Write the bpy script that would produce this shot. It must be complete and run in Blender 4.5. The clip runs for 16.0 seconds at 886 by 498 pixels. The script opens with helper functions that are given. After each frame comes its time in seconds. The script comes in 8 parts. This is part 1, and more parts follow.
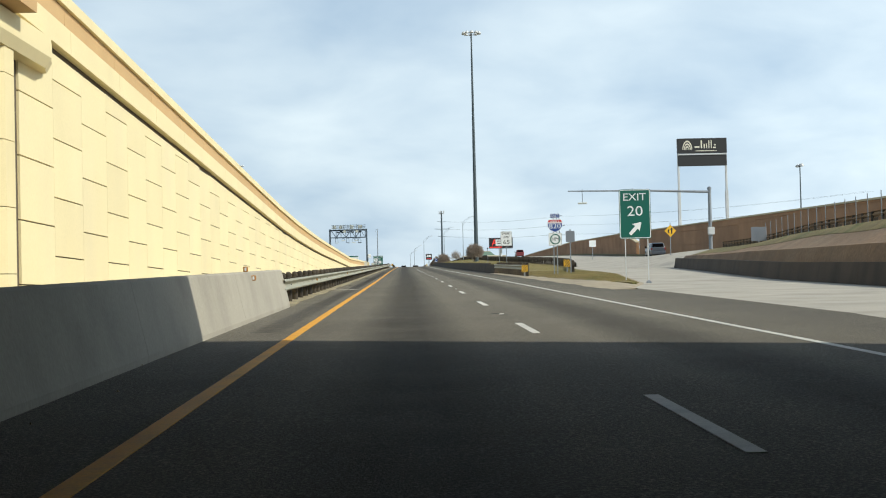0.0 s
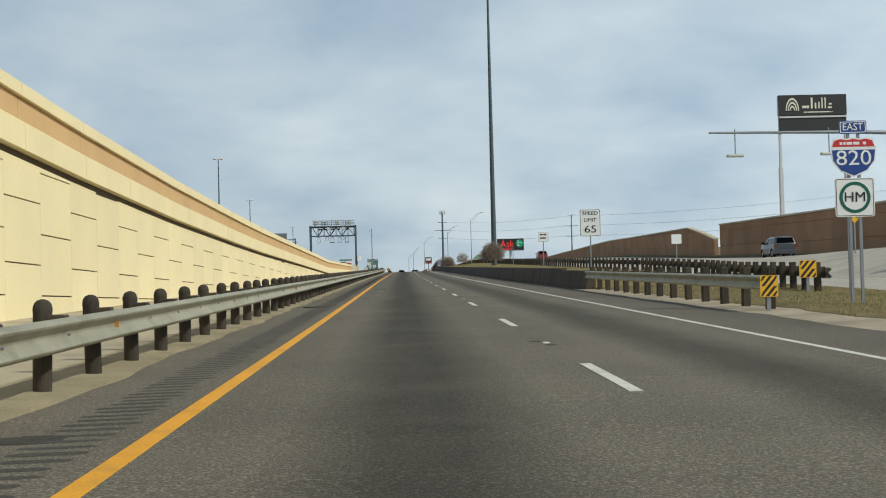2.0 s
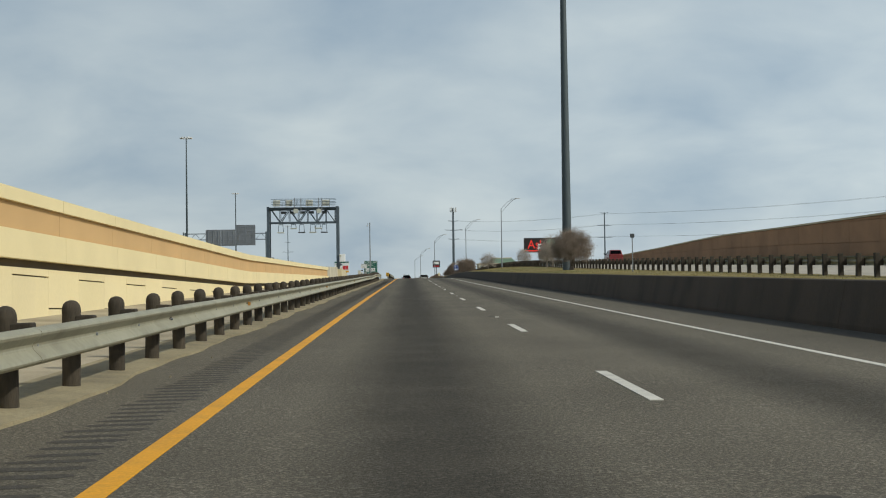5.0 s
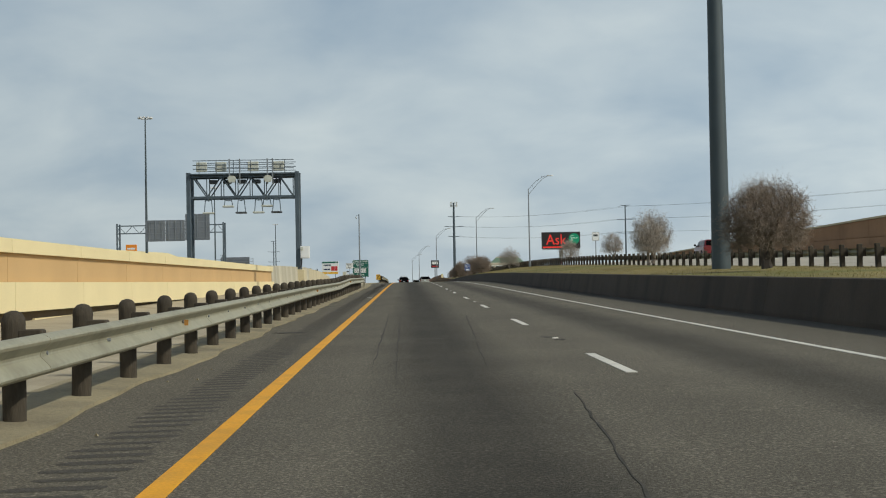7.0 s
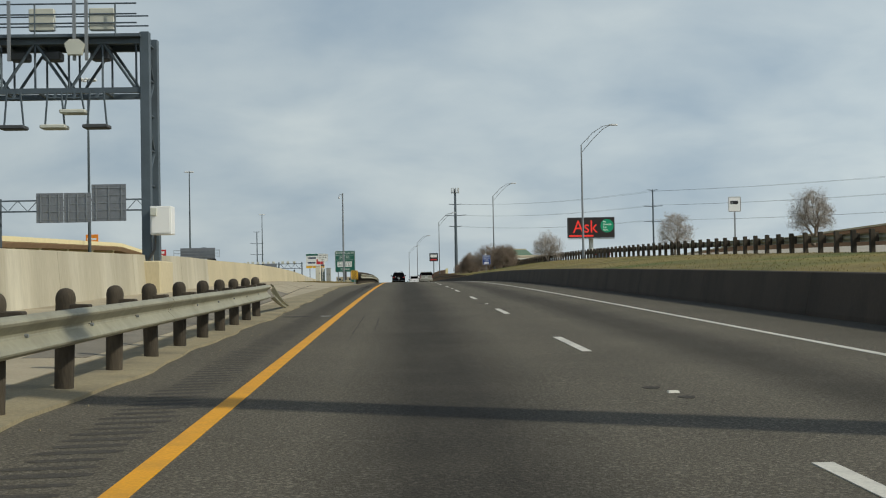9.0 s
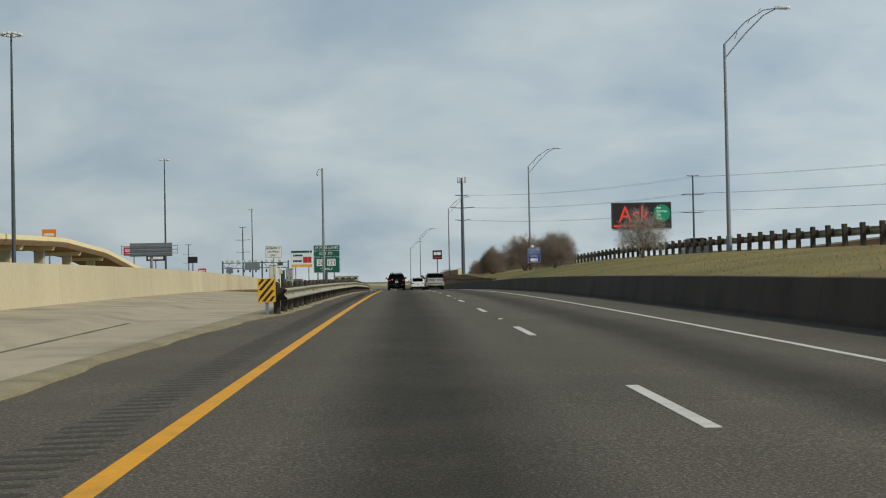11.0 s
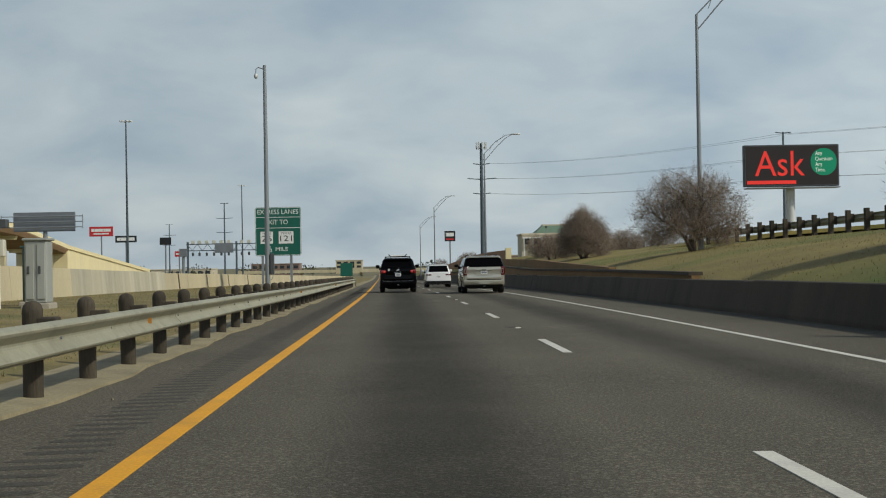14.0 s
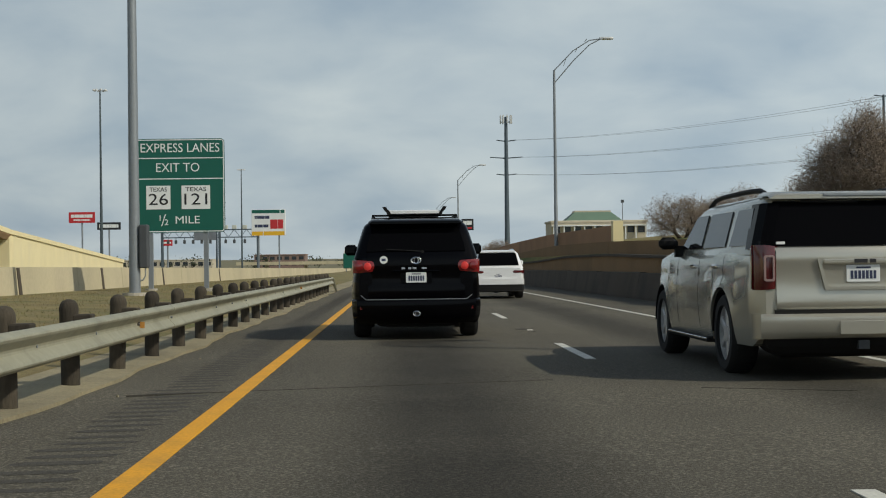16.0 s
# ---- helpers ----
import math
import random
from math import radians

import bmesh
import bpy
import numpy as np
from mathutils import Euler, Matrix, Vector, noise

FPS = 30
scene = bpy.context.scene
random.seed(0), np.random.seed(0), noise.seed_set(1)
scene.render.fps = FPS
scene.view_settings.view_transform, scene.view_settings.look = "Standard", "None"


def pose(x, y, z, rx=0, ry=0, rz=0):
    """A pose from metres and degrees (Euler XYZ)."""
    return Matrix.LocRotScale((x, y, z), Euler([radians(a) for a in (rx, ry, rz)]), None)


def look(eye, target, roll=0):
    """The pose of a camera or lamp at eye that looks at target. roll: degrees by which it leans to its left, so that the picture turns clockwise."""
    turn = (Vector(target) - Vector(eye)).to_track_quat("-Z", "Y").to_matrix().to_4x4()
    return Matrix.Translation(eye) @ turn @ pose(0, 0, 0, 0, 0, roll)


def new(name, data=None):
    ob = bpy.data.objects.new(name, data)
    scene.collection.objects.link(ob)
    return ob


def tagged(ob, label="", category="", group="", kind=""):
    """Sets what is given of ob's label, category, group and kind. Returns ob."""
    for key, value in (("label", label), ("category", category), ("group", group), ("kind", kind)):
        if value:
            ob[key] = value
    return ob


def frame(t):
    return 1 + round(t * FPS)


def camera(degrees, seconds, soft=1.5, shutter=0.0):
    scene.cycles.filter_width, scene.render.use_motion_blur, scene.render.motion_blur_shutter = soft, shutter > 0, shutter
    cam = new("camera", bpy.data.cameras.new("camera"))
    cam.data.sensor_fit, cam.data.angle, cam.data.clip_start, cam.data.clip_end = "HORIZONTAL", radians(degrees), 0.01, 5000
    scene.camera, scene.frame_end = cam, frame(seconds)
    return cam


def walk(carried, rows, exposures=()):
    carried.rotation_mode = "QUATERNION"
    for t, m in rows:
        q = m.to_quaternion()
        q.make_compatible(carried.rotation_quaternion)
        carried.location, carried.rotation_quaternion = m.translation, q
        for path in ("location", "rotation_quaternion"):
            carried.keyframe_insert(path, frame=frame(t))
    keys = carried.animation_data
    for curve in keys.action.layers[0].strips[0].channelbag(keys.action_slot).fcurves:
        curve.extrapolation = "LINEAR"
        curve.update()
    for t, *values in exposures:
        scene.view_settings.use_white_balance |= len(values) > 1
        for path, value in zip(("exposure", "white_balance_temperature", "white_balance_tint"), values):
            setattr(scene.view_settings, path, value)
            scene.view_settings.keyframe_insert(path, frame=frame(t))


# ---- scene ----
cam = camera(37.26, 16.0, soft=1.1)
PATH = [
    (0, (-0.185, 0.336, 1.115), (0.102, 10.329, 1.333), -1.36),
    (0.5, (-0.194, 14.942, 1.308), (0.092, 24.935, 1.549), -1.02),
    (1, (-0.209, 29.197, 1.492), (0.078, 39.190, 1.740), -1.29),
    (1.5, (-0.182, 43.420, 1.673), (0.115, 53.413, 1.931), -1.25),
    (2, (-0.201, 57.434, 1.848), (0.102, 67.426, 2.095), -1.44),
    (2.5, (-0.211, 71.413, 2.020), (0.094, 81.405, 2.286), -1.38),
    (3, (-0.245, 85.637, 2.195), (0.051, 95.629, 2.459), -1.09),
    (3.5, (-0.305, 99.830, 2.367), (-0.015, 109.822, 2.638), -0.73),
    (6, (-0.751, 171.981, 3.257), (-0.492, 181.974, 3.539), -0.85),
    (6.5, (-0.874, 186.464, 3.438), (-0.590, 196.456, 3.703), -0.85),
    (7, (-0.842, 201.101, 3.619), (-0.540, 211.092, 3.904), -1.11),
    (7.5, (-0.844, 215.650, 3.798), (-0.517, 225.641, 4.072), -1.10),
    (8, (-0.777, 230.445, 3.979), (-0.437, 240.435, 4.262), -1.26),
    (8.5, (-0.723, 245.183, 4.162), (-0.396, 255.175, 4.406), -1.24),
    (9, (-0.627, 259.770, 4.347), (-0.298, 269.762, 4.584), -1.03),
    (9.5, (-0.555, 274.495, 4.537), (-0.224, 284.487, 4.756), -1.06),
    (10, (-0.481, 288.658, 4.718), (-0.163, 298.650, 4.946), -1.12),
    (12.5, (-0.159, 355.185, 5.298), (0.167, 365.179, 5.469), -1.16),
    (13, (-0.173, 367.982, 5.335), (0.125, 377.977, 5.462), -1.19),
    (13.5, (-0.202, 380.616, 5.346), (0.073, 390.612, 5.448), -1.23),
    (14, (-0.281, 393.302, 5.331), (-0.018, 403.298, 5.436), -1.02),
    (14.5, (-0.332, 405.885, 5.292), (-0.079, 415.881, 5.373), -1.04),
    (15, (-0.466, 418.252, 5.234), (-0.242, 428.249, 5.306), -0.73),
    (15.5, (-0.643, 430.763, 5.158), (-0.449, 440.761, 5.215), -0.66),
    (16, (-0.790, 443.364, 5.067), (-0.616, 453.362, 5.113), -0.72),
]
EXPOSURES = [(t, stops, kelvin, 5.0) for t, stops, kelvin in ((0.0, 0.5, 6250), (0.5, 0.55, 6300), (1.0, 0.44, 6300), (1.5, 0.27, 6300), (2.0, 0.1, 6320), (3.0, -0.07, 6400), (6.0, -0.06, 6500), (9.0, -0.1, 6560), (13.0, -0.17, 6500), (16.0, -0.14, 6560))]
walk(cam, [(t, look(eye, target, roll)) for t, eye, target, roll in PATH], EXPOSURES)

# ---- the line of the road: u metres to the right of the driven lane's middle, s metres along, h above the pavement
CX = [0.094, -0.077, 0.047, -0.206, -0.263, -0.15, -0.029, 0.103, -0.134, -1.362, -2.642, -3.923, -5.205, -6.488, -7.771, -9.056, -10.341, -11.6, -12.9, -14.2, -15.5, -16.8, -18.1]
GZ = [-0.538, 0.273, 1.018, 1.741, 2.501, 3.222, 4.042, 4.334, 4.029, 3.438, 2.85, 2.262, 1.674, 1.085, 0.6, 0.2, -0.1, -0.35, -0.55, -0.7, -0.8, -0.9, -1.0]


def spline(vals, y):
    y = min(max(y, -100.0), 1180.0)
    q = (y + 40) / 60
    i = min(max(int(math.floor(q)), 1), len(vals) - 3)
    w = q - i
    a, b, d, e = vals[i - 1:i + 3]
    return ((1 - w) ** 3 * a + (3 * w ** 3 - 6 * w * w + 4) * b + (-3 * w ** 3 + 3 * w * w + 3 * w + 1) * d + w ** 3 * e) / 6


def P(u, s, h=0.0):
    return (u + spline(CX, s), s, spline(GZ, s) + h)


def lin(x, *pts):
    if x <= pts[0][0]:
        return pts[0][1]
    for (a, va), (b, vb) in zip(pts, pts[1:]):
        if x <= b:
            return va + (vb - va) * (x - a) / (b - a)
    return pts[-1][1]


def span(a, b, step):
    n = max(1, int(math.ceil((b - a) / step - 1e-6)))
    return [a + (b - a) * k / n for k in range(n + 1)]


# ---- world, sun ----
SUN_EL, SUN_DIR = 38.0, Vector((1.0, -0.535, 0)).normalized()
world = bpy.data.worlds.new("World")
scene.world = world
world.use_nodes = True
wn, wl = world.node_tree.nodes, world.node_tree.links
wn.clear()
w_out = wn.new("ShaderNodeOutputWorld")
w_bg = wn.new("ShaderNodeBackground")
sky = wn.new("ShaderNodeTexSky")
sky.sky_type = "NISHITA"
sky.sun_disc = False
sky.sun_elevation = radians(SUN_EL)
sky.sun_rotation = math.atan2(SUN_DIR.x, SUN_DIR.y)
sky.air_density, sky.dust_density, sky.ozone_density = 1.0, 1.5, 1.0
# thin broken cloud sheet, laid on a plane overhead
geo = wn.new("ShaderNodeTexCoord")
sep = wn.new("ShaderNodeSeparateXYZ")
wl.new(geo.outputs["Generated"], sep.inputs[0])
zc = wn.new("ShaderNodeMath"); zc.operation = "MAXIMUM"; zc.inputs[1].default_value = 0.0
wl.new(sep.outputs["Z"], zc.inputs[0])
za = wn.new("ShaderNodeMath"); za.operation = "ADD"; za.inputs[1].default_value = 0.32
wl.new(zc.outputs[0], za.inputs[0])
dx = wn.new("ShaderNodeMath"); dx.operation = "DIVIDE"
dy = wn.new("ShaderNodeMath"); dy.operation = "DIVIDE"
wl.new(sep.outputs["X"], dx.inputs[0]); wl.new(za.outputs[0], dx.inputs[1])
wl.new(sep.outputs["Y"], dy.inputs[0]); wl.new(za.outputs[0], dy.inputs[1])
com = wn.new("ShaderNodeCombineXYZ")
wl.new(dx.outputs[0], com.inputs[0]); wl.new(dy.outputs[0], com.inputs[1])
cl1 = wn.new("ShaderNodeTexNoise"); cl1.inputs["Scale"].default_value = 3.0; cl1.inputs["Detail"].default_value = 7; cl1.inputs["Roughness"].default_value = 0.5
cl1.inputs["Distortion"].default_value = 0.25
wl.new(com.outputs[0], cl1.inputs["Vector"])
ramp = wn.new("ShaderNodeValToRGB")
ramp.color_ramp.elements[0].position, ramp.color_ramp.elements[1].position = 0.27, 0.74
ramp.color_ramp.elements[0].color = (0, 0, 0, 1)
wl.new(cl1.outputs["Fac"], ramp.inputs[0])
cloudcol = wn.new("ShaderNodeMixRGB")
cloudcol.inputs[1].default_value = (4.2, 5.2, 6.35, 1)
cloudcol.inputs[2].default_value = (7.3, 7.95, 8.35, 1)
wl.new(ramp.outputs[0], cloudcol.inputs[0])
mixs = wn.new("ShaderNodeMixRGB")
cov = wn.new("ShaderNodeMapRange")
cov.inputs["From Min"].default_value, cov.inputs["From Max"].default_value = 0.12, 0.75
cov.inputs["To Min"].default_value, cov.inputs["To Max"].default_value = 0.9, 0.12
wl.new(zc.outputs[0], cov.inputs["Value"])
wl.new(cov.outputs[0], mixs.inputs[0])
wl.new(sky.outputs[0], mixs.inputs[1])
# cloud is brighter towards the sun
sund = wn.new("ShaderNodeVectorMath"); sund.operation = "DOT_PRODUCT"
sund.inputs[1].default_value = SUN_DIR
wl.new(geo.outputs["Generated"], sund.inputs[0])
glare = wn.new("ShaderNodeMapRange")
glare.inputs["From Min"].default_value, glare.inputs["From Max"].default_value = -0.75, 0.5
glare.inputs["To Min"].default_value, glare.inputs["To Max"].default_value = 0.95, 1.38
wl.new(sund.outputs["Value"], glare.inputs["Value"])
lit = wn.new("ShaderNodeVectorMath"); lit.operation = "SCALE"
wl.new(cloudcol.outputs[0], lit.inputs[0]); wl.new(glare.outputs[0], lit.inputs["Scale"])
wl.new(lit.outputs[0], mixs.inputs[2])
wl.new(mixs.outputs[0], w_bg.inputs[0])
w_bg.inputs[1].default_value = 0.085
wl.new(w_bg.outputs[0], w_out.inputs[0])

sun_d = bpy.data.lights.new("sun", "SUN")
sun_d.energy, sun_d.angle, sun_d.color = 2.8, radians(0.6), (1.0, 0.93, 0.82)
sun = new("sun", sun_d)
sv = SUN_DIR * math.cos(radians(SUN_EL)) + Vector((0, 0, math.sin(radians(SUN_EL))))
sun.matrix_world = look(sv * 300, (0, 0, 0))


# ---- materials ----
def mat(name, color, rough=0.8, metal=0.0, var=0.12, scale=1.5, fine=0.08, fscale=40.0, bump=0.0, bscale=60.0, spec=0.5, coat=0.0, rand=0.0, island=0.0, stretch=(1, 1, 1), stain=None, stain_scale=0.4, stain_amt=0.0):
    """Base colour with broad and fine variation, an optional stain colour, bump, and a shift from piece to piece."""
    m = bpy.data.materials.new(name)
    m.use_nodes = True
    n, l = m.node_tree.nodes, m.node_tree.links
    b = n["Principled BSDF"]
    b.inputs["Roughness"].default_value = rough
    b.inputs["Metallic"].default_value = metal
    b.inputs["Specular IOR Level"].default_value = spec
    b.inputs["Coat Weight"].default_value = coat
    b.inputs["Coat Roughness"].default_value = 0.06
    g = n.new("ShaderNodeNewGeometry")
    mp = n.new("ShaderNodeMapping")
    mp.inputs["Scale"].default_value = stretch
    l.new(g.outputs["Position"], mp.inputs["Vector"])

    def noise_tex(sc, det):
        t = n.new("ShaderNodeTexNoise")
        t.inputs["Scale"].default_value = sc
        t.inputs["Detail"].default_value = det
        l.new(mp.outputs[0], t.inputs["Vector"])
        return t

    def scaled(sock, amt):
        q = n.new("ShaderNodeMath"); q.operation = "MULTIPLY_ADD"
        q.inputs[1].default_value, q.inputs[2].default_value = 2 * amt, 1 - amt
        l.new(sock, q.inputs[0])
        return q.outputs[0]

    def times(a, c):
        q = n.new("ShaderNodeMath"); q.operation = "MULTIPLY"
        l.new(a, q.inputs[0]); l.new(c, q.inputs[1])
        return q.outputs[0]
    k = times(scaled(noise_tex(scale, 4).outputs["Fac"], var * 1.8), scaled(noise_tex(fscale, 3).outputs["Fac"], fine * 1.8))
    if rand:
        k = times(k, scaled(n.new("ShaderNodeObjectInfo").outputs["Random"], rand))
    if island:
        k = times(k, scaled(g.outputs["Random Per Island"], island))
    rgb = n.new("ShaderNodeRGB")
    rgb.outputs[0].default_value = (*color, 1)
    col = rgb.outputs[0]
    if stain:
        mx = n.new("ShaderNodeMixRGB")
        mx.inputs[2].default_value = (*stain, 1)
        r = n.new("ShaderNodeValToRGB")
        r.color_ramp.elements[0].position, r.color_ramp.elements[1].position = 0.48, 0.72
        l.new(noise_tex(stain_scale, 6).outputs["Fac"], r.inputs[0])
        q = n.new("ShaderNodeMath"); q.operation = "MULTIPLY"; q.inputs[1].default_value = stain_amt
        l.new(r.outputs[0], q.inputs[0])
        l.new(q.outputs[0], mx.inputs[0])
        l.new(col, mx.inputs[1])
        col = mx.outputs[0]
    hv = n.new("ShaderNodeVectorMath"); hv.operation = "SCALE"
    l.new(col, hv.inputs[0]); l.new(k, hv.inputs["Scale"])
    l.new(hv.outputs[0], b.inputs["Base Color"])
    if bump:
        bp = n.new("ShaderNodeBump")
        bp.inputs["Strength"].default_value = bump
        bp.inputs["Distance"].default_value = 0.02
        l.new(noise_tex(bscale, 5).outputs["Fac"], bp.inputs["Height"])
        l.new(bp.outputs[0], b.inputs["Normal"])
    return m


def glow(name, color, strength):
    m = bpy.data.materials.new(name)
    m.use_nodes = True
    b = m.node_tree.nodes["Principled BSDF"]
    b.inputs["Base Color"].default_value = (*color, 1)
    b.inputs["Emission Color"].default_value = (*color, 1)
    b.inputs["Emission Strength"].default_value = strength
    b.inputs["Roughness"].default_value = 0.4
    return m


def asphalt_material():
    """Grey chip-seal asphalt: aggregate specks, worn wheel paths, a dark oil strip down each lane, patches of tar."""
    m = mat("asphalt", (0.083, 0.0745, 0.056), rough=0.94, var=0.16, scale=0.35, fine=0.5, fscale=75.0, bump=0.6, bscale=70.0, spec=0.25, stain=(0.25, 0.225, 0.175), stain_amt=0.7, stain_scale=42.0)
    n, l = m.node_tree.nodes, m.node_tree.links
    b = n["Principled BSDF"]
    old = b.inputs["Base Color"].links[0].from_socket
    uv = n.new("ShaderNodeUVMap")
    sp = n.new("ShaderNodeSeparateXYZ")
    l.new(uv.outputs[0], sp.inputs[0])
    wob = n.new("ShaderNodeTexNoise")
    wob.inputs["Scale"].default_value = 0.08
    l.new(uv.outputs[0], wob.inputs["Vector"])
    ad = n.new("ShaderNodeMath"); ad.operation = "MULTIPLY_ADD"; ad.inputs[1].default_value = 0.4; ad.inputs[2].default_value = -0.2
    l.new(wob.outputs["Fac"], ad.inputs[0])
    a2 = n.new("ShaderNodeMath"); a2.operation = "ADD"
    l.new(ad.outputs[0], a2.inputs[0]); l.new(sp.outputs[0], a2.inputs[1])
    rg = n.new("ShaderNodeMapRange")
    rg.inputs["From Min"].default_value, rg.inputs["From Max"].default_value = -3.5, 7.0
    l.new(a2.outputs[0], rg.inputs["Value"])
    r = n.new("ShaderNodeValToRGB")
    e = r.color_ramp.elements
    # across the road: shoulder, lane with its dark middle, line, lane with its dark middle, shoulder
    e[0].position, e[0].color = 0.0, (1.16, 1.16, 1.16, 1)
    e[1].position, e[1].color = 1.0, (0.85, 0.85, 0.86, 1)
    for u, k in ((-1.7, 1.05), (-1.1, 1.12), (-0.68, 0.72), (-0.4, 0.45), (0.12, 0.42), (0.42, 0.66), (0.95, 1.14), (1.76, 1.1), (2.5, 1.22), (2.9, 0.82), (3.15, 0.58), (3.6, 0.58), (3.88, 0.82), (4.3, 1.18), (5.2, 1.12), (6.0, 1.0)):
        x = e.new((u + 3.5) / 10.5)
        x.color = (k, k, k, 1)
    l.new(rg.outputs[0], r.inputs[0])
    mu = n.new("ShaderNodeMixRGB"); mu.blend_type = "MULTIPLY"
    blot = n.new("ShaderNodeTexNoise")
    blot.inputs["Scale"].default_value, blot.inputs["Detail"].default_value = 0.9, 5
    l.new(uv.outputs[0], blot.inputs["Vector"])
    bm_ = n.new("ShaderNodeMath"); bm_.operation = "MULTIPLY_ADD"; bm_.inputs[1].default_value = 0.9; bm_.inputs[2].default_value = 0.5
    l.new(blot.outputs["Fac"], bm_.inputs[0])
    l.new(bm_.outputs[0], mu.inputs[0])
    # older, paler surfacing at the start, newer and darker further on
    age = n.new("ShaderNodeMapRange")
    age.inputs["From Min"].default_value, age.inputs["From Max"].default_value = 30, 320
    age.inputs["To Min"].default_value, age.inputs["To Max"].default_value = 1.32, 0.98
    l.new(sp.outputs[1], age.inputs["Value"])
    agev = n.new("ShaderNodeVectorMath"); agev.operation = "SCALE"
    l.new(old, agev.inputs[0]); l.new(age.outputs[0], agev.inputs["Scale"])
    old = agev.outputs[0]
    l.new(old, mu.inputs[1]); l.new(r.outputs[0], mu.inputs[2])
    l.new(mu.outputs[0], b.inputs["Base Color"])
    return m


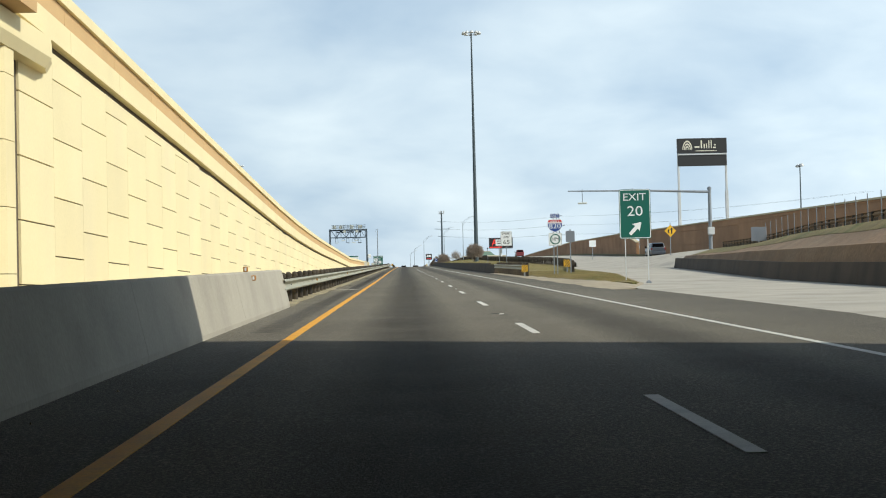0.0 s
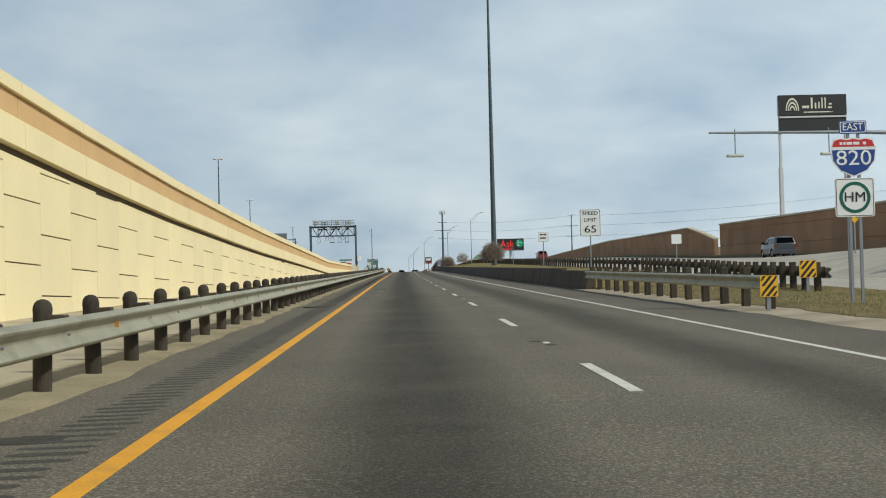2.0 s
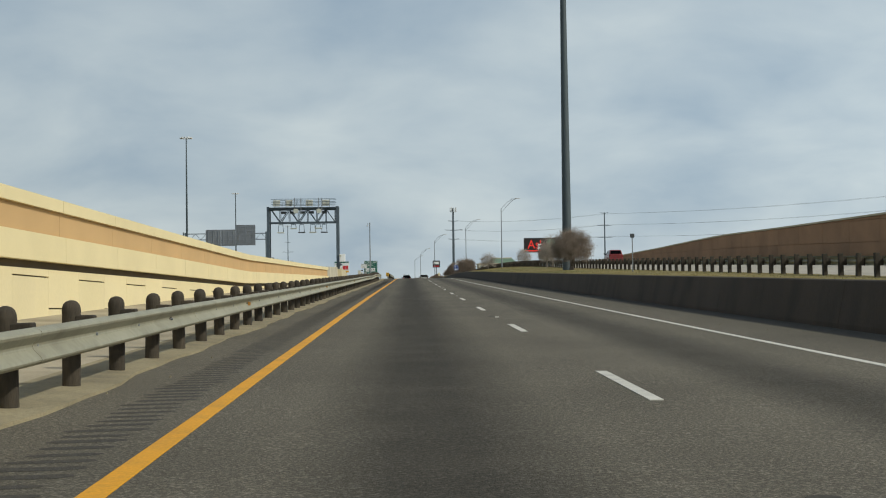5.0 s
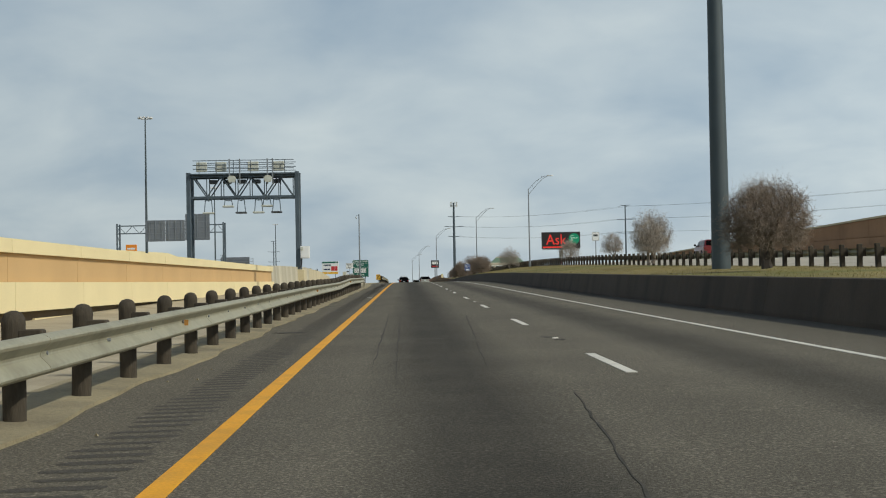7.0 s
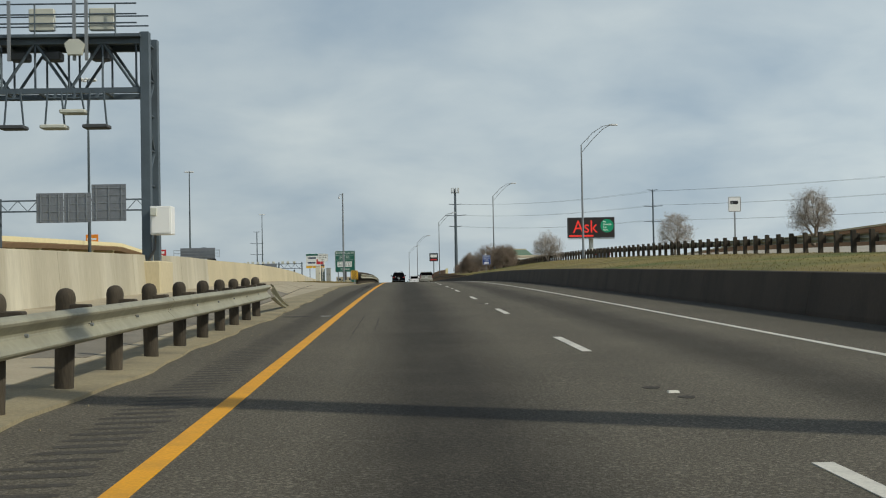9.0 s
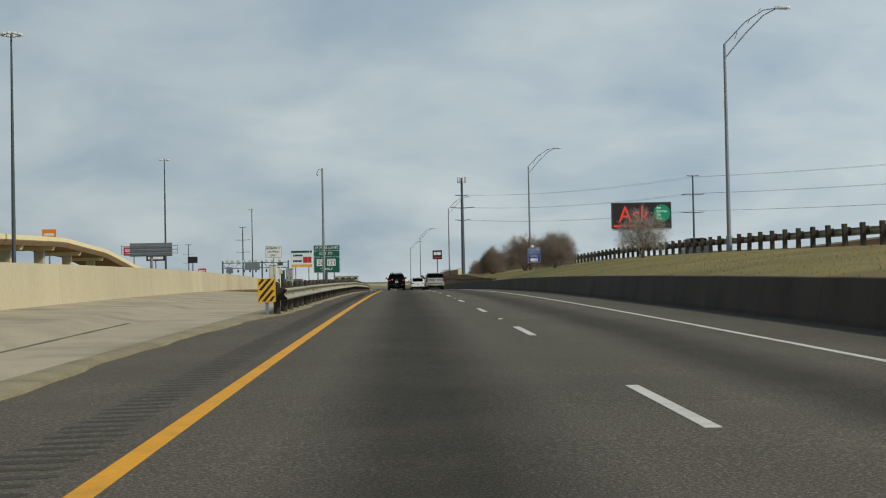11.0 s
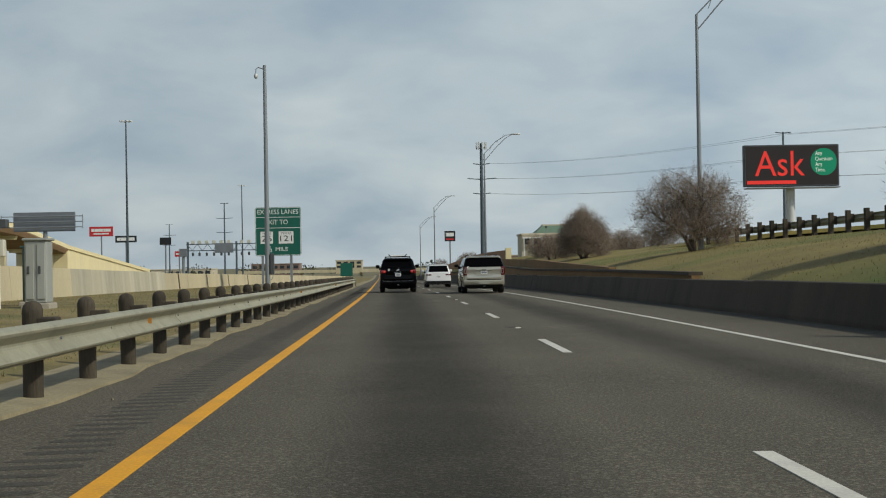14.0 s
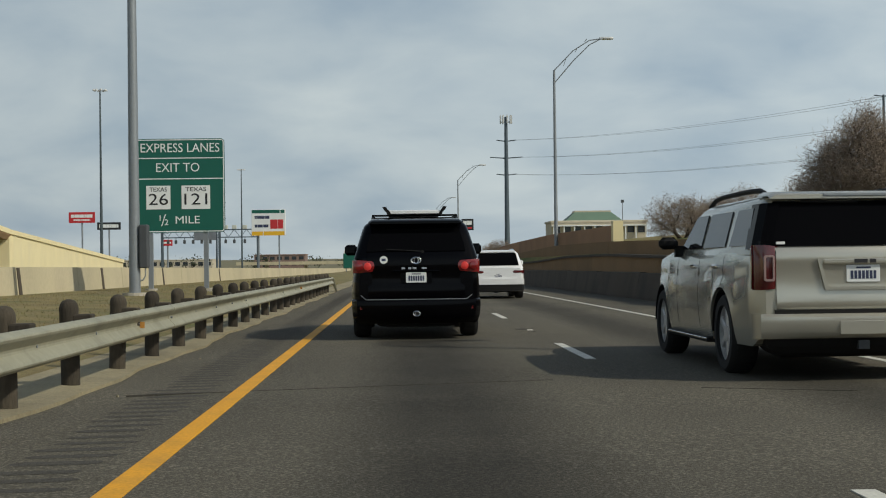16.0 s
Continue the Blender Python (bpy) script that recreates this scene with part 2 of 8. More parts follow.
M = {
    "asphalt": asphalt_material(),
    "groove": mat("groove", (0.056, 0.05, 0.039), rough=0.95, fine=0.5, fscale=40, bump=0.5, bscale=80),
    "amber": mat("amber", (0.42, 0.2, 0.04), rough=0.5),
    "tar": mat("tar", (0.058, 0.054, 0.045), rough=0.95, var=0.3, scale=3, fine=0.3, spec=0.2),
    "concrete": mat("concrete", (0.4, 0.365, 0.295), rough=0.9, var=0.14, scale=0.35, fine=0.1, fscale=22, bump=0.3, bscale=35, stain=(0.2, 0.185, 0.155), stain_amt=0.5, stain_scale=0.5),
    "strip": mat("strip", (0.285, 0.242, 0.145), rough=0.92, var=0.2, scale=0.8, fine=0.2, fscale=25, bump=0.5, bscale=35, stain=(0.16, 0.135, 0.085), stain_amt=0.7, stain_scale=1.2),
    "median": mat("median", (0.4, 0.345, 0.24), rough=0.92, var=0.16, scale=0.4, fine=0.12, fscale=22, bump=0.35, bscale=30, stain=(0.2, 0.17, 0.11), stain_amt=0.65, stain_scale=0.6),
    "concrete_wall": mat("concrete_wall", (0.5, 0.435, 0.285), rough=0.9, var=0.12, scale=0.4, fine=0.08, fscale=18, bump=0.2, bscale=30, stain=(0.36, 0.31, 0.22), stain_amt=0.5, stain_scale=0.5, stretch=(1, 0.6, 0.3)),
    # concrete of unseen bridge surfaces, darkened so less light bounces into the shade
    "shade_concrete": mat("shade_concrete", (0.09, 0.08, 0.065), rough=0.95, var=0.25, scale=0.4, fine=0.15, fscale=18, bump=0.25, bscale=30, stain=(0.03, 0.027, 0.022), stain_amt=0.7, stain_scale=0.4),
    "slab_dark": mat("slab_dark", (0.2, 0.18, 0.14), rough=0.95, var=0.18, scale=0.7, fine=0.18, fscale=22, bump=0.4, bscale=30, stain=(0.13, 0.115, 0.09), stain_amt=0.6, stain_scale=0.8),
    "concrete_pale": mat("concrete_pale", (0.42, 0.385, 0.29), rough=0.9, var=0.2, scale=0.5, fine=0.1, fscale=18, bump=0.25, bscale=30, stain=(0.6, 0.57, 0.46), stain_amt=0.8, stain_scale=0.7, stretch=(1, 0.9, 0.12)),
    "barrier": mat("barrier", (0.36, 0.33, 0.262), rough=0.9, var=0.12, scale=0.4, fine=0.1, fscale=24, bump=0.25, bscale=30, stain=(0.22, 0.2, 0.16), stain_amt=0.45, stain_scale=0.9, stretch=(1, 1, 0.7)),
    # barrier concrete with shade put into its base colour; also serves dark streaks
    "barrier_shade_stain": mat("barrier_shade_stain", (0.07, 0.054, 0.039), rough=0.95, var=0.2, scale=0.5, fine=0.12, fscale=24, bump=0.25, bscale=30, stain=(0.022, 0.019, 0.015), stain_amt=0.6, stain_scale=0.7, stretch=(1, 1, 0.4)),
    "cream": mat("cream", (0.76, 0.655, 0.385), rough=0.85, var=0.05, scale=0.4, fine=0.05, fscale=30, bump=0.3, bscale=45, rand=0.035, stain=(0.66, 0.57, 0.39), stain_amt=0.3, stain_scale=0.35, stretch=(1, 1, 0.4)),
    "cream_rim": mat("cream_rim", (0.76, 0.65, 0.375), rough=0.85, var=0.06, scale=0.5, fine=0.05, bump=0.15, bscale=40),
    "tan_band": mat("tan_band", (0.55, 0.36, 0.165), rough=0.85, var=0.08, scale=0.5, fine=0.05, bump=0.2, bscale=40),
    # dark panel joints, and the painted shade line below the fascia
    "joint": mat("joint", (0.11, 0.085, 0.055), rough=0.95),
    "brown_wall": mat("brown_wall", (0.32, 0.182, 0.095), rough=0.92, var=0.22, scale=0.3, fine=0.12, fscale=12, bump=0.3, bscale=20, rand=0.08),
    "bare_earth": mat("bare_earth", (0.21, 0.135, 0.075), rough=0.95, var=0.25, scale=0.3, fine=0.25, fscale=6, bump=0.6, bscale=12, stain=(0.26, 0.19, 0.115), stain_amt=0.6, stain_scale=0.25),
    "olive_wall": mat("olive_wall", (0.21, 0.127, 0.056), rough=0.92, var=0.15, scale=0.4, fine=0.1, fscale=14, bump=0.25, bscale=20, rand=0.06),
    "grass": mat("grass", (0.2, 0.155, 0.06), rough=0.95, var=0.3, scale=0.6, fine=0.3, fscale=18, bump=0.8, bscale=30, stain=(0.09, 0.11, 0.025), stain_amt=0.9, stain_scale=0.5),
    "grass_blade": mat("grass_blade", (0.26, 0.205, 0.085), rough=0.9, var=0.3, scale=0.4, island=0.35, stain=(0.12, 0.14, 0.04), stain_amt=0.9, stain_scale=0.3),
    "bank": mat("bank", (0.21, 0.165, 0.05), rough=0.95, var=0.3, scale=0.25, fine=0.3, fscale=14, bump=0.8, bscale=24, stain=(0.075, 0.11, 0.014), stain_amt=1.0, stain_scale=0.11),
    "bank_blade": mat("bank_blade", (0.24, 0.19, 0.06), rough=0.9, var=0.3, scale=0.4, island=0.35, stain=(0.085, 0.12, 0.016), stain_amt=1.0, stain_scale=0.11),
    "gore_dirt": mat("gore_dirt", (0.36, 0.3, 0.205), rough=0.95, var=0.22, scale=0.7, fine=0.25, fscale=20, bump=0.5, bscale=30, stain=(0.24, 0.2, 0.13), stain_amt=0.7, stain_scale=0.9),
    "dirt": mat("dirt", (0.12, 0.1, 0.065), rough=0.95, var=0.3, scale=1.2, fine=0.3, fscale=15),
    "field": mat("field", (0.17, 0.15, 0.08), rough=0.95, var=0.3, scale=0.02, fine=0.2, fscale=0.6, stain=(0.1, 0.11, 0.05), stain_amt=0.7, stain_scale=0.01),
    "yellow": mat("yellow", (0.74, 0.345, 0.008), rough=0.7, var=0.08, scale=0.8, fine=0.15, fscale=45, stain=(0.35, 0.2, 0.05), stain_amt=0.35, stain_scale=2.5),
    "white_line": mat("white_line", (0.62, 0.6, 0.52), rough=0.7, var=0.08, scale=0.8, fine=0.15, fscale=45, stain=(0.33, 0.32, 0.3), stain_amt=0.45, stain_scale=3.0),
    "girder": mat("girder", (0.3, 0.185, 0.095), rough=0.9, var=0.15, scale=0.3),
    "steel": mat("steel", (0.36, 0.345, 0.25), rough=0.55, metal=0.3, var=0.12, scale=0.9, fine=0.1, fscale=12, stain=(0.2, 0.185, 0.12), stain_amt=0.5, stain_scale=2.2),
    "post_wood": mat("post_wood", (0.047, 0.038, 0.026), rough=0.92, var=0.25, scale=3, fine=0.25, fscale=30, bump=0.5, bscale=40, rand=0.3, stretch=(1, 1, 0.25)),
    "galv": mat("galv", (0.24, 0.26, 0.275), rough=0.55, metal=0.4, var=0.08, scale=0.8, fine=0.06, fscale=12),
    "mast_steel": mat("mast_steel", (0.062, 0.082, 0.09), rough=0.6, metal=0.2, var=0.1, scale=0.8),
    "galv_light": mat("galv_light", (0.55, 0.56, 0.55), rough=0.6, metal=0.1, var=0.1, scale=0.8),
    "blue_steel": mat("blue_steel", (0.085, 0.11, 0.13), rough=0.55, metal=0.3, var=0.15, scale=1.2, fine=0.08),
    "equip": mat("equip", (0.52, 0.53, 0.46), rough=0.55, var=0.1, scale=1.5),
    "equip_dark": mat("equip_dark", (0.06, 0.065, 0.07), rough=0.6, var=0.15, scale=2),
    "sign_green": mat("sign_green", (0.002, 0.098, 0.068), rough=0.42, var=0.05, scale=1.0, fine=0.02),
    "sign_white": mat("sign_white", (0.76, 0.77, 0.75), rough=0.45, var=0.04, scale=1.0, fine=0.02),
    "sign_blue": mat("sign_blue", (0.012, 0.05, 0.24), rough=0.42, var=0.05, scale=1.0, fine=0.02),
    "sign_red": mat("sign_red", (0.5, 0.025, 0.03), rough=0.42, var=0.05, scale=1.0, fine=0.02),
    "sign_black": mat("sign_black", (0.012, 0.012, 0.013), rough=0.45, var=0.1, scale=1.0),
    "sign_yellow": mat("sign_yellow", (0.75, 0.42, 0.02), rough=0.45, var=0.06, scale=1.0),
    "sign_orange": mat("sign_orange", (0.8, 0.25, 0.015), rough=0.45, var=0.05, scale=1.0),
    "sign_back": mat("sign_back", (0.2, 0.215, 0.235), rough=0.5, metal=0.4, var=0.12, scale=0.8),
    "panel_dark": mat("panel_dark", (0.022, 0.021, 0.02), rough=0.5, var=0.1, scale=0.6),
    "panel_cream": mat("panel_cream", (0.72, 0.68, 0.55), rough=0.5, var=0.05),
    "bark": mat("bark", (0.085, 0.068, 0.055), rough=0.95, var=0.25, scale=3, fine=0.25, fscale=30, bump=0.5, bscale=30),
    "skid": mat("skid", (0.077, 0.072, 0.062), rough=0.95, var=0.25, scale=3, fine=0.3, spec=0.2),
    "bark_pale": mat("bark_pale", (0.2, 0.17, 0.14), rough=0.95, var=0.25, scale=3, fine=0.2, fscale=30, bump=0.4, bscale=30),
    "twig": mat("twig", (0.225, 0.178, 0.138), rough=0.95, var=0.25, scale=0.8, island=0.3),
    "twig_pale": mat("twig_pale", (0.3, 0.26, 0.215), rough=0.95, var=0.25, scale=0.8, island=0.3),
    "cedar": mat("cedar", (0.05, 0.055, 0.03), rough=0.95, var=0.3, scale=0.4, island=0.35),
    "paint_black": mat("paint_black", (0.0015, 0.0015, 0.002), rough=0.16, var=0.06, scale=1.5, fine=0.02, coat=0.03, spec=0.1),
    "paint_silver": mat("paint_silver", (0.5, 0.478, 0.4), rough=0.25, metal=0.55, var=0.05, scale=1.2, fine=0.03, fscale=200, coat=0.5),
    "paint_white": mat("paint_white", (0.78, 0.78, 0.77), rough=0.25, var=0.04, scale=1.2, fine=0.02, coat=0.5),
    "paint_red": mat("paint_red", (0.16, 0.014, 0.014), rough=0.3, var=0.05, coat=0.5),
    "paint_grey": mat("paint_grey", (0.06, 0.07, 0.085), rough=0.3, var=0.05, coat=0.5),
    "car_glass": mat("car_glass", (0.003, 0.003, 0.0035), rough=0.06, var=0.05, scale=1.0, fine=0.02, spec=0.1),
    "side_glass": mat("side_glass", (0.01, 0.011, 0.013), rough=0.04, var=0.05, scale=1.0, fine=0.02, spec=0.35),
    "rubber": mat("rubber", (0.01, 0.01, 0.01), rough=0.85, var=0.2, scale=4, fine=0.15),
    "black_plastic": mat("black_plastic", (0.006, 0.006, 0.006), rough=0.7, spec=0.25, var=0.12, scale=3),
    "chrome": mat("chrome", (0.62, 0.62, 0.62), rough=0.18, metal=1.0, var=0.04),
    "rim_alloy": mat("rim_alloy", (0.62, 0.62, 0.61), rough=0.25, metal=0.3, var=0.06),
    "tail_dark": mat("tail_dark", (0.085, 0.005, 0.006), rough=0.12, var=0.1, spec=0.6, coat=0.6),
    "tail_red": mat("tail_red", (0.2, 0.008, 0.008), rough=0.12, var=0.05, spec=0.6, coat=0.6),
    "tail_lit": glow("tail_lit", (0.5, 0.03, 0.025), 0.28),
    "tail_clear": mat("tail_clear", (0.3, 0.2, 0.19), rough=0.15, var=0.05, coat=0.5),
    "plate_ink": mat("plate_ink", (0.03, 0.04, 0.09), rough=0.5),
    "roof_green": mat("roof_green", (0.13, 0.2, 0.14), rough=0.6, var=0.1, scale=0.3),
    "stucco": mat("stucco", (0.5, 0.44, 0.33), rough=0.9, var=0.1, scale=0.3),
    "far_brick": mat("far_brick", (0.22, 0.15, 0.12), rough=0.9, var=0.15, scale=0.2),
    "far_glass": mat("far_glass", (0.03, 0.035, 0.04), rough=0.2, var=0.1),
    "cab_grey": mat("cab_grey", (0.35, 0.36, 0.33), rough=0.55, metal=0.2, var=0.1, scale=0.8),
    "cab_cream": mat("cab_cream", (0.6, 0.58, 0.48), rough=0.6, var=0.08, scale=0.8),
    "cab_dark": mat("cab_dark", (0.03, 0.06, 0.052), rough=0.5, var=0.15),
    "wire": mat("wire", (0.05, 0.05, 0.05), rough=0.7),
    "screen_black": mat("screen_black", (0.02, 0.012, 0.01), rough=0.4, var=0.2, scale=0.8),
    "screen_red": glow("screen_red", (0.7, 0.03, 0.02), 0.4),
    "screen_green": glow("screen_green", (0.0, 0.2, 0.1), 0.35),
    "screen_pale": glow("screen_pale", (0.6, 0.65, 0.6), 0.5),
}


M["car_glass"].node_tree.nodes["Principled BSDF"].inputs["IOR"].default_value = 1.25


# ---- mesh helpers ----
class Mesh:
    """Collects vertices and faces of one mesh."""

    def __init__(self):
        self.v, self.f = [], []

    def add(self, verts, faces, m=None):
        o = len(self.v)
        self.v += [tuple(m @ Vector(p)) if m else tuple(p) for p in verts]
        self.f += [tuple(i + o for i in q) for q in faces]
        return self

    def box(self, x0, x1, y0, y1, z0, z1, m=None, bevel=0.0):
        if bevel:
            b = min(bevel, (x1 - x0) / 2.01, (y1 - y0) / 2.01, (z1 - z0) / 2.01)
            loops = []
            for z, i in ((z0, b), (z0 + b, 0), (z1 - b, 0), (z1, b)):
                c = b
                xa, xb, ya, yb = x0 + i, x1 - i, y0 + i, y1 - i
                loops.append([(xa + c, ya, z), (xb - c, ya, z), (xb, ya + c, z), (xb, yb - c, z), (xb - c, yb, z), (xa + c, yb, z), (xa, yb - c, z), (xa, ya + c, z)])
            return self.loft(loops, m=m)
        p = [(x, y, z) for z in (z0, z1) for x, y in ((x0, y0), (x1, y0), (x1, y1), (x0, y1))]
        return self.add(p, [(3, 2, 1, 0), (4, 5, 6, 7), (0, 1, 5, 4), (1, 2, 6, 5), (2, 3, 7, 6), (3, 0, 4, 7)], m)

    def loft(self, loops, caps=True, closed=True, m=None):
        n = len(loops[0])
        verts = [p for lo in loops for p in lo]
        faces = []
        for k in range(len(loops) - 1):
            for i in range(n if closed else n - 1):
                j = (i + 1) % n
                faces.append((k * n + i, k * n + j, (k + 1) * n + j, (k + 1) * n + i))
        if caps and closed:
            faces.append(tuple(reversed(range(n))))
            faces.append(tuple(range((len(loops) - 1) * n, len(loops) * n)))
        return self.add(verts, faces, m)

    def tube(self, pts, radii, n=8, caps=True, m=None):
        pts = [Vector(p) for p in pts]
        if not hasattr(radii, "__len__"):
            radii = [radii] * len(pts)
        loops = []
        ref = None
        for k, p in enumerate(pts):
            d = (pts[min(k + 1, len(pts) - 1)] - pts[max(k - 1, 0)]).normalized()
            if ref is None:
                ref = d.orthogonal().normalized()
            ref = (ref - d * ref.dot(d)).normalized()
            e = d.cross(ref)
            loops.append([p + (ref * math.cos(a) + e * math.sin(a)) * radii[k] for a in (2 * math.pi * i / n for i in range(n))])
        return self.loft(loops, caps=caps, m=m)

    def prism(self, poly, y0, y1, m=None):
        """A polygon of (x, z), run from y0 to y1."""
        return self.loft([[(x, y0, z) for x, z in poly], [(x, y1, z) for x, z in poly]], m=m)

    def quad(self, a, b, c, d):
        return self.add([a, b, c, d], [(0, 1, 2, 3)])

    def data(self, name, material, smooth=False):
        me = bpy.data.meshes.new(name)
        me.from_pydata(self.v, [], self.f)
        if smooth:
            me.polygons.foreach_set("use_smooth", [True] * len(me.polygons))
            me.set_sharp_from_angle(angle=radians(38))
        me.materials.append(material)
        return me


def mended(me):
    bm = bmesh.new()
    bm.from_mesh(me)
    bmesh.ops.recalc_face_normals(bm, faces=bm.faces)
    bm.to_mesh(me)
    bm.free()
    return me


def part(name, mesh, material, parent, label="", smooth=False, recalc=True):
    me = mesh.data(name, M[material], smooth)
    if recalc:
        mended(me)
    ob = new(name, me)
    ob.parent = parent
    if label:
        tagged(ob, label)
    return ob


def piece(name, me, parent, m):
    ob = new(name, me)
    ob.parent = parent
    ob.matrix_basis = m
    return ob


def thing(name, label, category, m=None, group=""):
    ob = new(name)
    ob.empty_display_size = 0.2
    if m:
        ob.matrix_basis = m
    return tagged(ob, label, category, group)


def setting(name, mesh, material, label, smooth=False, category="structure"):
    ob = new(name, mended(mesh.data(name, M[material], smooth)))
    return tagged(ob, label, category, kind="structure")


def place(u, s, h=0.0, turn=0.0):
    x, y, z = P(u, s, h)
    return pose(x, y, z, 0, 0, turn)


def lettering(name, text, size, parent, material, m, width=None, label=""):
    """Raised letters of the built-in font, as a mesh, centred on m; it reads along local x with its top to local z."""
    cu = bpy.data.curves.new(name, "FONT")
    cu.body, cu.size, cu.align_x, cu.align_y, cu.extrude, cu.resolution_u, cu.offset = text, size, "CENTER", "CENTER", 0.004, 3, 0.0
    tmp = bpy.data.objects.new(name, cu)
    scene.collection.objects.link(tmp)
    dg = bpy.context.evaluated_depsgraph_get()
    me = bpy.data.meshes.new_from_object(tmp.evaluated_get(dg))
    bpy.data.objects.remove(tmp)
    if width and len(me.vertices):
        xs = [v.co.x for v in me.vertices]
        k = width / (max(xs) - min(xs))
        mid = (max(xs) + min(xs)) / 2
        for v in me.vertices:
            v.co.x = (v.co.x - mid) * k
    me.materials.clear()
    me.materials.append(M[material])
    ob = new(name, me)
    ob.parent = parent
    ob.matrix_basis = m @ pose(0, 0, 0, 90, 0, 0)
    if label:
        tagged(ob, label)
    return ob


def rounded(w, h, r, n=4):
    """A rounded rectangle of (x, z), centred."""
    out = []
    for cx, cz, a0 in ((w / 2 - r, h / 2 - r, 0), (-w / 2 + r, h / 2 - r, 90), (-w / 2 + r, -h / 2 + r, 180), (w / 2 - r, -h / 2 + r, 270)):
        for k in range(n + 1):
            a = radians(a0 + 90 * k / n)
            out.append((cx + r * math.cos(a), cz + r * math.sin(a)))
    return out


def ring(mesh, outer, inner, y0, y1):
    """A flat frame between two outlines of the same count."""
    n = len(outer)
    v = [(x, y, z) for y in (y0, y1) for lo in (outer, inner) for x, z in lo]
    f = []
    for i in range(n):
        j = (i + 1) % n
        f += [(i, j, n + j, n + i), (2 * n + i, 3 * n + i, 3 * n + j, 2 * n + j), (i, 2 * n + i, 2 * n + j, j), (n + i, n + j, 3 * n + j, 3 * n + i)]
    return mesh.add(v, f)


# ---- the ground, the road and its markings ----
def sheet(name, section, ss, material, label, uv=False, smooth=True, thick=0.25):
    """A strip laid along the road; section(s) gives its (u, h) from left to right. It has a thickness."""
    me = Mesh()
    rows = [section(s) for s in ss]
    n = len(rows[0])
    for s, row in zip(ss, rows):
        me.v += [P(u, s, h) for u, h in row]
    base = len(me.v)
    for s, row in zip(ss, rows):
        me.v += [P(u, s, h - thick) for u, h in row]
    for k in range(len(ss) - 1):
        for i in range(n - 1):
            a = k * n + i
            me.f.append((a, a + 1, a + n + 1, a + n))
            me.f.append((base + a, base + a + n, base + a + n + 1, base + a + 1))
        a = k * n
        me.f.append((a, a + n, base + a + n, base + a))
        a = k * n + n - 1
        me.f.append((a, base + a, base + a + n, a + n))
    k = len(ss) - 1
    for i in range(n - 1):
        me.f.append((i, base + i, base + i + 1, i + 1))
        a = k * n + i
        me.f.append((a, a + 1, base + a + 1, base + a))
    d = me.data(name, M[material], smooth)
    if uv:
        lay = d.uv_layers.new(name="lane")
        flat = [(u, s) for s, row in zip(ss, rows) for u, _ in row] * 2
        for lo in d.loops:
            lay.data[lo.index].uv = flat[lo.vertex_index]
    return tagged(new(name, d), label, "structure", kind="structure")


def ground_section(s):
    side = [3000, 1500, 700, 350, 180, 110]
    return [(-q, -0.9) for q in side] + [(-70, -0.9), (-40, -0.8), (-15, -0.6), (-6, -0.45), (8, -0.45), (17, -0.6), (40, -0.8), (70, -0.9)] + [(q, -0.9) for q in reversed(side)]


sheet("ground", ground_section, span(-600, -60, 60) + span(-40, 1200, 20)[0:] + [1500, 2000, 2800, 4200], "field", "dry winter grassland reaching to the horizon", thick=1.0)

road = sheet("road", lambda s: [(-4.4, -0.04), (-3.3, -0.02), (-1.9, 0), (1.76, 0), (4.95, 0), (7.4, -0.035), (8.2, -0.05)], span(-90, 0, 10)[:-1] + span(0, 510, 1.5) + span(520, 1180, 10), "asphalt", "grey worn asphalt motorway lanes with dark oil strips", uv=True, thick=0.35)


def stripe(name, u, width, s0, s1, material, label, lift=0.006, step=8.0, parent=road):
    me = Mesh()
    ss = span(s0, s1, step)
    me.loft([[P(u - width / 2, s, lift - 0.03), P(u + width / 2, s, lift - 0.03), P(u + width / 2, s, lift), P(u - width / 2, s, lift)] for s in ss])
    return part(name, me, material, parent, label)


stripe("edge_line", -1.9, 0.15, -90, 1180, "yellow", "worn yellow edge line")
stripe("edge_line", 4.9, 0.115, -90, 1180, "white_line", "white edge line", lift=0.004)
for k in range(-8, 75):
    s_far = 10.76 + 12.192 * k
    stripe("lane_dash", 1.76, 0.12, s_far - 3.15, s_far, "white_line", "white broken lane line", step=3.1)
# raised pavement markers between every second pair of dashes
marker = Mesh().loft([[(-0.05, -0.05, 0), (0.05, -0.05, 0), (0.05, 0.05, 0), (-0.05, 0.05, 0)], [(-0.04, -0.03, 0.018), (0.04, -0.03, 0.018), (0.04, 0.03, 0.018), (-0.04, 0.03, 0.018)]]).data("road_marker", M["white_line"])
for k in range(-1, 22):
    piece("road_marker", marker, road, place(1.76, 26.85 + 24.384 * k, -0.002))
# milled rumble strip on the inner shoulder
rs = Mesh()
rj = random.Random(12)
s0 = 22.0
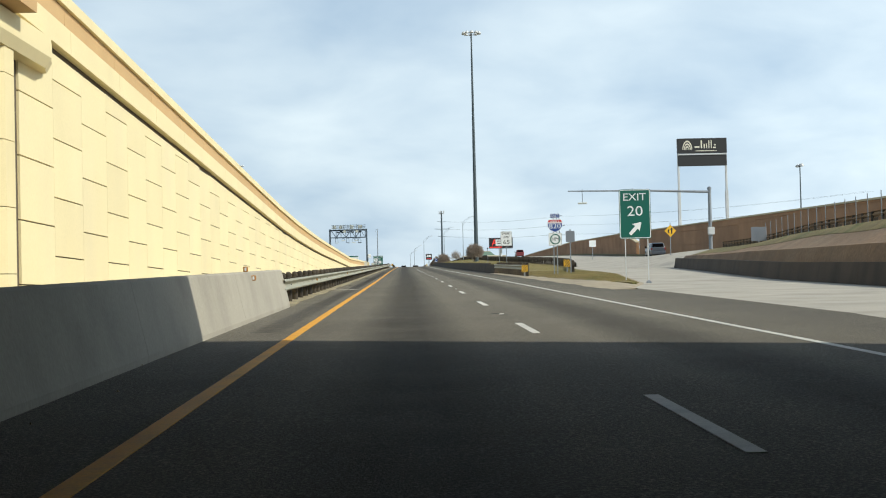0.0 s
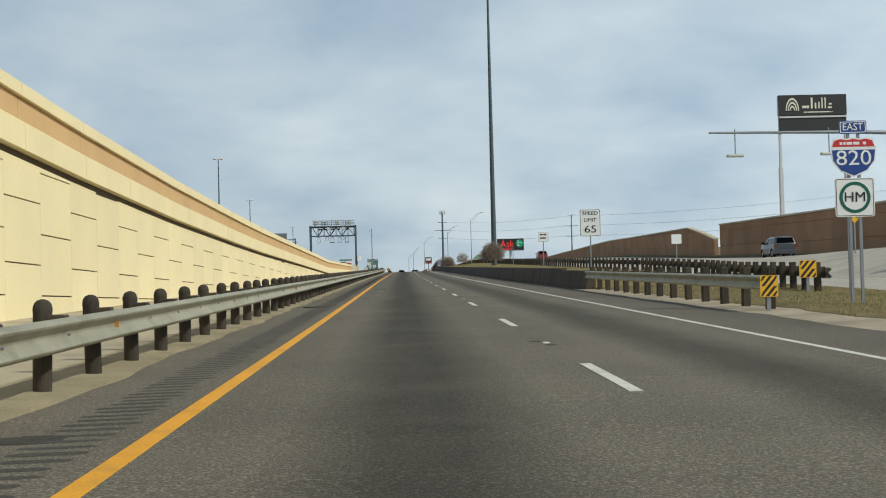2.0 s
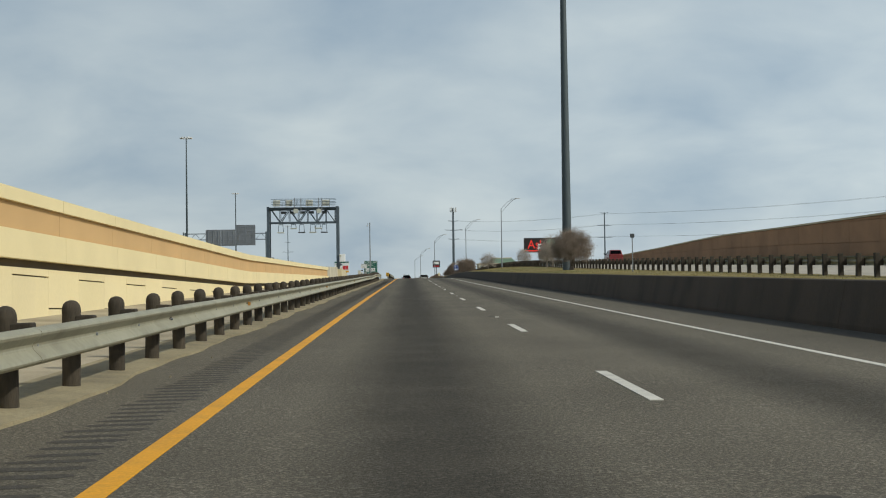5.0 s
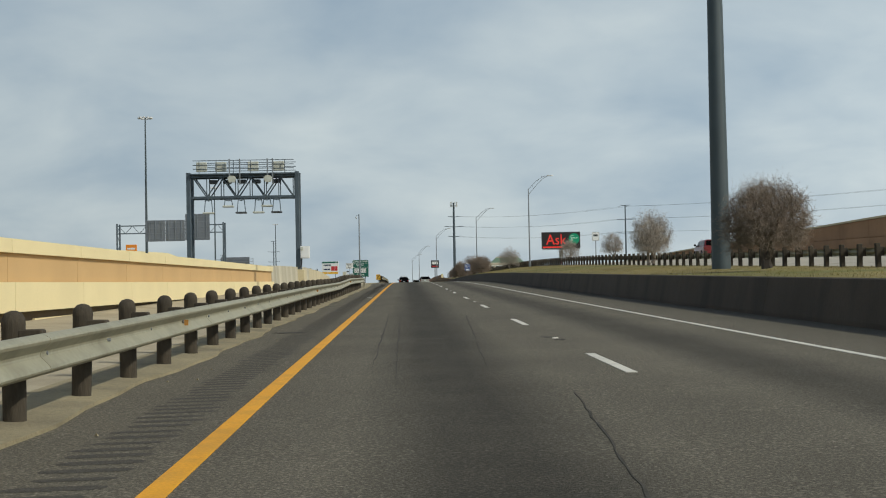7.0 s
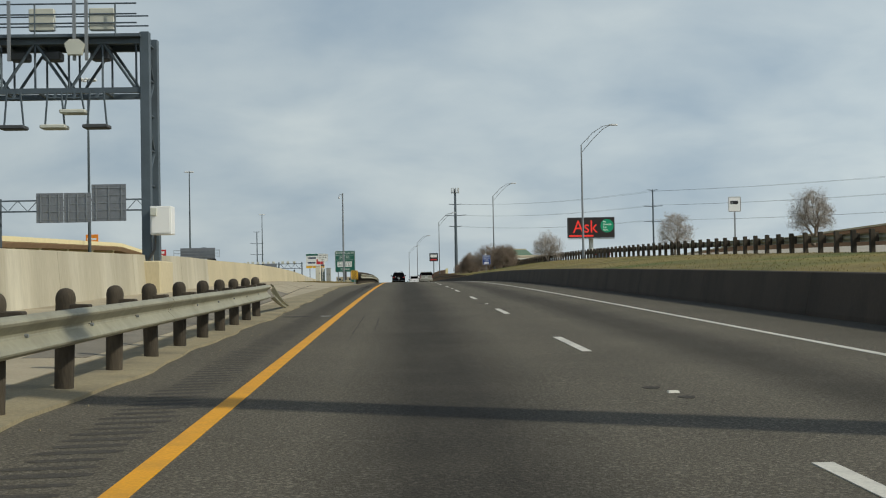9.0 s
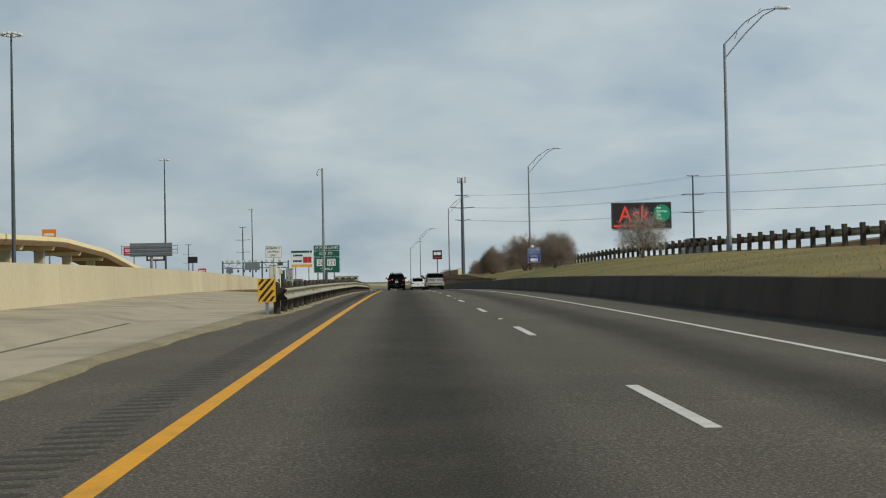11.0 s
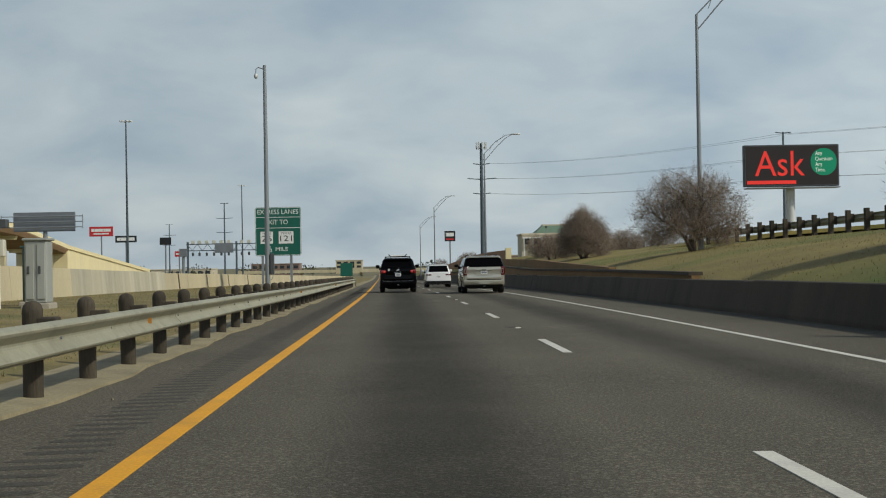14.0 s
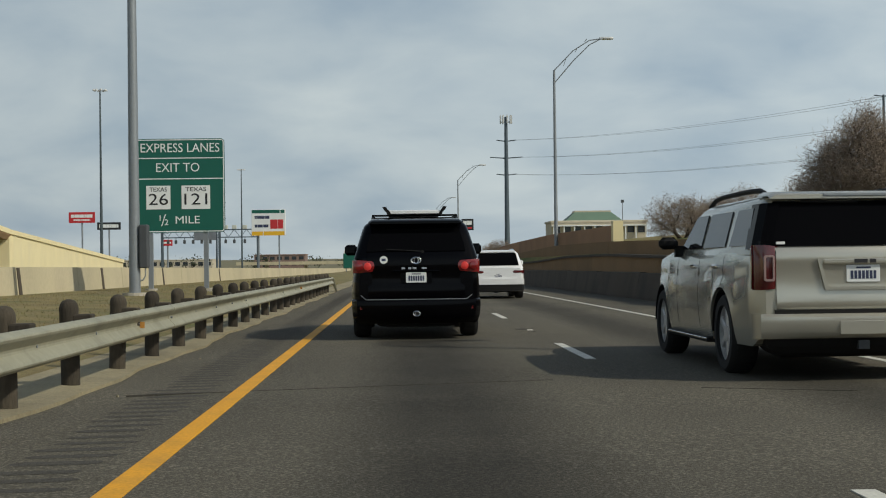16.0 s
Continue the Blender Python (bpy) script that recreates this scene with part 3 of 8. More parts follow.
while s0 < 502:
    ja, jb, jc = rj.uniform(-0.05, 0.05), rj.uniform(-0.05, 0.05), rj.uniform(0.11, 0.16)
    ua, ub, sb_ = -2.74 + ja, -2.2 + jb, s0 + jc
    ol = ((ua + 0.08, s0), (ub - 0.08, s0), (ub - 0.02, s0 + 0.03), (ub, s0 + jc / 2), (ub - 0.02, sb_ - 0.03), (ub - 0.08, sb_), (ua + 0.08, sb_), (ua + 0.02, sb_ - 0.03), (ua, s0 + jc / 2), (ua + 0.02, s0 + 0.03))
    rs.add([P(u, s, 0.0143 * (u + 1.9) + 0.0016) for u, s in ol], [tuple(range(10))])
    s0 += rj.uniform(0.28, 0.33)
tagged(part("rumble_strip", rs, "groove", road, "milled dark rumble strip"), kind="stuff")
# tar snakes, rubber marks and patches
rnd = random.Random(4)


def tar_line(u0, s0, u1, s1, w):
    me = Mesh()
    n = 26
    loops = []
    for k in range(n + 1):
        t = k / n
        u = u0 + (u1 - u0) * t + rnd.uniform(-0.014, 0.014)
        s = s0 + (s1 - s0) * t
        ww = w * (0.1 + 0.75 * rnd.random()) * (0.2 + 0.7 * math.sin(math.pi * t))
        loops.append([P(u - ww / 2, s, -0.02), P(u + ww / 2, s, -0.02), P(u + ww / 2, s, 0.0035), P(u - ww / 2, s, 0.0035)])
    me.loft(loops)
    part("tar_mark", me, "tar", road)


for u0, s0, u1, s1, w in ((-1.0, 216, -1.05, 236, 0.05), (-0.72, 214, -0.75, 234, 0.04), (0.4, 205, 0.9, 213, 0.04), (0.3, 216, 0.95, 236, 0.04), (-1.29, 279, -1.33, 290, 0.04), (-0.95, 281, -1.0, 289, 0.03), (-1.4, 118, -1.4, 132, 0.1), (-1.1, 120, -1.1, 130, 0.09), (-2.9, 455, 1.0, 456, 0.03), (1.4, 60, 1.55, 60.6, 0.2), (2.2, 455, 3.4, 454.5, 0.1)):
    tar_line(u0, s0, u1, s1, w)
for k in range(-1, 22):
    s0 = 26.85 + 24.384 * k
    for du, ds, w in ((-0.1, 0.42, 0.09), (0.03, -0.4, 0.07)):
        me = Mesh()
        w *= rnd.uniform(0.6, 1.3)
        me.loft([[P(1.76 + du + w * math.cos(a) * (1 + 0.3 * math.sin(3 * a)), s0 + ds + 1.6 * w * math.sin(a), h) for a in (i * math.pi / 5 for i in range(10))] for h in (-0.02, 0.003)])
        part("tar_patch", me, "tar", road)
# broken skid marks with a tread pattern
rs = random.Random(52)
sk = Mesh()
for u0, s0, s1, wide, dens in ((-1.35, 176, 206, 0.3, 0.6), (-1.25, 118, 133, 0.22, 0.35), (0.2, 176, 200, 0.26, 0.15)):
    q = s0
    while q < s1:
        fade = min(1.0, (q - s0) / 4, (s1 - q) / 4) * (0.55 + 0.45 * math.sin(q * 1.1) * math.sin(q * 0.37))
        for k in range(9):
            if rs.random() < dens * fade:
                u = u0 + wide * ((k + 0.5) / 9 - 0.5) + rs.uniform(-0.015, 0.015)
                a_, b_ = rs.uniform(0.006, 0.015), rs.uniform(0.1, 0.35)
                sl = rs.uniform(-0.02, 0.02)
                sk.add([P(u - a_, q, 0.0022), P(u + a_, q + sl, 0.0022), P(u + a_ * 0.8, q + b_ + sl, 0.0022), P(u - a_ * 0.7, q + b_, 0.0022)], [(0, 1, 2, 3)])
        q += rs.uniform(0.08, 0.12)
tagged(part("skid_mark", sk, "skid", road, "broken dark skid marks"), kind="stuff")
# drain inlet and dark scuffs on the inner shoulder
me = Mesh()
me.loft([[P(-2.75 + 0.36 * math.cos(a), 95.6 + 0.42 * math.sin(a), h) for a in (i * math.pi / 10 for i in range(20))] for h in (-0.02, 0.006)])
part("manhole_cover", me, "tar", road, "dark iron manhole cover")
me = Mesh()
me.loft([[P(-1.0 + (0.15 + 0.02 * math.sin(3 * a)) * math.cos(a), 256.2 + 0.11 * math.sin(a), h) for a in (i * math.pi / 8 for i in range(16))] for h in (-0.02, 0.0035)])
part("tar_patch", me, "tar", road)
for s0 in (202.6, 226, 288.9, 66.5):
    me = Mesh()
    me.loft([[P(-2.75 + (0.33 + 0.06 * math.sin(5 * a) + 0.04 * math.sin(3 * a + s0)) * math.cos(a), s0 + 0.24 * math.sin(a), -0.012 + h) for a in (i * math.pi / 8 for i in range(16))] for h in (-0.02, 0.003)])
    part("tar_patch", me, "tar", road)
for s0 in (257.5, 288.6, 386):
    stripe("scratch", -2.18, 0.22, s0, s0 + 0.07, "galv_light", "pale scraped mark", lift=0.004)
rs = random.Random(31)
grit = Mesh()
for k in range(260):
    u, s = rs.choice((rs.uniform(-3.25, -2.75), rs.uniform(5.2, 7.2))), rs.uniform(4, 500)
    q = rs.uniform(0.006, 0.016)
    x, y, z = P(u, s, 0)
    grit.add([(x - q, y, z - 0.01), (x + q * 0.6, y - q, z - 0.01), (x + q, y + q, z - 0.01), (x, y, z + q * 0.9)], [(0, 1, 3), (1, 2, 3), (2, 0, 3)])
tagged(part("grit", grit, "strip", road, "loose pale stones on the shoulders"), kind="stuff")

me = Mesh()
me.loft([[P(-2.75 + (0.5 + 0.06 * math.sin(5 * a)) * math.cos(a), 55.1 + 0.62 * math.sin(a) + 0.1 * math.sin(3 * a), h) for a in (i * math.pi / 9 for i in range(18))] for h in (-0.02, 0.005)])
part("concrete_patch", me, "concrete", road, "pale concrete patch on the shoulder")
# concrete strip under the guard rail, and the paved median beyond
def strip_edge(s):
    return lin(s, (285, -3.3), (300, -3.37), (307, -3.53), (315, -3.69), (325, -3.92), (338, -4.12), (346, -3.9), (352, -3.36))


sheet("rail_strip", lambda s: [(-4.45, 0.02), (min(-3.7, strip_edge(s) - 0.2), 0.03), (strip_edge(s) + 0.05 * math.sin(s * 0.9) + 0.04 * math.sin(s * 0.37 + 1) + 0.03 * math.sin(s * 2.3), 0.012)], span(-90, 20, 10)[:-1] + span(20, 505, 0.7) + span(515, 1100, 10), "strip", "cracked concrete strip under the guard rail")


def wall_line(s):
    return lin(s, (283, -9.0), (312, -9.05), (340, -10.2), (400, -12.5), (440, -13.8), (460, -14.0))


def wall_top(s):
    return lin(s, (283, 1.6), (312, 1.58), (325, 1.5), (380, 1.5), (440, 1.5), (455, 1.4), (472, 1.36))


def median_section(s):
    edge = wall_line(s) - 0.03
    wall_h = lin(s, (0, 0.12), (200, 0.12), (290, 0.25), (395, 0.3))
    rise = lin(s, (275, 0.03), (297, 0.27), (330, 0.26), (367, 0.12), (390, 0.1))
    k0 = kerb_u(s)
    return [(edge, max(wall_h, rise + 0.03)), (k0 - 1.2, rise), (k0 - 0.8, rise * 0.95), (k0 - 0.02, 0.03), (min(k0 + 0.15, -4.2), 0.02), (-4.2, 0.015)]


def kerb_u(s):
    return lin(s, (270, -4.3), (290, -4.4), (304, -4.7), (313, -5.1), (325, -5.6), (348, -6.45), (367, -7.6))


sheet("median_paving", median_section, span(-90, 405, 3), "median", "pale concrete median paving with stains")
sheet("median_grass", lambda s: [(wall_line(s), 0.3), (wall_line(s) * 0.79, 0.32), (-8, 0.24), (-5.4, 0.1), (-4.2, 0.012)], span(405, 900, 7), "grass", "dry yellow grass on the median")
# dirt gathered along the foot of the sloped kerb
me = Mesh()
me.loft([[P(kerb_u(s) - w, s, -0.02), P(kerb_u(s) + w, s, -0.02), P(kerb_u(s) + w, s, 0.034), P(kerb_u(s) - w, s, 0.04)] for s, w in ((s, 0.03 + 0.018 * math.sin(s * 1.7)) for s in span(290, 345, 1.5))])
setting("kerb_dirt", me, "dirt", "dark dirt along the foot of the sloped kerb")


# darker patched slab on the slope
me = Mesh()
me.loft([[P(kerb_u(s) - 0.82, s, -0.02), P(kerb_u(s) - 0.03, s, -0.05), P(kerb_u(s) - 0.03, s, lin(s, (275, 0.036), (297, 0.04))), P(kerb_u(s) - 0.82, s, lin(s, (275, 0.036), (297, 0.263), (330, 0.253)))] for s in span(276, 313, 3)])
setting("slope_slab", me, "slab_dark", "darker concrete slab patched into the sloped kerb")


# ---- inner side: retaining wall, parapet, barrier ----
def rim_top(s):
    return 0.05 + 0.955 * lin(s + 1.5, (0, 10.6), (47, 8.05), (57, 7.5), (67, 6.95), (83, 6.11), (95, 5.49), (110, 4.86), (128, 4.28), (142, 3.88), (169, 3.25), (200, 2.5), (215, 2.13), (250, 1.83), (289, 1.5))


WALL_U = -9.0
wall = setting("wall_left", Mesh().loft([[P(WALL_U - 0.5, s, -0.4), P(WALL_U - 0.04, s, -0.4), P(WALL_U - 0.04, s, rim_top(s) - 0.1), P(WALL_U - 0.5, s, rim_top(s) - 0.1)] for s in span(28.6, 283.4, 4)]), "joint", "cream precast panel retaining wall falling along the road")


def wall_strip(name, d0, d1, out, back, material, label, step=5.88, gap=0.012):
    """Parapet units, each a piece of the wall, between two depths below the rim."""
    s = 29.1
    while s < 282:
        e = min(s + step, 283.2)
        me = Mesh()
        me.loft([[P(WALL_U - back, q, max(rim_top(q) - d1, -0.1)), P(WALL_U + out, q, max(rim_top(q) - d1, -0.1)), P(WALL_U + out, q, rim_top(q) - d0), P(WALL_U - back, q, rim_top(q) - d0)] for q in (s + gap, (s + e) / 2, e - gap)])
        part(name, me, material, wall, label)
        s = e


wall_strip("rim", 0.0, 0.3, 0.13, 0.6, "cream_rim", "cream coping rim")
wall_strip("band", 0.305, 0.92, 0.03, 0.2, "tan_band", "tan painted band")
wall_strip("fascia", 0.925, 1.56, 0.19, 0.2, "cream_rim", "cream fascia below the tan band")
# staggered panels below the parapet
PW, PH = 2.945, 1.495
col = 0
s = 30.8
while s < 282:
    z = lin(col, (0, 0.785), (10, 0.0), (20, -0.885), (34, -2.13), (90, -7.0)) + (0.74 if col % 2 else 0.0)
    drop = 0.029 * PW
    while z > -0.5:
        z -= PH
    while z < -0.5 - PH:
        z += PH
    e = s + PW
    while True:
        # panels end lower so dark backing thickens the fascia's shadow line
        lim0, lim1 = rim_top(s) - 1.74, rim_top(e) - 1.74
        z1 = z + PH
        if z > max(lim0, lim1) - 0.05 or max(lim0, lim1) < -0.1:
            break
        g = 0.018
        a, b = min(z1 - g, lim0), min(z1 - drop - g, lim1)
        za, zb = z + g, z - drop + g
        if a > za + 0.03 and b > zb + 0.03:
            me = Mesh()
            me.loft([[P(WALL_U - 0.05, q, lo), P(WALL_U + 0.02, q, lo), P(WALL_U + 0.02, q, t), P(WALL_U - 0.05, q, t)] for q, lo, t in ((s + 0.004, za, a), (e - 0.004, zb, b))])
            part("panel", me, "cream", wall)
        z = z1
    s, col = e, col + 1

# plain concrete wall after the panels, drawing away from the road
wall2 = setting("wall_left_concrete", Mesh(), "concrete_pale", "pale grey concrete wall with pale streaks along the median")
s = 283.5
while s < 472:
    e = min(s + 9.15, 472)
    me = Mesh()
    me.loft([[P(wall_line(q) - 0.42, q, -0.3), P(wall_line(q) + 0.12, q, -0.3), P(wall_line(q) - 0.02, q, wall_top(q)), P(wall_line(q) - 0.28, q, wall_top(q))] for q in span(s + 0.012, e - 0.012, 3.1)])
    part("wall_unit", me, "concrete_wall" if 318 < s < 440 else "concrete_pale", wall2)
    s = e
wall3 = setting("wall_median", Mesh(), "concrete_wall", "tan concrete barrier wall with dark stained joints")
s = 472.0
while s < 860:
    e = s + 9.15
    me = Mesh()
    uu = -14.0
    me.loft([[P(uu - 0.42, q, -0.3), P(uu + 0.12, q, -0.3), P(uu - 0.02, q, 1.3), P(uu - 0.28, q, 1.3)] for q in span(s + 0.03, e - 0.03, 5)])
    part("wall_unit", me, "concrete_wall", wall3)
    s = e
for s0 in (477, 490.5, 504, 520, 545):
    me = Mesh()
    me.loft([[P(-13.93, s0, 0.25), P(-13.93, s0 + 0.35, 0.25), P(-14.03, s0 + 0.3, 1.27), P(-14.03, s0 - 0.05, 1.27)], [P(-13.895, s0, 0.25), P(-13.895, s0 + 0.35, 0.25), P(-13.995, s0 + 0.3, 1.27), P(-13.995, s0 - 0.05, 1.27)]])
    part("stain", me, "barrier_shade_stain", wall3, "dark streak at a joint")

# road barrier before the guard rail
barrier = setting("barrier_left", Mesh(), "barrier", "grey concrete safety barrier beside the shoulder")
s = -60.0
while s < 35:
    e = min(s + 9.5, 35.2)
    me = Mesh()
    me.loft([[P(-3.75, q, -0.1), P(-3.22, q, -0.1), P(-3.22, q, 0.06), P(-3.42, q, 0.94), P(-3.46, q, 0.97), P(-3.6, q, 0.97), P(-3.64, q, 0.94)] for q in (s + 0.006, e - 0.006)])
    part("barrier_unit", me, "barrier", barrier)
    s = e
for s0, u0, h0 in ((27.9, -3.5, 0.97), (28.1, -3.36, 0.78)):
    m0 = thing("reflector", "small orange and white reflector on the concrete barrier", "reflector", place(u0, s0, h0), group="barrier reflectors")
    part("body", Mesh().box(-0.05, 0.05, -0.02, 0.02, 0, 0.11, bevel=0.008), "amber", m0)
    part("patch", Mesh().box(-0.02, 0.02, -0.024, -0.02, 0.02, 0.09), "sign_white", m0)

# bridge over the road, behind and above, with its pillar on the wall
bridge = thing("overpass", "cream concrete overpass crossing above the road", "bridge")
me = Mesh()


def edge_s(u):
    return 13.9 - 0.48 * (u - 8.2)


# deck run far back out of view to darken the road under it
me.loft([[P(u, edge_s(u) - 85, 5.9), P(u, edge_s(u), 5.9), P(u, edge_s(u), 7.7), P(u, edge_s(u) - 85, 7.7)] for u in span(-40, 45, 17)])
part("deck", me, "shade_concrete", bridge, "unseen concrete bridge deck, coloured dark to deepen the shade below")
for du in (0.2, -84.8):
    me = Mesh()
    me.loft([[P(u, edge_s(u) + du - 0.2, 7.7), P(u, edge_s(u) + du, 7.7), P(u, edge_s(u) + du, 8.6), P(u, edge_s(u) + du - 0.2, 8.6)] for u in span(-40, 45, 17)])
    part("parapet", me, "cream_rim", bridge)
# side and end walls added out of view to block light under the deck
part("abutment", Mesh().loft([[P(-13.2, s, -0.6), P(-9.6, s, -0.6), P(-9.6, s, 5.9), P(-13.2, s, 5.9)] for s in span(-70, 22, 23)]), "shade_concrete", bridge, "added concrete abutment wall, coloured dark to hold back light")
part("abutment", Mesh().loft([[P(18.6, s, -0.6), P(20.2, s, -0.6), P(20.2, s, 5.9), P(18.6, s, 5.9)] for s in span(-70, 6, 19)]), "shade_concrete", bridge, "added concrete abutment wall, coloured dark to hold back light")
part("abutment", Mesh().loft([[P(-13.2, s, -0.6), P(20.2, s, -0.6), P(20.2, s, 5.9), P(-13.2, s, 5.9)] for s in (-71, -70.2)]), "shade_concrete", bridge, "added dark concrete end wall, unseen, blocking light from behind")
for u in (-16.6, 26.0):
    for q in (4, 14, 24):
        part("column", Mesh().tube([P(u, edge_s(u) - q, -0.6), P(u, edge_s(u) - q, 5.9)], 0.7, n=12), "cream_rim", bridge, smooth=True)
pillar = thing("wall_pillar", "tall cream concrete pillar with a bracket head", "pillar", place(WALL_U, 29.5, 0.05) @ Matrix.Diagonal((0.955, 0.955, 0.955, 1)))
z = -0.5
while z < 6.1:
    e = min(z + 1.52, 6.2)
    c = [(-0.6, -0.9), (0.14, -0.9), (0.32, -0.72), (0.32, -0.02), (0.2, 0.08), (-0.6, 0.08)]
    part("block", Mesh().loft([[(x, y, z + 0.02) for x, y in c], [(x, y, e) for x, y in c]]), "cream_rim", pillar)
    z = e
me = Mesh()
me.loft([[(x0, y, z0) for x0, z0 in ((-0.6, 6.2), (0.2 + o, 6.2), (0.35 + o, 6.45), (0.35 + o, 6.95), (-0.6, 6.95))] for y, o in ((-2.5, 0.15), (2.6, 0.15), (2.9, 0.05), (3.4, -0.05))])
part("bracket", me, "cream_rim", pillar)
me = Mesh()
me.loft([[(x0, y, z0) for x0, z0 in ((-6, 7.0), (0.95, 7.0), (1.05, 9.5), (-6, 9.5))] for y in (-30, -0.3)])
part("deck_edge", me, "tan_band", pillar, "brown underside and edge of the bridge deck")


# ---- guard rails ----
def w_profile(z):
    """The folded profile of a steel beam: offset towards the road."""
    pts = [(0.0, 0.155), (0.03, 0.152), (0.076, 0.125), (0.083, 0.108), (0.074, 0.086), (0.008, 0.02), (0.004, 0.0), (0.008, -0.02), (0.074, -0.086), (0.083, -0.108), (0.076, -0.125), (0.03, -0.152), (0.0, -0.155)]
    return [(x, z + q) for x, q in pts]


POST = Mesh()
rr = 0.092
loops = []
for r, z in ((rr * 0.97, -0.15), (rr, 0.3), (rr, 0.76), (rr * 1.03, 0.775), (rr * 1.0, 0.81), (rr * 0.88, 0.845), (rr * 0.62, 0.872), (rr * 0.2, 0.886)):
    loops.append([(r * math.cos(a), r * math.sin(a), z) for a in (i * math.pi / 6 for i in range(12))])
POST.loft(loops)
POST_ME = mended(POST.data("post", M["post_wood"], True))
BLOCK_ME = mended(Mesh().box(0.05, 0.23, -0.075, 0.075, 0.4, 0.74, bevel=0.01).data("blockout", M["post_wood"]))
BOLT_ME = mended(Mesh().tube([(0.23, 0, 0.555), (0.26, 0, 0.555)], 0.016, n=6).data("bolt", M["galv"]))
REFL_ME = mended(Mesh().box(0.25, 0.3, -0.03, -0.025, 0.515, 0.585).data("rail_reflector", M["amber"]))
SQ_POST_ME = mended(Mesh().box(-0.09, 0.09, -0.1, 0.1, -0.9, 0.88, bevel=0.015).data("post", M["post_wood"]))


def guard_rail(label, u_of, s0, s1, side, h_of=lambda s: 0.0, pitch=2.02, square=False, group="", at=None):
    """W-beam rail on timber posts; side +1 has the beam on the right of its posts."""
    top = thing("guard_rail", label, "guard rail", group=group)
    n = int((s1 - s0) / pitch)
    at = at or (lambda k: s0 + k * pitch)
    for k in range(n + 1):
        s = at(k)
        m = place(u_of(s), s, h_of(s), 0 if side > 0 else 180)
        m = m @ pose(0, 0, 0, random.uniform(-1.5, 1.5), random.uniform(-1.5, 1.5), 0)
        piece("post", SQ_POST_ME if square else POST_ME, top, m)
        piece("blockout", BLOCK_ME, top, m)
        piece("bolt", BOLT_ME, top, m)
        if k % 12 == 5 and not square:
            piece("rail_reflector", REFL_ME, top, m)
    k = 0
    while k < n:
        e = min(k + 2, n)
        me = Mesh()
        a, b = at(k) - (0.15 if k else 0.5), at(e) + 0.02
        lap = 0.004 if (k // 2) % 2 else 0.0
        inner, outer = w_profile(0.555), [(x - 0.004, z) for x, z in reversed(w_profile(0.555))]
        poly = inner + outer
        me.loft([[P(u_of(q) + side * (0.235 + x + lap), q, h_of(q) + z) for x, z in poly] for q in (a, (a + b) / 2, b)])
        part("rail_beam", me, "steel", top, smooth=False)
        k = e
    return top


left_rail = guard_rail("galvanised steel guard rail on round timber posts beside the shoulder", lambda s: -3.6 + lin(s, (280, 0.0), (290, -0.1)), 37.0, 289.6, 1, h_of=lambda s: lin(s, (98, 0.0), (180, -0.035), (196, -0.03), (226, -0.012), (240, 0.01), (255, -0.02), (261, 0.03), (266, 0.08), (274, 0.05), (286, 0.0)), pitch=2.03, at=lambda k: lin(k, (0, 37.0), (9, 55.51), (17, 71.93), (19, 75.92), (26, 90.2), (30, 98.22), (33, 104.25), (37, 111.19), (44, 125.4), (72, 182.5), (81, 200.93), (93, 225.69), (100, 239.71), (108, 255.82), (113, 265.69), (123, 286.59), (124, 288.6)))
# turned-down end of the rail
me = Mesh()
me.loft([[P(-3.465 - 0.2 * t + x * (1 - 0.5 * t), 289.5 + 6.6 * t, 0.555 * (1 - t) ** 1.3 + z * (1 - 0.7 * t)) for x, z in w_profile(0.0) + [(x - 0.004, z) for x, z in reversed(w_profile(0.0))]] for t in (0, 0.2, 0.4, 0.6, 0.8, 1)])
part("rail_end", me, "steel", left_rail, "rail end bent down to the ground")
me = Mesh()
me.loft([[P(-3.37 + x, s, z) for x, z in w_profile(0.555) + [(x - 0.004, z) for x, z in reversed(w_profile(0.555))]] for s in (34.6, 36.9)])
part("rail_shoe", me, "steel", left_rail, "flattened rail end bolted to the barrier")
left_rail2 = guard_rail("galvanised steel guard rail on round timber posts along the median", lambda s: -3.6, 350.1, 503.0, 1, h_of=lambda s: lin(s, (393, -0.03), (401, 0.0), (415, -0.03), (430, -0.06), (442, -0.06), (503, 0.0)), pitch=2.02, at=lambda k: lin(k, (0, 350.4), (11, 372.62), (12, 374.7), (39, 429.31), (45, 441.6), (75, 503.0)))
me = Mesh()
me.loft([[P(-3.36 + x * (1 - 0.5 * t), 503.2 + 4 * t, 0.555 * (1 - t) + z * (1 - 0.6 * t)) for x, z in w_profile(0.0) + [(x - 0.004, z) for x, z in reversed(w_profile(0.0))]] for t in (0, 0.3, 0.6, 1)])
part("rail_end", me, "steel", left_rail2, "rail end bent down to the ground")


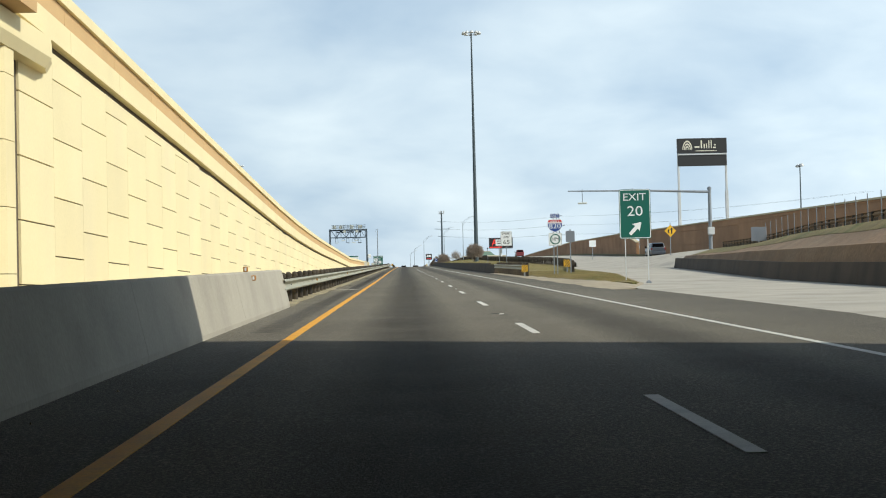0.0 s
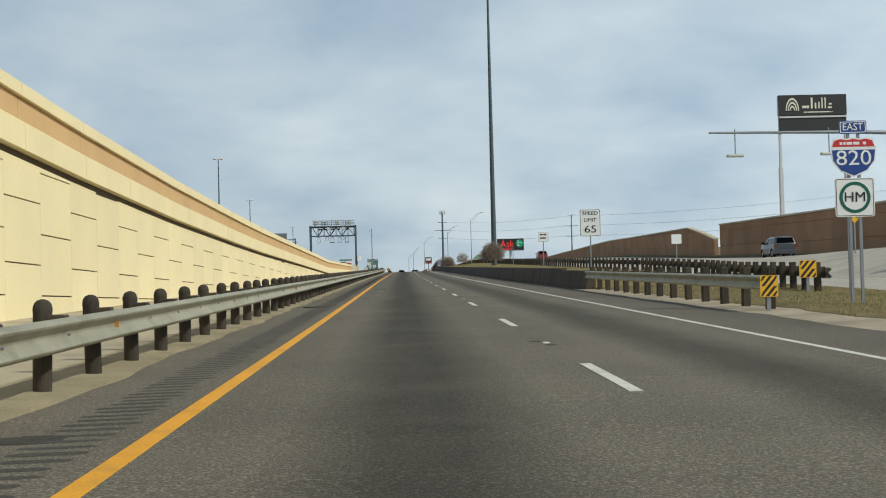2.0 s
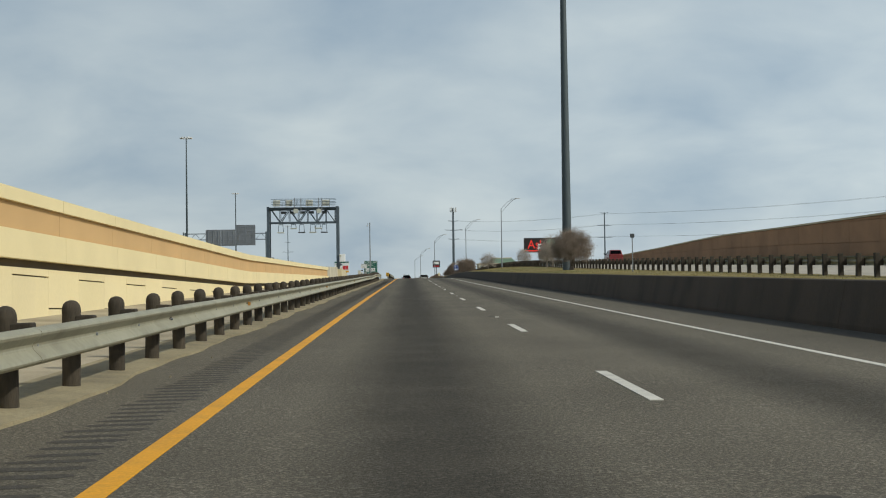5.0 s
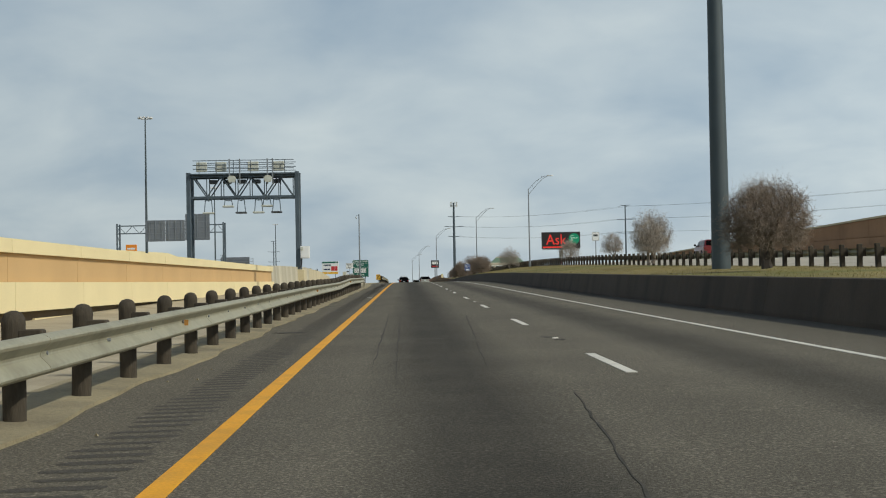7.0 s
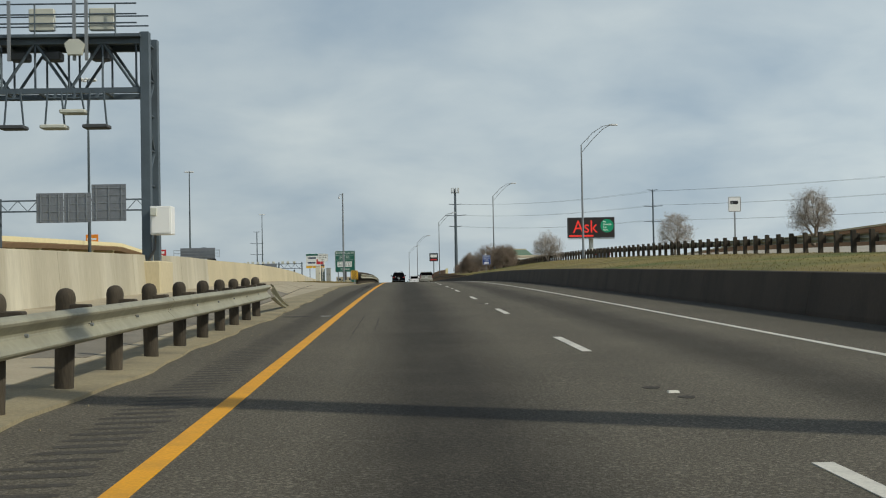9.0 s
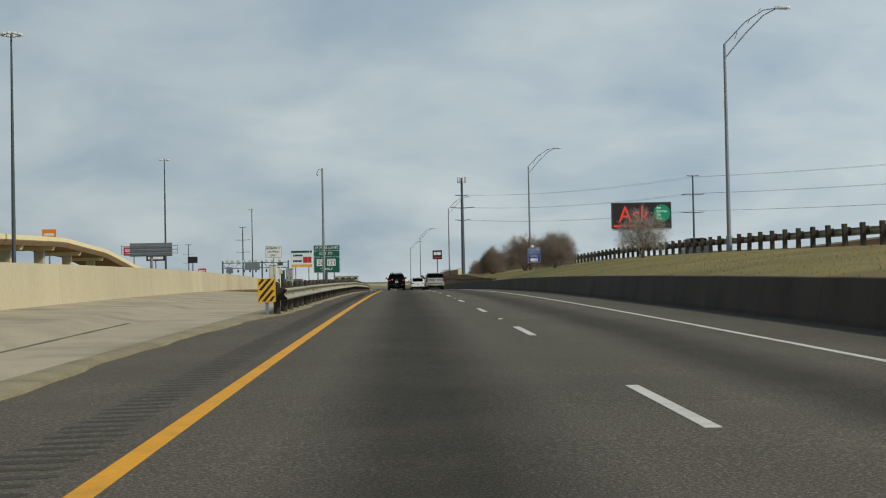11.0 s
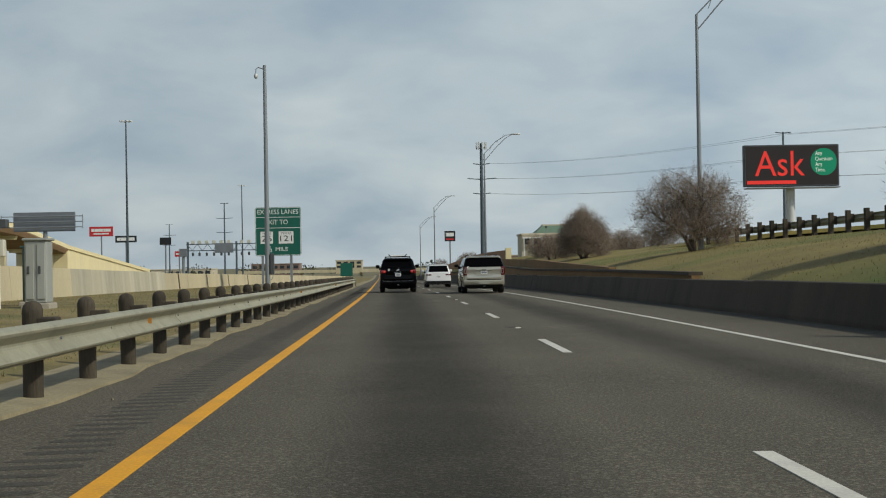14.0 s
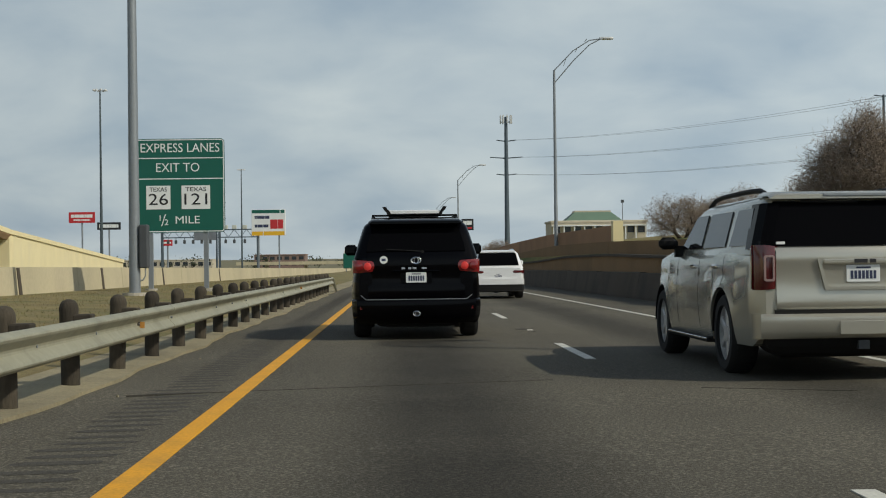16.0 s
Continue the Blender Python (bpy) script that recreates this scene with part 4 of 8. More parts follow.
def object_marker(u, s, h, w, hh, label):
    m0 = thing("object_marker", label, "road sign", place(u, s, h), group="striped markers")
    part("post", Mesh().box(-0.04, 0.04, 0.02, 0.08, -h - 0.3, hh), "galv", m0)
    part("plate", Mesh().prism(rounded(w, hh, 0.03), -0.008, 0.008, pose(0, 0, hh / 2)), "sign_yellow", m0)
    me = Mesh()
    for k in range(-3, 4):
        x0 = k * w * 0.36
        poly = []
        for x, z in ((x0 - w * 0.09, 0), (x0 + w * 0.09, 0), (x0 + w * 0.09 + hh * 0.8, hh), (x0 - w * 0.09 + hh * 0.8, hh)):
            poly.append((x - hh * 0.4, z))
        # keep the stripe inside the plate
        cut = []
        for t in (0, 0.25, 0.5, 0.75, 1):
            lo = poly[0][0] + (poly[3][0] - poly[0][0]) * t
            hi = poly[1][0] + (poly[2][0] - poly[1][0]) * t
            cut.append((max(lo, -w / 2 + 0.01), min(hi, w / 2 - 0.01), hh * (0.03 + 0.94 * t)))
        cut = [c for c in cut if c[1] - c[0] > 0.005]
        if len(cut) > 1:
            me.prism([(a, z) for a, b, z in cut] + [(b, z) for a, b, z in reversed(cut)], -0.012, -0.0085)
    part("stripes", me, "sign_black", m0, "black slanted stripes")


object_marker(-3.75, 349.3, 0.35, 0.45, 0.6, "yellow and black striped marker at the rail's start")


# ---- outer side: barrier, ramp, embankments, frontage walls ----
def bank_h(s):
    return lin(s, (90, 0.2), (150, 0.4), (201, 0.7), (262, 1.0), (293, 1.15), (350, 1.6), (417, 2.2), (480, 2.3), (600, 2.2))


def front_h(s):
    return lin(s, (0, 3.0), (50, 2.65), (63, 2.45), (76, 2.3), (91, 1.95), (105, 1.8), (121, 1.75), (140, 1.5), (155, 1.2), (170, 1.05), (220, 1.2), (280, 1.7), (325, 1.75), (417, 2.3), (600, 2.4))


def ramp_h(s):
    return lin(s, (20, -0.05), (60, -0.14), (90, -0.03), (118, 0.02), (150, 0.4), (166, 0.5))


def gore_u(s):
    return lin(s, (40, 7.3), (48, 7.8), (60, 10.6), (79, 12.9), (88, 14.1), (102, 15.0), (125, 15.5), (150, 17.2), (170, 17.6))


def ramp_u(s):
    """Foot of the barrier on the far side of the exit ramp."""
    return lin(s, (0, 15.2), (44, 16.0), (61, 17.3), (76, 18.9), (92, 20.9), (118.6, 24.2))


def high_h(s):
    return lin(s, (470, bank_h(s)), (530, 3.0), (700, 2.6))


sheet("ramp_paving", lambda s: [(6.75, -0.035), (gore_u(s), ramp_h(s) * 0.8), (ramp_u(s) + 0.2, ramp_h(s))], span(-90, 48, 6), "concrete", "pale concrete exit lane and gore paving")
sheet("exit_ramp", lambda s: [(gore_u(s), ramp_h(s)), (ramp_u(s) + 0.2, ramp_h(s))], span(48, 118.6, 4.4), "concrete", "pale concrete exit ramp leaving the motorway")
def grass_left(s):
    return lin(s, (57, 9.6), (64, 8.7), (74, 8.1), (110, 7.95))


def grass_row(s):
    """Gore grass from its dirt margin to the ramp."""
    a, b = grass_left(s) + 0.12 * math.sin(s * 0.9) + 0.08 * math.sin(s * 2.3), max(gore_u(s) - 0.15, grass_left(s) + 0.35)
    k = min(1.0, (s - 57.0) / 6)
    return [(a, lin(a, (7.5, 0.0), (9, 0.03)) - 0.05 * (1 - k)), (a + 0.15, 0.06 * k - 0.03 * (1 - k)), ((a + b) / 2, 0.09 * k - 0.05 * (1 - k)), (b, ramp_h(s) * 0.9 + 0.03 * k)]


sheet("gore_dirt", lambda s: [(6.95 + 0.1 * math.sin(s * 0.7) + 0.06 * math.sin(s * 1.9), -0.028), (7.9, 0.0), ((7.9 + gore_u(s)) / 2, 0.02 if s > 60 else -0.02), (gore_u(s) + 0.1, ramp_h(s) + 0.012)], span(46, 112, 1.5), "gore_dirt", "pale trodden dirt margin round the gore", thick=0.2)
sheet("gore_grass", grass_row, span(57.2, 112, 1.5), "grass", "dry trampled grass in the gore", thick=0.2)


def bank_section(s):
    edge = min(17.6, gore_u(s) + 0.06)
    side = lin(s, (110, ramp_h(s) + 0.02), (150, bank_h(s))) if s < 150 else high_h(s)
    mid = lin(s, (110, 0.09), (140, 0.55 * bank_h(s) + 0.3), (470, 1.62), (520, 2.5), (600, 2.4)) if s > 470 or s < 140 else 0.55 * bank_h(s) + 0.3
    return [(7.7, lin(s, (108, 0.0), (130, 0.6), (480, 0.55))), (8.5, lin(s, (108, 0.05), (135, 0.72), (300, 0.8), (465, 0.9), (480, 1.3), (500, 1.6), (540, 1.7), (700, 1.3))), (11.5, mid), (edge - 1.2, side - 0.02), (edge, side)]


sheet("bank_grass", bank_section, span(110, 150, 4)[:-1] + span(150, 900, 8), "bank", "green and brown winter grass bank above the barrier")
sheet("frontage_road", lambda s: [(gore_u(s), high_h(s) if s > 150 else ramp_h(s)), (lin(s, (118, 24.2), (170, 22.0), (250, 19.5)), high_h(s) + 0.05 if s > 150 else ramp_h(s) + 0.02), (lin(s, (118, 29.0), (170, 30.0), (250, 25.0)), front_h(s)), (38.8, front_h(s))], span(118.6, 480, 6), "concrete", "pale concrete frontage road above the motorway", thick=0.8)
sheet("hill_grass", lambda s: [(17.6, high_h(s)), (26, 3.4), (40, 4.2), (90, 5.0), (160, 5.0)], span(480, 900, 12), "bank", "rough dry grass on the hill beyond the road")
sheet("upper_ground", lambda s: [(38.6, front_h(s) + 0.3), (60, front_h(s) + 1.6), (160, front_h(s) + 2.0)], span(-90, 490, 12), "field", "ground behind the brown walls")


def slope_section(s):
    u, low, top = ramp_u(s), ramp_h(s) + 0.6, front_h(s)
    return [(u + 0.2, low), (u + 0.7, low + 0.12), (u + 1.0, low + (top - low) * 0.42), (u + 1.5, low + (top - low) * 0.45), (u + 3.4, top - 0.12), (u + 4.4, top), (u + 5.4, top)]


def slope_grass(s):
    """The grassed top part of the slope, from a wavy line above its bare foot."""
    q = slope_section(s)
    k = lin(s, (0, 0.75), (60, 0.6), (118, 0.1)) + 0.08 * math.sin(s * 0.31)
    return [tuple(a + (b - a) * k for a, b in zip(q[3], q[4]))] + q[4:]


sheet("embankment", lambda s: slope_section(s)[:5], span(-90, 118, 4), "bare_earth", "brown bare embankment below the frontage road", thick=1.2)
sheet("embankment_grass", lambda s: [(u, h + 0.012) for u, h in slope_grass(s)], span(-90, 118, 4), "grass", "thin yellow grass along the embankment's top", thick=0.3)
sheet("frontage_upper", lambda s: [(ramp_u(s) + 5.2, front_h(s)), (38.8, front_h(s))], span(-90, 118.6, 6), "concrete", "frontage road on its embankment", thick=0.6)

# outer barriers face away from the sun; their shade is in the colour
rb = setting("barrier_right", Mesh(), "barrier_shade_stain", "concrete barrier along the outer shoulder with its shade painted dark")
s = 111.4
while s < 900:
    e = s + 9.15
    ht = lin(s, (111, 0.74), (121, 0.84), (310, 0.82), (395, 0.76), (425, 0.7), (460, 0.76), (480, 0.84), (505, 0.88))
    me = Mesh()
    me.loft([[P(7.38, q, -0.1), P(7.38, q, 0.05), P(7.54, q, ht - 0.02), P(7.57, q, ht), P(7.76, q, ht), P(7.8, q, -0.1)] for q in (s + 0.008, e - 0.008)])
    part("barrier_unit", me, "barrier_shade_stain", rb)
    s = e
rb2 = setting("barrier_ramp", Mesh(), "barrier_shade_stain", "concrete barrier beyond the exit ramp with its shade painted dark")
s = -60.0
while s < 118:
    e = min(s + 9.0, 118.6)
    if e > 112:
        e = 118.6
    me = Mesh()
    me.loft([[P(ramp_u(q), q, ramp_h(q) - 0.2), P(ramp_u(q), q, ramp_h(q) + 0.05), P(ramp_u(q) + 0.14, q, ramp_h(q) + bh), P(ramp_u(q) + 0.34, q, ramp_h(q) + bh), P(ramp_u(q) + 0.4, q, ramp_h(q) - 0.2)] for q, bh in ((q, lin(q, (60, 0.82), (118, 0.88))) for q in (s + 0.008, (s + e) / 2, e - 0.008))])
    part("barrier_unit", me, "barrier_shade_stain", rb2)
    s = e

guard_rail("steel guard rail on timber posts beside the gore", lambda s: 7.72, 85.6, 113.0, -1, lambda s: 0.02, square=True, group="gore rails")
guard_rail("weathered guard rail on timber posts along the frontage road", lambda s: lin(s, (92, 11.6), (125, 15.6), (150, 17.0)), 96.0, 470.0, 1, lambda s: lin(s, (92, 0.05), (112, 0.08), (135, 0.28), (150, 0.4)) if s < 150 else bank_h(s), square=True, group="gore rails")
object_marker(7.5, 84.9, 0.28, 0.38, 0.45, "yellow and black striped marker on the rail end")
object_marker(11.55, 95.2, 0.5, 0.5, 0.5, "yellow and black striped marker on the rail end")


def frontage_wall(name, s0, s1, top_of, label, u=39.0, material="brown_wall"):
    w = setting(name, Mesh().loft([[P(u + 0.1, s, front_h(s) - 0.5), P(u + 0.5, s, front_h(s) - 0.5), P(u + 0.5, s, top_of(s) - 0.02), P(u + 0.1, s, top_of(s) - 0.02)] for s in span(s0, s1, 6)]), material, label)
    s = s0
    while s < s1 - 0.5:
        e = min(s + 7.6, s1)
        z = front_h((s + e) / 2) - 0.4
        while z < max(top_of(s), top_of(e)) - 0.1:
            z1 = z + 1.9
            a, b = min(z1, top_of(s)), min(z1, top_of(e))
            if min(a, b) > z + 0.05:
                me = Mesh()
                me.loft([[P(u, q, z + 0.02), P(u + 0.15, q, z + 0.02), P(u + 0.15, q, t - 0.02), P(u, q, t - 0.02)] for q, t in ((s + 0.02, a), (e - 0.02, b))])
                part("panel", me, material, w)
            z = z1
        me = Mesh()
        me.loft([[P(u - 0.12, q, t), P(u + 0.6, q, t), P(u + 0.6, q, t + 0.16), P(u - 0.12, q, t + 0.16)] for q, t in ((s, top_of(s)), (e, top_of(e)))])
        part("coping", me, "concrete_wall", w, "pale coping")
        s = e
    return w


frontage_wall("wall_right_near", -60, 218, lambda s: lin(s, (0, 5.6), (217, 5.2)), "brown precast panel wall above the frontage road")
frontage_wall("wall_right_far", 221, 470, lambda s: lin(s, (221, 3.5), (235, 5.3), (280, 4.95), (307, 4.85), (350, 4.1), (378, 3.85), (420, 3.5), (470, 3.0)), "brown panel wall with a gabled near end")
# return between the two walls
setting("wall_right_return", Mesh().loft([[P(39.1, s, 1.8), P(60, s, 1.8), P(60, s, 5.0), P(39.1, s, 5.2)] for s in (217.2, 217.8)]), "brown_wall", "end return of the brown wall")
# fence with tall posts on the embankment
FENCE_END = 92.0
fence = thing("embankment_fence", "dark guard rail with tall pale posts on the embankment", "fence")
fp = mended(Mesh().tube([(0, 0, -0.2), (0, 0, 1.4)], 0.022, n=6).data("post", M["galv"]))
for s in span(50, FENCE_END, 2.4):
    piece("post", fp, fence, place(ramp_u(s) + 4.3, s, front_h(s) - 0.05))
me = Mesh()
me.loft([[P(ramp_u(q) + 4.6 + x, q, front_h(q) + z) for x, z in w_profile(0.36) + [(x - 0.01, z) for x, z in reversed(w_profile(0.36))]] for q in span(-40, 119, 5)])
part("rail_beam", me, "bare_earth", fence, "rusty brown rail")
fb = mended(Mesh().box(-0.14, 0.14, -0.14, 0.14, -0.3, 0.52, bevel=0.02).data("block_post", M["post_wood"]))
for s in span(-40, 119, 1.9):
    piece("block_post", fb, fence, place(ramp_u(s) + 4.75, s, front_h(s)))

bs = thing("small_road_sign", "grey road sign seen from behind on the embankment", "road sign", place(24.8, 92.3, 1.7), group="small signs")
part("post", Mesh().box(-0.04, 0.04, 0.02, 0.09, -1.0, 1.2), "galv", bs)
part("panel", Mesh().box(-0.55, 0.55, 0, 0.02, 0.3, 1.3, bevel=0.01), "sign_back", bs)

# tan walls standing on the outer barrier further on
tw = setting("wall_right_tan", Mesh(), "olive_wall", "tan panel wall stepped above the outer barrier")


def lower_top(s):
    return lin(s, (430, 0.8), (445, 0.92), (474, 1.08), (484, 1.28), (495, 1.45), (507, 1.48), (521, 1.3), (560, 1.15), (700, 1.0))


def middle_top(s):
    return lin(s, (440, 0.9), (466, 1.5), (478, 1.8), (486, 1.9), (500, 2.12), (517, 2.25), (560, 1.9), (700, 1.2))


def upper_top(s):
    return lin(s, (498, 2.86), (506, 2.9), (524, 3.06), (553, 3.0), (600, 2.5), (700, 1.5))


s = 430.0
while s < 700:
    e = s + 4.6
    q2 = (s + 0.012, e - 0.012)
    part("panel", Mesh().loft([[P(7.84, q, 0.3), P(8.1, q, 0.3), P(8.1, q, lower_top(q)), P(7.84, q, lower_top(q))] for q in q2]), "olive_wall", tw)
    part("coping", Mesh().loft([[P(7.76, q, lower_top(q)), P(8.16, q, lower_top(q)), P(8.16, q, lower_top(q) + 0.1), P(7.76, q, lower_top(q) + 0.1)] for q in (s + 0.006, e - 0.006)]), "barrier_shade_stain", tw, "dark coping")
    if s > 446:
        part("terrace_panel", Mesh().loft([[P(8.55, q, 0.5), P(8.85, q, 0.5), P(8.85, q, middle_top(q)), P(8.55, q, middle_top(q))] for q in q2]), "olive_wall", tw)
    if s >= 497:
        part("upper_panel", Mesh().loft([[P(9.2, q, middle_top(q) - 0.8), P(9.5, q, middle_top(q) - 0.8), P(9.5, q, upper_top(q)), P(9.2, q, upper_top(q))] for q in (max(s, 501.6) + 0.012, e - 0.012)]), "brown_wall", tw, "dark brown upper panel")
    s = e
part("end_cap", Mesh().loft([[P(9.1, q, 1.6), P(9.55, q, 1.6), P(9.55, q, 3.05), P(9.1, q, 3.05)] for q in (501.0, 501.55)]), "cream_rim", tw, "pale end pier")


# ---- poles, masts and lamps ----
def pole(mesh, h, r0, r1, n=12, base=0.0):
    mesh.tube([(0, 0, base), (0, 0, base + h * 0.5), (0, 0, h)], [r0, (r0 + r1) / 2, r1], n=n)
    return mesh


def high_mast(u, s, h0, height, r0, r1, lights, label, heads=1.35):
    m0 = thing("high_mast_light", label, "light mast", place(u, s, h0), group="high masts")
    part("footing", Mesh().tube([(0, 0, -1.4), (0, 0, -0.66)], r0 * 1.5, n=14), "concrete", m0)
    part("shaft", pole(Mesh(), height, r0, r1, base=-0.7), "mast_steel", m0, smooth=True)
    me = Mesh()
    me.tube([(heads * math.cos(a), heads * math.sin(a), height - 0.35) for a in (i * math.pi / 8 for i in range(17))], 0.05, n=5)
    for k in range(4):
        a = k * math.pi / 2
        me.tube([(0, 0, height - 0.2), (heads * math.cos(a), heads * math.sin(a), height - 0.35)], 0.04, n=5)
    part("ring", me, "galv", m0)
    for k in range(lights):
        a = 2 * math.pi * (k + 0.5) / lights
        b = Mesh().loft([[(r * math.cos(q), r * math.sin(q), z) for q in (i * math.pi / 4 for i in range(8))] for r, z in ((0.14, 0.3), (0.28, 0.18), (0.42, -0.1), (0.4, -0.18))], m=pose((heads + 0.25) * math.cos(a), (heads + 0.25) * math.sin(a), height - 0.3))
        part("lamp_head", b, "galv_light", m0)


high_mast(14.12, 262.0, 1.4, 45.5, 0.44, 0.14, 10, "very tall galvanised high-mast light pole on the grass bank")
high_mast(-66.0, 549.6, 1.0, 46.0, 0.42, 0.16, 10, "tall galvanised high-mast light behind the wall")
high_mast(-77.5, 793.0, 0.5, 49.0, 0.45, 0.18, 8, "distant galvanised high-mast light")
high_mast(-70.0, 1053.0, 0.0, 46.6, 0.45, 0.2, 8, "far off high-mast light in the haze")
high_mast(65.4, 215.0, 3.4, 12.4, 0.13, 0.08, 2, "high-mast light beyond the brown wall", heads=0.7)


def cobra_lamp(u, s, h0, height, reach, label, side=1):
    m0 = thing("street_lamp", label, "street lamp", place(u, s, h0), group="street lamps")
    part("base", Mesh().tube([(0, 0, -0.9), (0, 0, 0.5)], 0.16, n=10), "galv", m0)
    part("shaft", pole(Mesh(), height, 0.12, 0.07, n=10), "galv", m0, smooth=True)
    rise = 1.85
    for q, name in ((0.0, "upper_arm"), (-0.75, "lower_arm")):
        me = Mesh()
        me.tube([(0, 0, height + q), (side * reach * 0.4, 0, height + q * 0.8 + rise * 0.62), (side * reach * 0.75, 0, height + q * 0.35 + rise * 0.95), (side * reach, 0, height + rise)], 0.035, n=6)
        part(name, me, "galv", m0)
    me = Mesh()
    for t in (0.25, 0.5, 0.7):
        x = side * reach * t
        zt = height + rise * min(1.0, t * 1.45)
        me.tube([(x, 0, zt), (x - side * 0.15, 0, zt - 0.55 * (1 - t))], 0.02, n=5)
    part("strut", me, "galv", m0)
    me = Mesh().loft([[(side * (reach + x), y * w, height + rise + z) for y, z in ((-1, 0), (-0.6, 0.09), (0.6, 0.09), (1, 0), (0.7, -0.06), (-0.7, -0.06))] for x, w in ((-0.1, 0.06), (0.15, 0.15), (0.5, 0.17), (0.7, 0.08))])
    part("lamp_head", me, "galv_light", m0)


for u, s, h0, height in ((16.7, 383.6, 2.2, 10.5), (13.8, 454.0, 2.1, 10.7), (9.02, 520.5, 1.7, 10.9), (7.6, 606.0, 1.5, 10.4), (7.6, 682.0, 1.5, 10.5)):
    cobra_lamp(u, s, h0, height, 2.8, "tall galvanised street lamp with a trussed arm")

for u, s, h0, hh in ((14.3, 228.0, 0.75, 2.3), (19.9, 560.0, 3.1, 3.6)):
    fl = thing("flood_light_pole", "slim dark pole with a box flood light", "lamp post", place(u, s, h0), group="flood light poles")
    part("shaft", Mesh().tube([(0, 0, -0.5), (0, 0, hh)], 0.035, n=8), "galv", fl)
    part("lamp_box", Mesh().box(-0.13, 0.13, -0.1, 0.1, hh - 0.02, hh + 0.24, bevel=0.025), "equip_dark", fl)

# camera pole on the median
cp = thing("camera_pole", "tall steel pole with a small traffic camera", "pole", place(-9.25, 487.6, 0.25))
part("footing", Mesh().tube([(0, 0, -0.6), (0, 0, 0.12)], 0.42, n=14), "concrete", cp)
part("shaft", pole(Mesh(), 15.9, 0.19, 0.12), "galv", cp, smooth=True)
part("bracket", Mesh().tube([(0, 0, 15.6), (-0.45, 0, 15.75), (-0.62, 0, 15.6), (-0.62, 0, 15.3)], 0.035, n=6), "galv", cp)
part("camera_dome", Mesh().loft([[(-0.62 + r * math.cos(a), r * math.sin(a), 15.3 - z) for a in (i * math.pi / 5 for i in range(10))] for r, z in ((0.1, 0), (0.15, 0.1), (0.15, 0.22), (0.1, 0.32), (0.03, 0.37))]), "galv_light", cp, smooth=True)
part("junction_box", Mesh().box(0.19, 0.47, -0.2, 0.2, 0.95, 2.4, bevel=0.03), "equip_dark", cp)
part("conduit", Mesh().tube([(0.36, 0, 0.95), (0.36, 0, 0.7), (0.28, 0, 0.55), (0.1, 0, 0.5)], 0.03, n=6), "cab_grey", cp)

# monopole with cell antennas and the transmission line beyond
tower = thing("transmission_monopole", "tall dark steel power pole with antennas on top", "pylon", place(29.3, 784.0, 0.0))
part("shaft", pole(Mesh(), 40, 0.75, 0.42, n=10), "blue_steel", tower, smooth=True)
for z, w in ((33.7, 2.5), (29.3, 4.2), (24.9, 2.6)):
    part("cross_arm", Mesh().tube([(-w, 0, z + 0.25), (0, 0, z - 0.1), (w, 0, z + 0.25)], 0.13, n=6), "blue_steel", tower)
for k in range(9):
    a = 2 * math.pi * k / 9
    part("antenna", Mesh().box(-0.15, 0.15, -0.08, 0.08, -1.1, 1.1, pose(1.5 * math.cos(a), 1.5 * math.sin(a), 39.3), bevel=0.03), "galv_light", tower)
part("antenna_ring", Mesh().tube([(1.4 * math.cos(a), 1.4 * math.sin(a), 38.6) for a in (i * math.pi / 8 for i in range(17))], 0.07, n=5), "blue_steel", tower)


def power_pole(u, s, h0, height, label):
    m0 = thing("power_pole", label, "pylon", place(u, s, h0), group="power poles")
    part("shaft", pole(Mesh(), height, 0.4, 0.2, n=8, base=-4), "blue_steel", m0, smooth=True)
    for k, w in ((0.99, 1.6), (0.8, 3.0), (0.62, 3.0)):
        part("cross_arm", Mesh().tube([(-w, 0, height * k + 0.2), (0, 0, height * k), (w, 0, height * k + 0.2)], 0.1, n=6), "blue_steel", m0)


power_pole(83.0, 664.8, 3.0, 26.5, "steel power pole with three cross arms")
power_pole(-57.3, 870.0, 0.0, 28.2, "distant steel power pole with cross arms")
power_pole(-99.5, 1010.0, 0.0, 26.0, "distant steel power pole with cross arms")
wires = thing("power_lines", "thin dark power lines sagging between the poles", "cable")
for z0, z1 in ((33.9, 29.0), (29.5, 24.6), (25.1, 20.0)):
    for du in (-1.5, 1.5):
        a, b = Vector(P(29.3 + du, 784, z0)), Vector(P(83.0 + du, 664.8, z1))
        pts = [a.lerp(b, t) - Vector((0, 0, 6.0 * t * (1 - t))) for t in (k / 14 for k in range(15))]
        c = Vector(P(180 + du, 500, z1 - 2))
        pts += [b.lerp(c, t) - Vector((0, 0, 8.0 * t * (1 - t))) for t in (k / 14 for k in range(1, 15))]
        part("wire", Mesh().tube(pts, 0.026, n=3), "wire", wires)


# ---- toll gantry over the inner ramp ----
GX0, GX1 = -17.45, -9.0
gantry = thing("toll_gantry", "dark blue steel truss gantry with toll cameras and antennas", "gantry", place(0, 304.8, -0.14))
